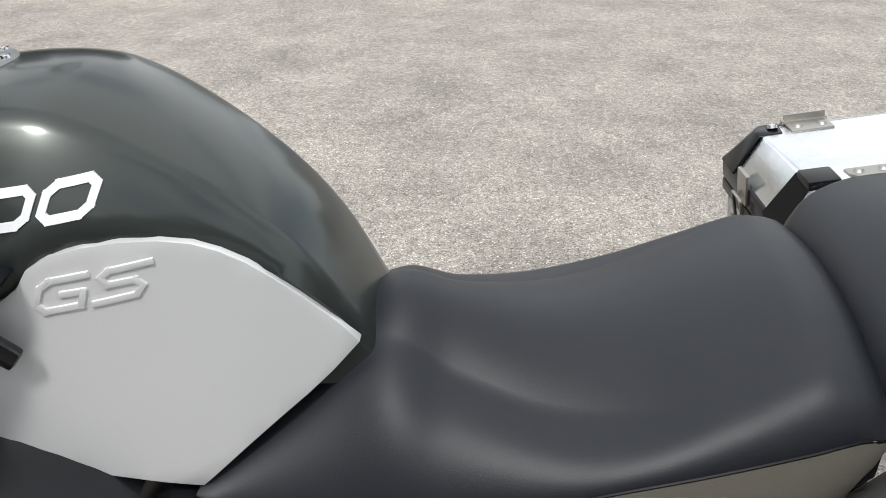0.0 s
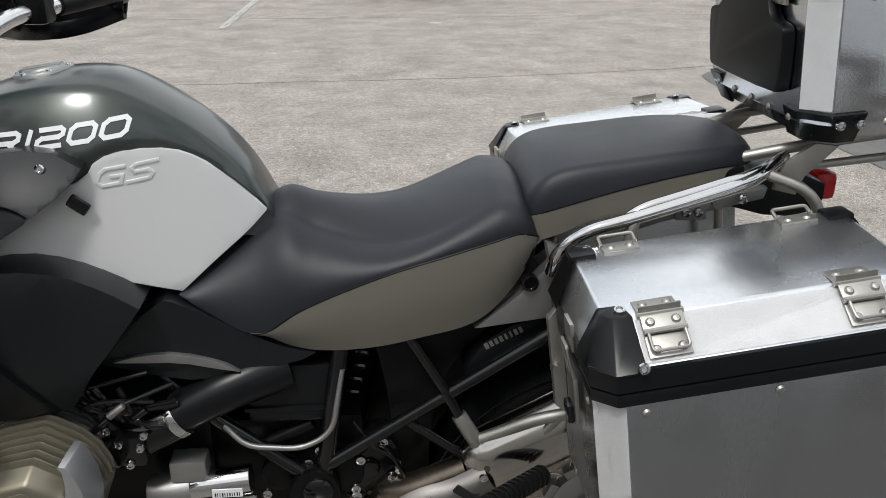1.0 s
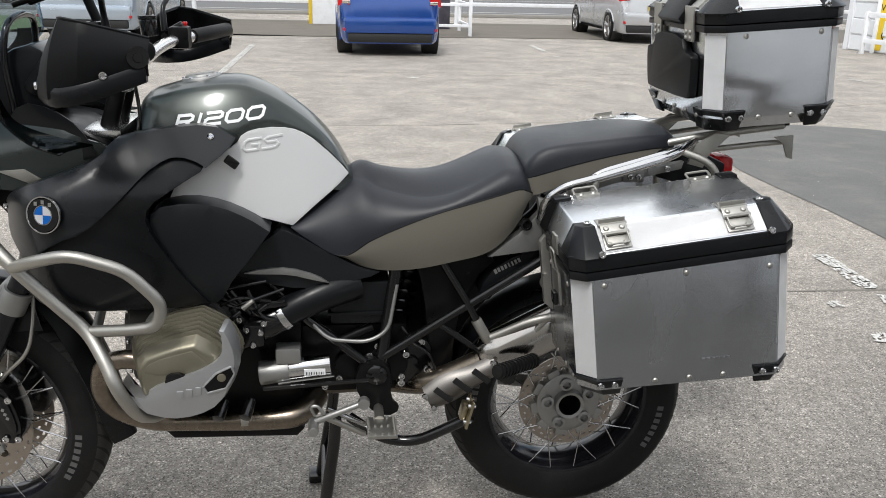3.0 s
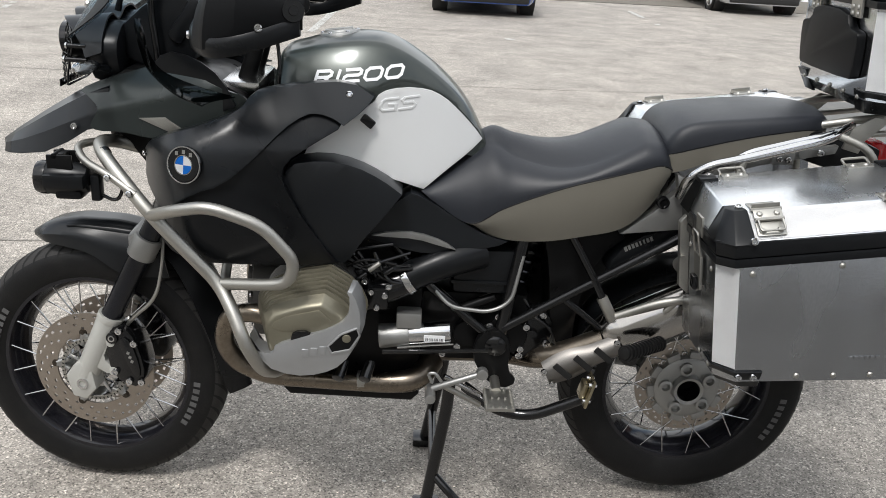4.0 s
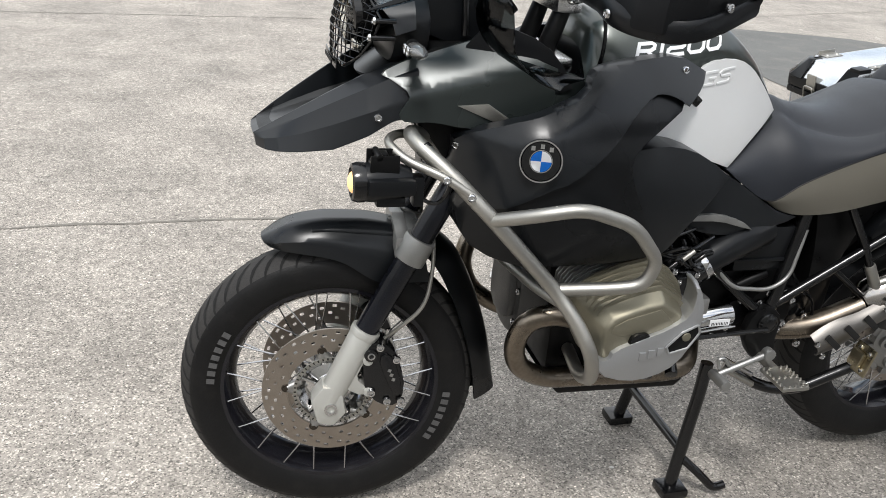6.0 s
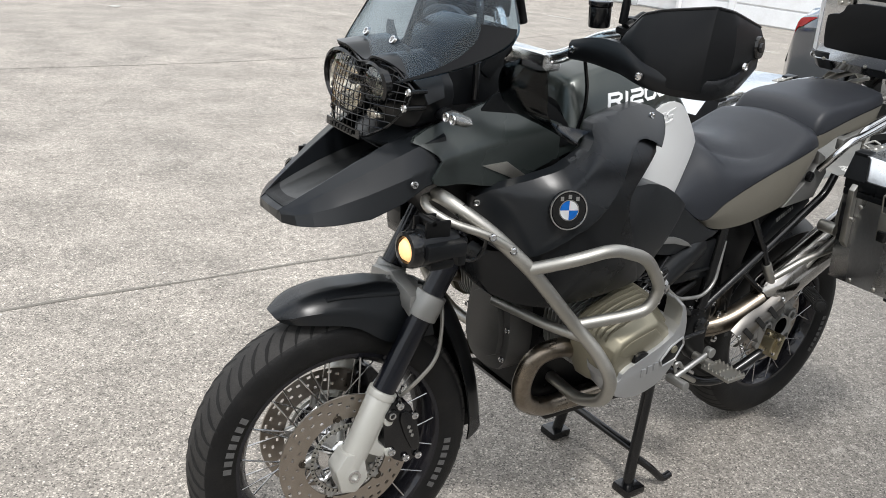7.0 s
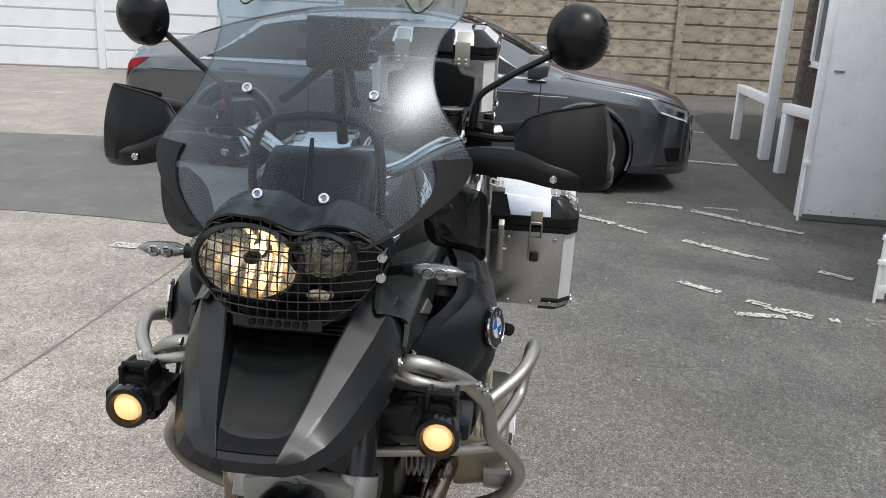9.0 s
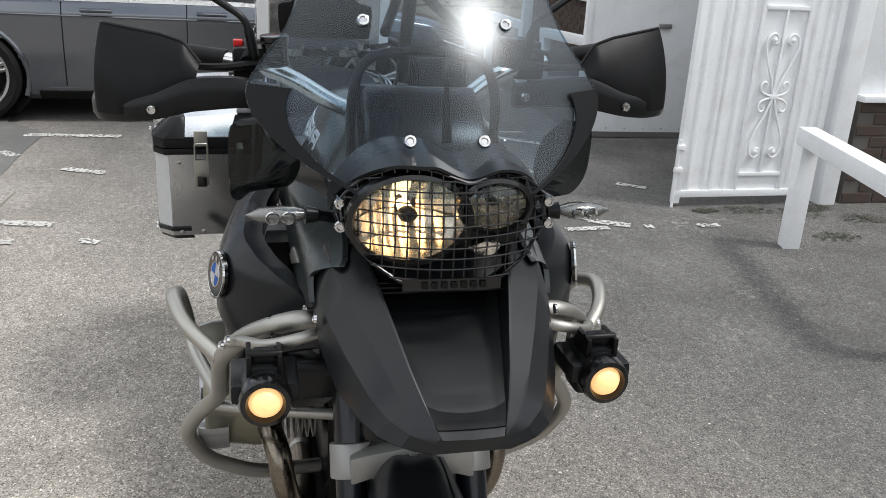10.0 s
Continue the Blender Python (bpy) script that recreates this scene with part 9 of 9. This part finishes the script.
am = Matrix.Translation((6.83, 0.69, 0)) @ Matrix.Rotation(radians(-90), 4, "Z")
for sgn in (-1, 1):
    hl = part("headlight", moved(coupe_sheet((1.93, 2.05), (2.290, 2.300), 0.570, 0.660, sgn, 0.004, 16, 6), am), M_LAMPGLASS, AUD, "clear angular headlight")
    part("light_bar", moved(coupe_sheet((2.05, 2.06), (2.285, 2.288), 0.645, 0.658, sgn, 0.010, 12, 1), am), M_REFL, hl, "bright light bar")
    for x0, x1 in ((2.09, 2.16), (2.19, 2.26)):
        part("projector", moved(coupe_sheet((x0, x0), (x1, x1), 0.595, 0.635, sgn, 0.009, 4, 3), am), M_CHROME, hl)
    part("grille_slot", moved(coupe_sheet((2.12, 2.16), (2.26, 2.26), 0.855, 0.905, sgn, 0.004, 8, 2), am), M_CARBLACK, AUD, "dark bumper air intake")
    part("splitter", moved(coupe_sheet((2.06, 2.06), (2.26, 2.26), 0.925, 0.940, sgn, 0.012, 8, 1), am), M_CHROME, AUD)
    part("bonnet_gap", moved(coupe_sheet((1.24, 1.24), (2.16, 2.165), 0.500, 0.508, sgn, 0.002, 24, 1), am), M_CARBLACK, AUD)
    part("tail_light", moved(coupe_sheet((-2.47, -2.50), (-2.22, -2.36), 0.565, 0.640, sgn, 0.006, 8, 4), am), M_RED, AUD, "red tail light")
    part("crease", moved(tube([(-2.2 + 4.0 * i / 16, sgn * (0.926 - 0.035 * abs(i / 8 - 1) ** 3), 0.80 - 0.02 * (i / 16)) for i in range(17)], 0.008, 0.01, 6, 1), am), M_GREYCAR, AUD)
    part("vent_trim", moved(box(1.02, 1.30, min(sgn * 0.918, sgn * 0.932), max(sgn * 0.918, sgn * 0.932), 0.765, 0.775, 0.003), am), M_CHROME, AUD)

HATCH_TOP = [(-2.00, 0.55), (-1.97, 0.98), (-1.86, 1.16), (-1.62, 1.36), (-1.30, 1.44), (-0.4, 1.48), (0.25, 1.44), (0.75, 1.22), (1.15, 1.02), (1.6, 0.93), (1.9, 0.80), (2.0, 0.5)]
HATCH_SH = [(-2.00, 0.50), (-1.90, 0.90), (-1.3, 0.93), (0.2, 0.90), (1.1, 0.86), (1.8, 0.70), (2.0, 0.42)]
HATCH_W = [(-2.00, 0.74), (-1.85, 0.81), (-1.2, 0.85), (1.2, 0.85), (1.75, 0.76), (2.0, 0.56)]
HATCH_R = [(-2.00, 0.66), (-1.8, 0.64), (-1.3, 0.58), (0.3, 0.57), (0.9, 0.64), (1.3, 0.70), (2.0, 0.50)]


def rear_face(lamp_z, plate_z, w, paint, x=-2.0, tall=0.22):
    out = []
    for sgn in (-1, 1):
        out.append((surf(lambda u, v: (x + 0.02 + 0.12 * u, sgn * (w - 0.18 + 0.19 * u ** 0.7) - sgn * 0.10 * v * v * (tall > 0.3), lamp_z + tall * v - 0.02 * u), 6, 5, 0.03), M_RED, "tail_light", "red tail light"))
        out.append((box(x - 0.02, x + 0.03, min(sgn * (w - 0.19), sgn * (w - 0.06)), max(sgn * (w - 0.19), sgn * (w - 0.06)), lamp_z + 0.02, lamp_z + 0.07, 0.01), M_REFLECTOR, "reverse_light", ""))
        out.append((box(x - 0.06, x + 0.02, min(sgn * (w - 0.22), sgn * (w - 0.07)), max(sgn * (w - 0.22), sgn * (w - 0.07)), 0.40, 0.45, 0.01), M_RED, "reflector", ""))
    out.append((box(x - 0.045, x - 0.03, -0.26, 0.26, plate_z - 0.055, plate_z + 0.055, 0.004), M_PLATE, "number_plate", "yellow plate with dark bars"))
    for k in range(7):
        if k != 4:
            out.append((box(x - 0.049, x - 0.044, -0.205 + 0.06 * k, -0.165 + 0.06 * k, plate_z - 0.035, plate_z + 0.035), M_INK, "plate_bar", ""))
    out.append((box(x - 0.07, x + 0.25, -w + 0.08, w - 0.08, 0.36, 0.62, 0.06), paint, "bumper", ""))
    out.append((box(x - 0.05, x + 0.2, -w + 0.14, w - 0.14, 0.22, 0.37, 0.04), M_CARBLACK, "rear_valance", ""))
    return tuple(out)


def north(x, y, deg=90):
    return Matrix.Translation((x, y, 0)) @ Matrix.Rotation(radians(deg), 4, "Z")


car("hatchback_car", "bright blue metallic hatchback parked facing the fence", north(1.88, 14.30), M_BLUECAR, HATCH_TOP, HATCH_SH, HATCH_W, HATCH_R, (1.28, -1.28), 0.305, ((-1.35, -1.52), (0.40, 0.90), (0.03, M_CARBLACK)), (0.30, 1.12), (-1.95, -1.64), (0.85, -0.2), "parked cars", 0.2, 10, rear_face(0.80, 0.52, 0.83, M_BLUECAR, -2.0, 0.32))
car("estate_car", "pale blue silver estate car parked by the grass", north(-3.25, 16.72, 87), M_SILVCAR, [(-2.35, 0.6), (-2.32, 1.02), (-2.2, 1.22), (-1.95, 1.42), (-1.6, 1.48), (0.0, 1.50), (0.4, 1.44), (0.95, 1.2), (1.35, 1.02), (1.9, 0.92), (2.25, 0.80), (2.35, 0.5)], [(-2.35, 0.5), (-2.25, 0.92), (-1.3, 0.94), (0.3, 0.92), (1.3, 0.90), (2.1, 0.72), (2.35, 0.42)], [(-2.35, 0.80), (-2.2, 0.88), (-1.2, 0.91), (1.3, 0.91), (2.0, 0.82), (2.35, 0.6)], [(-2.35, 0.72), (-2.1, 0.68), (-1.5, 0.62), (0.3, 0.60), (1.0, 0.68), (1.5, 0.75), (2.35, 0.5)], (1.42, -1.42), 0.32, ((-1.75, -1.95), (0.50, 1.05), (0.03, M_CHROME)), (0.42, 1.34), (-2.31, -1.98), (1.05, 0.05, -0.9), "parked cars", 0.2, 10, rear_face(0.82, 0.82, 0.88, M_SILVCAR, -2.35))
car("hatchback_car", "silver hatchback parked facing the fence", north(7.56, 17.35, 90), M_SILVCAR2, HATCH_TOP, HATCH_SH, HATCH_W, HATCH_R, (1.25, -1.25), 0.30, ((-1.30, -1.45), (0.40, 0.90), (0.03, M_CARBLACK)), (0.30, 1.12), (-1.95, -1.64), (0.85, -0.2), "parked cars", 0.2, 10, rear_face(0.85, 0.72, 0.83, M_SILVCAR2))
car("off_road_car", "pale four-wheel-drive car beyond the fence", north(-7.2, 27.2, 0), M_SILVCAR2, [(-2.2, 0.7), (-2.15, 1.5), (-1.9, 1.75), (0.3, 1.78), (0.7, 1.6), (1.05, 1.2), (1.9, 1.1), (2.15, 0.9), (2.2, 0.6)], [(-2.2, 0.6), (-2.1, 1.1), (1.0, 1.08), (2.0, 0.95), (2.2, 0.5)], [(-2.2, 0.82), (-1.5, 0.9), (1.5, 0.9), (2.2, 0.75)], [(-2.2, 0.75), (0.5, 0.68), (1.2, 0.78), (2.2, 0.65)], (1.35, -1.35), 0.38, ((-1.9, -1.95), (0.55, 0.90), (0.03, M_CARBLACK)), (0.45, 1.05), (-2.18, -1.95), (0.9, -0.2), "parked cars", 0.35)

# ---- gates and rails ----
def leaf_frame(name, label, a, b, h):
    root = thing(name, (*a, 0), label, "gate", kind="structure")
    d = Vector((b[0] - a[0], b[1] - a[1], 0))
    return root, Matrix.Translation((*a, 0)) @ Matrix.Rotation(math.atan2(d.y, d.x), 4, "Z"), d.length


g, gm, gl = leaf_frame("door_1", "white painted sheet steel door standing open", (5.43, -2.36), (5.40, -3.55), 2.1)
part("door_sheet", moved(box(0.02, gl, -0.018, 0.018, 0.07, 2.12, 0.004), gm), M_WPAINT, g)
part("door_edge", moved(box(0.0, 0.05, -0.028, 0.028, 0.05, 2.14, 0.004), gm), M_WPAINT, g)
part("door_handle", moved(join(box(0.10, 0.17, -0.035, -0.017, 1.12, 1.135, 0.003), box(0.60, 0.70, -0.05, -0.017, 0.90, 0.935, 0.004)), gm), M_CAST, g)
part("door_bolt", moved(join(cyl((0.02, -0.03, 0.02), (0.02, -0.03, 0.50), 0.010, None, 8), box(0.0, 0.05, -0.05, -0.02, 0.44, 0.47, 0.003)), gm), M_WPAINT, g)
for k in range(7):
    piece("rivet", RIVET, g, gm @ aim((0.10 + 0.16 * k, -0.019, 0.10), (0, -1, 0)))

g, gm, gl = leaf_frame("gate_1", "white painted ornamental iron gate with scrolls, standing open", (3.62, -2.31), (3.64, -3.27), 2.1)
part("gate_sheet", moved(box(0.03, gl - 0.03, -0.004, 0.004, 0.08, 2.14, 0.0), gm), M_WPAINT, g)
for x in (0.02, gl - 0.02):
    part("stile", moved(box(x - 0.022, x + 0.022, -0.022, 0.022, 0.02, 2.16, 0.004), gm), M_WPAINT, g)
for z in (0.08, 2.12):
    part("gate_rail", moved(box(0.0, gl, -0.024, 0.020, z - 0.022, z + 0.022, 0.004), gm), M_WPAINT, g)
for x in (0.09, 0.20, 0.245, 0.335, 0.79, gl - 0.085):
    part("gate_bar", moved(prism([(x - 0.020, -0.003), (x - 0.009, -0.017), (x + 0.009, -0.017), (x + 0.020, -0.003)], 0.10, 2.12, 0.0, "z"), gm), M_WPAINT, g)
fx0, fx1 = 0.41, 0.725
for x in (fx0, fx1):
    part("scroll_frame", moved(box(x - 0.012, x + 0.012, -0.022, -0.004, 0.10, 2.10, 0.003), gm), M_WPAINT, g)
for z in (0.20, 1.20):
    part("scroll_frame", moved(box(fx0, fx1, -0.022, -0.004, z - 0.012, z + 0.012, 0.003), gm), M_WPAINT, g)


xm = (fx0 + fx1) / 2
for sgn in (-1, 1):
    for up in (-1, 1):
        def C(pts):
            return [(xm + sgn * a, -0.022, 0.68 + up * b * 0.93) for a, b in pts]
        part("scroll", moved(tube(C([(0.008, 0.01), (0.035, 0.11), (0.088, 0.23), (0.112, 0.32), (0.100, 0.385), (0.062, 0.405), (0.034, 0.380), (0.036, 0.345), (0.062, 0.335), (0.072, 0.358)]), 0.0075, 0.05, 8, 5), gm), M_WPAINT, g)
        part("scroll", moved(tube(C([(0.010, 0.005), (0.050, 0.012), (0.092, 0.035), (0.100, 0.075), (0.076, 0.100), (0.052, 0.082), (0.060, 0.058)]), 0.0068, 0.03, 8, 5), gm), M_WPAINT, g)
        part("scroll_leaf", moved(lathe([(0.0001, -0.008), (0.016, -0.003), (0.018, 0.003), (0.0001, 0.010)], (xm + sgn * 0.062, -0.026, 0.68 + up * 0.337), (0, -1, 0), 10), gm), M_WPAINT, g)
part("scroll_collar", moved(box(xm - 0.03, xm + 0.03, -0.03, -0.012, 0.665, 0.695, 0.004), gm), M_WPAINT, g)
part("scroll_bar", moved(box(xm - 0.006, xm + 0.006, -0.022, -0.006, 0.21, 1.19, 0.002), gm), M_WPAINT, g)
part("drop_bolt", moved(join(cyl((-0.012, -0.03, 0.0), (-0.012, -0.03, 0.42), 0.009, None, 8), box(-0.03, 0.02, -0.045, -0.02, 0.22, 0.25, 0.003), box(-0.03, 0.02, -0.045, -0.02, 0.36, 0.39, 0.003)), gm), M_WPAINT, g)
solo("gate_post", box(3.58, 3.70, -3.44, -3.32, 0, 2.3, 0.008), M_WPAINT, "square white painted gate post", "gate post", "structure")
solo("gate_post_rear", box(5.34, 5.46, -3.70, -3.58, 0, 2.3, 0.008), M_WPAINT, "square white painted door post", "gate post", "structure")


def barrier(a, b, h, label):
    root = thing("barrier_rail", (*a, 0), label, "barrier", "white barrier rails")
    d = Vector((b[0] - a[0], b[1] - a[1], 0))
    mm = Matrix.Translation((*a, 0)) @ Matrix.Rotation(math.atan2(d.y, d.x), 4, "Z")
    for x in (0.04, d.length - 0.04):
        part("post", moved(box(x - 0.045, x + 0.045, -0.045, 0.045, 0, h - 0.05, 0.006), mm), M_WPAINT, root)
    part("top_rail", moved(box(-0.01, d.length + 0.01, -0.05, 0.05, h - 0.055, h + 0.035, 0.008), mm), M_WPAINT, root)


barrier((2.89, -2.63), (1.50, -2.29), 0.615, "white painted timber barrier rail on posts")
barrier((7.52, -2.77), (6.35, -3.05), 0.64, "white painted timber barrier rail on posts")
barrier((9.66, -2.80), (8.30, -2.82), 0.62, "white painted timber barrier rail on posts")
solo("tall_post", box(8.19, 8.29, -2.86, -2.76, 0, 2.6, 0.008), M_WPAINT, "tall square white painted post", "post", "structure")
part_root = None

# ---- plinth wall beside the gate post ----
PW = thing("wall_gate", (3.75, -5.5, 0), "low dark brick plinth with white coping and white boarding above", "wall", kind="structure")
pw = part("core", box(3.612, 3.86, -8.9, -3.50, 0, 0.66), M_DARKMORTAR, PW)
part("coping", box(3.57, 3.88, -8.9, -3.485, 0.66, 0.70, 0.006), M_WPAINT, PW, "white painted coping")
part("boarding", box(3.66, 3.84, -8.9, -3.49, 0.70, 2.6, 0.004), M_WPAINT, PW, "white painted boarding")
for k in range(9):
    part("board_joint", box(3.656, 3.662, -3.9 - 0.55 * k, -3.892 - 0.55 * k, 0.70, 2.6), M_WPAINT, PW)
plinth_brick = mesh_of("brick", box(-0.006, 0.006, -0.105, 0.105, -0.031, 0.031, 0.003, 1), M_BRICK)
for r in range(9):
    for c in range(11):
        y = -3.61 - 0.225 * c - (0.112 if r % 2 else 0)
        piece("brick", plinth_brick, pw, Matrix.Translation((3.610, y, 0.04 + 0.073 * r)))
M_MOSS = mat("dark_moss_and_dirt", (0.045, 0.046, 0.032), 0.95, 0, 0.4, 9, 120, 0.6)
for k, (x, y, r) in enumerate(((3.50, -2.75, 0.16), (3.42, -3.05, 0.20), (3.52, -3.25, 0.13), (2.98, -3.02, 0.15), (3.30, -3.45, 0.18), (3.50, -2.48, 0.09))):
    rn = random.Random(40 + k)
    bm = bmesh.new()
    for _ in range(150):
        a, d = rn.uniform(0, 6.28), r * rn.random() ** 0.7
        cx, cy, q = x + 0.55 * d * math.cos(a), y + d * math.sin(a), rn.uniform(0.003, 0.011)
        bm.faces.new([bm.verts.new((cx + q * rn.uniform(0.6, 1.2) * math.cos(1.047 * i), cy + q * rn.uniform(0.6, 1.2) * math.sin(1.047 * i), 0.005 + 0.00002 * _)) for i in range(6)])
    solo("dirt_patch", bm, M_MOSS, "dark moss and dirt at the foot of the gate", "dirt", "structure")

M_STRIP = mat("dark_strip_tarmac", (0.050, 0.048, 0.043), 0.9, 0, 0.35, 4, 140, 0.7, 0.06)
flat(smooth_outline([(12.2, -2.64), (9.9, -2.52), (7.6, -2.47), (5.5, -2.44), (5.46, -3.95), (12.3, -3.95)], 1, (3, 4, 5)), 0.005, M_STRIP, "tarmac_strip", "dark strip of tarmac by the brick building", "ground")

# ---- brick building by the gate, and the one behind the wall ----
BR = thing("building", (9, -5.2, 0), "dark brown brick building with white framed window", "building", kind="structure")
bw = part("wall", box(3.9, 11.55, -9, -3.95, 0, 4.5), M_DARKMORTAR, BR)
brick = mesh_of("brick", box(-0.105, 0.105, -0.006, 0.006, -0.031, 0.031, 0.003, 1), M_BRICK)
for r in range(26):
    for c in range(11):
        x = 4.0 + 0.225 * c + (0.112 if r % 2 else 0)
        if len(bw.children) < 290:
            piece("brick", brick, bw, Matrix.Translation((x, -3.947, 0.04 + 0.075 * r)))
rest = []
for r in range(48):
    for c in range(33):
        x = 3.96 + 0.225 * c + (0.112 if r % 2 else 0)
        if not (r < 26 and c < 11):
            b_ = (x - 0.105, x + 0.105, 0.04 + 0.075 * r)
            rest.append(b_)
bm = bmesh.new()
for x0, x1, z in rest:
    vs = [bm.verts.new(p) for p in ((x0, -3.95, z - 0.031), (x1, -3.95, z - 0.031), (x1, -3.95, z + 0.031), (x0, -3.95, z + 0.031), (x0, -3.940, z - 0.031), (x1, -3.940, z - 0.031), (x1, -3.940, z + 0.031), (x0, -3.940, z + 0.031))]
    for q in ((4, 5, 6, 7), (0, 1, 5, 4), (1, 2, 6, 5), (2, 3, 7, 6), (3, 0, 4, 7)):
        bm.faces.new([vs[k] for k in q])
tagged(part("brickwork", bm, M_BRICK, BR), kind="stuff")
bm = bmesh.new()
for r in range(56):
    for c in range(24):
        y = -8.9 + 0.225 * c - (0.112 if r % 2 else 0)
        z = 0.04 + 0.075 * r
        vs = [bm.verts.new(p) for p in ((3.9, y - 0.105, z - 0.031), (3.9, y + 0.105, z - 0.031), (3.9, y + 0.105, z + 0.031), (3.9, y - 0.105, z + 0.031), (3.89, y - 0.105, z - 0.031), (3.89, y + 0.105, z - 0.031), (3.89, y + 0.105, z + 0.031), (3.89, y - 0.105, z + 0.031))]
        if y < -4.05:
            for q in ((4, 5, 6, 7), (0, 1, 5, 4), (1, 2, 6, 5), (2, 3, 7, 6), (3, 0, 4, 7)):
                bm.faces.new([vs[k] for k in q])
tagged(part("brickwork_end", bm, M_BRICK, BR), kind="stuff")
win = part("window", box(9.0, 10.8, -3.96, -3.92, 0.9, 2.3, 0.004), M_CARGLASS, BR, "dark window pane")
for x in (9.0, 9.9, 10.8):
    part("window_frame", box(x - 0.04, x + 0.04, -3.93, -3.88, 0.86, 2.34, 0.004), M_WPAINT, win)
for z in (0.88, 1.9, 2.32):
    part("window_frame", box(8.96, 10.84, -3.93, -3.88, z - 0.04, z + 0.04, 0.004), M_WPAINT, win)

FAR = thing("far_building", (24, 0, 0), "red brick building with white framed windows beyond the wall", "building", kind="structure")
part("wall", box(22.0, 30, -14, 14, 0, 6.2), M_REDBRICK, FAR)
part("roof", prism([(21.6, 6.2), (30.4, 6.2), (26, 8.6)], -14.3, 14.3), mat("grey_slate", (0.10, 0.10, 0.11), 0.7, 0, 0.2, 4, 40, 0.3), FAR)
for k in range(6):
    y = 7.0 - 2.45 * k
    w_ = part("window", box(21.97, 22.02, y - 1.05, y + 1.05, 1.5, 3.1), mat("pale_curtained_glass", (0.30, 0.40, 0.42), 0.15, 0, 0.2, 2, 14), FAR, "window with pale blinds")
    for yy in (y - 1.05, y, y + 1.05):
        part("window_frame", box(21.92, 21.98, yy - 0.05, yy + 0.05, 1.46, 3.14), M_WPAINT, w_)
    for z in (1.5, 2.6, 3.1):
        part("window_frame", box(21.92, 21.98, y - 1.1, y + 1.1, z - 0.05, z + 0.05), M_WPAINT, w_)


def tree(x, y, h, r, seed, label):
    root = thing("tree", (x, y, 0), label, "tree")
    rnd = random.Random(seed)
    limbs = [tube([(x, y, 0), (x + 0.05, y, h * 0.35), (x, y + 0.05, h * 0.6)], lambda u: 0.10 - 0.05 * u, 0.1, 8)]
    tips = []
    for k in range(9):
        a, e = rnd.uniform(0, 6.28), rnd.uniform(0.3, 1.0)
        tip = Vector((x + r * 0.75 * math.cos(a) * (1.1 - e * 0.5), y + r * 0.75 * math.sin(a) * (1.1 - e * 0.5), h * (0.5 + 0.45 * e)))
        limbs.append(tube([(x, y, h * (0.3 + 0.2 * e)), ((x + tip.x) / 2, (y + tip.y) / 2, (h * 0.45 + tip.z) / 2), tip], lambda u: 0.04 - 0.03 * u, 0.1, 6))
        tips.append(tip)
    part("trunk", join(*limbs), M_SOIL, root)
    bm = bmesh.new()
    for tip in tips:
        for _ in range(230):
            p = tip + Vector((rnd.gauss(0, 0.30), rnd.gauss(0, 0.30), rnd.gauss(0, 0.22))) * r
            s_ = rnd.uniform(0.05, 0.11)
            q = Euler((rnd.uniform(0, 6), rnd.uniform(0, 6), rnd.uniform(0, 6))).to_matrix()
            bm.faces.new([bm.verts.new(p + q @ Vector(v)) for v in ((-s_, 0, 0), (0, -s_ * 0.5, 0.01), (s_, 0, 0), (0, s_ * 0.5, 0.01))])
    part("crown", bm, M_LEAF, root)


tree(18.0, -4.4, 3.0, 1.3, 3, "small leafy green garden tree behind the wall")
tree(18.6, -6.6, 3.4, 1.5, 4, "small leafy green garden tree behind the wall")


# plain rendered walls, unseen behind the viewer, added to cut sky and feed reflections
M_RENDER = mat("weathered_cream_render", (0.52, 0.50, 0.46), 0.85, 0, 0.12, 0.8, 40, 0.4, 0.05, dirt=(0.2, 0.18, 0.15), dirt_amt=0.5)
solo("wall_south", box(-14, 3.8, -7.9, -7.6, 0, 4.4, 0.01), M_RENDER, "plain rendered wall out of view, added to shape light and reflections", "wall", "structure")
solo("wall_west", box(-14.3, -14, -7.9, 15, 0, 3.6, 0.01), M_RENDER, "plain rendered wall out of view, added to shape light and reflections", "wall", "structure")
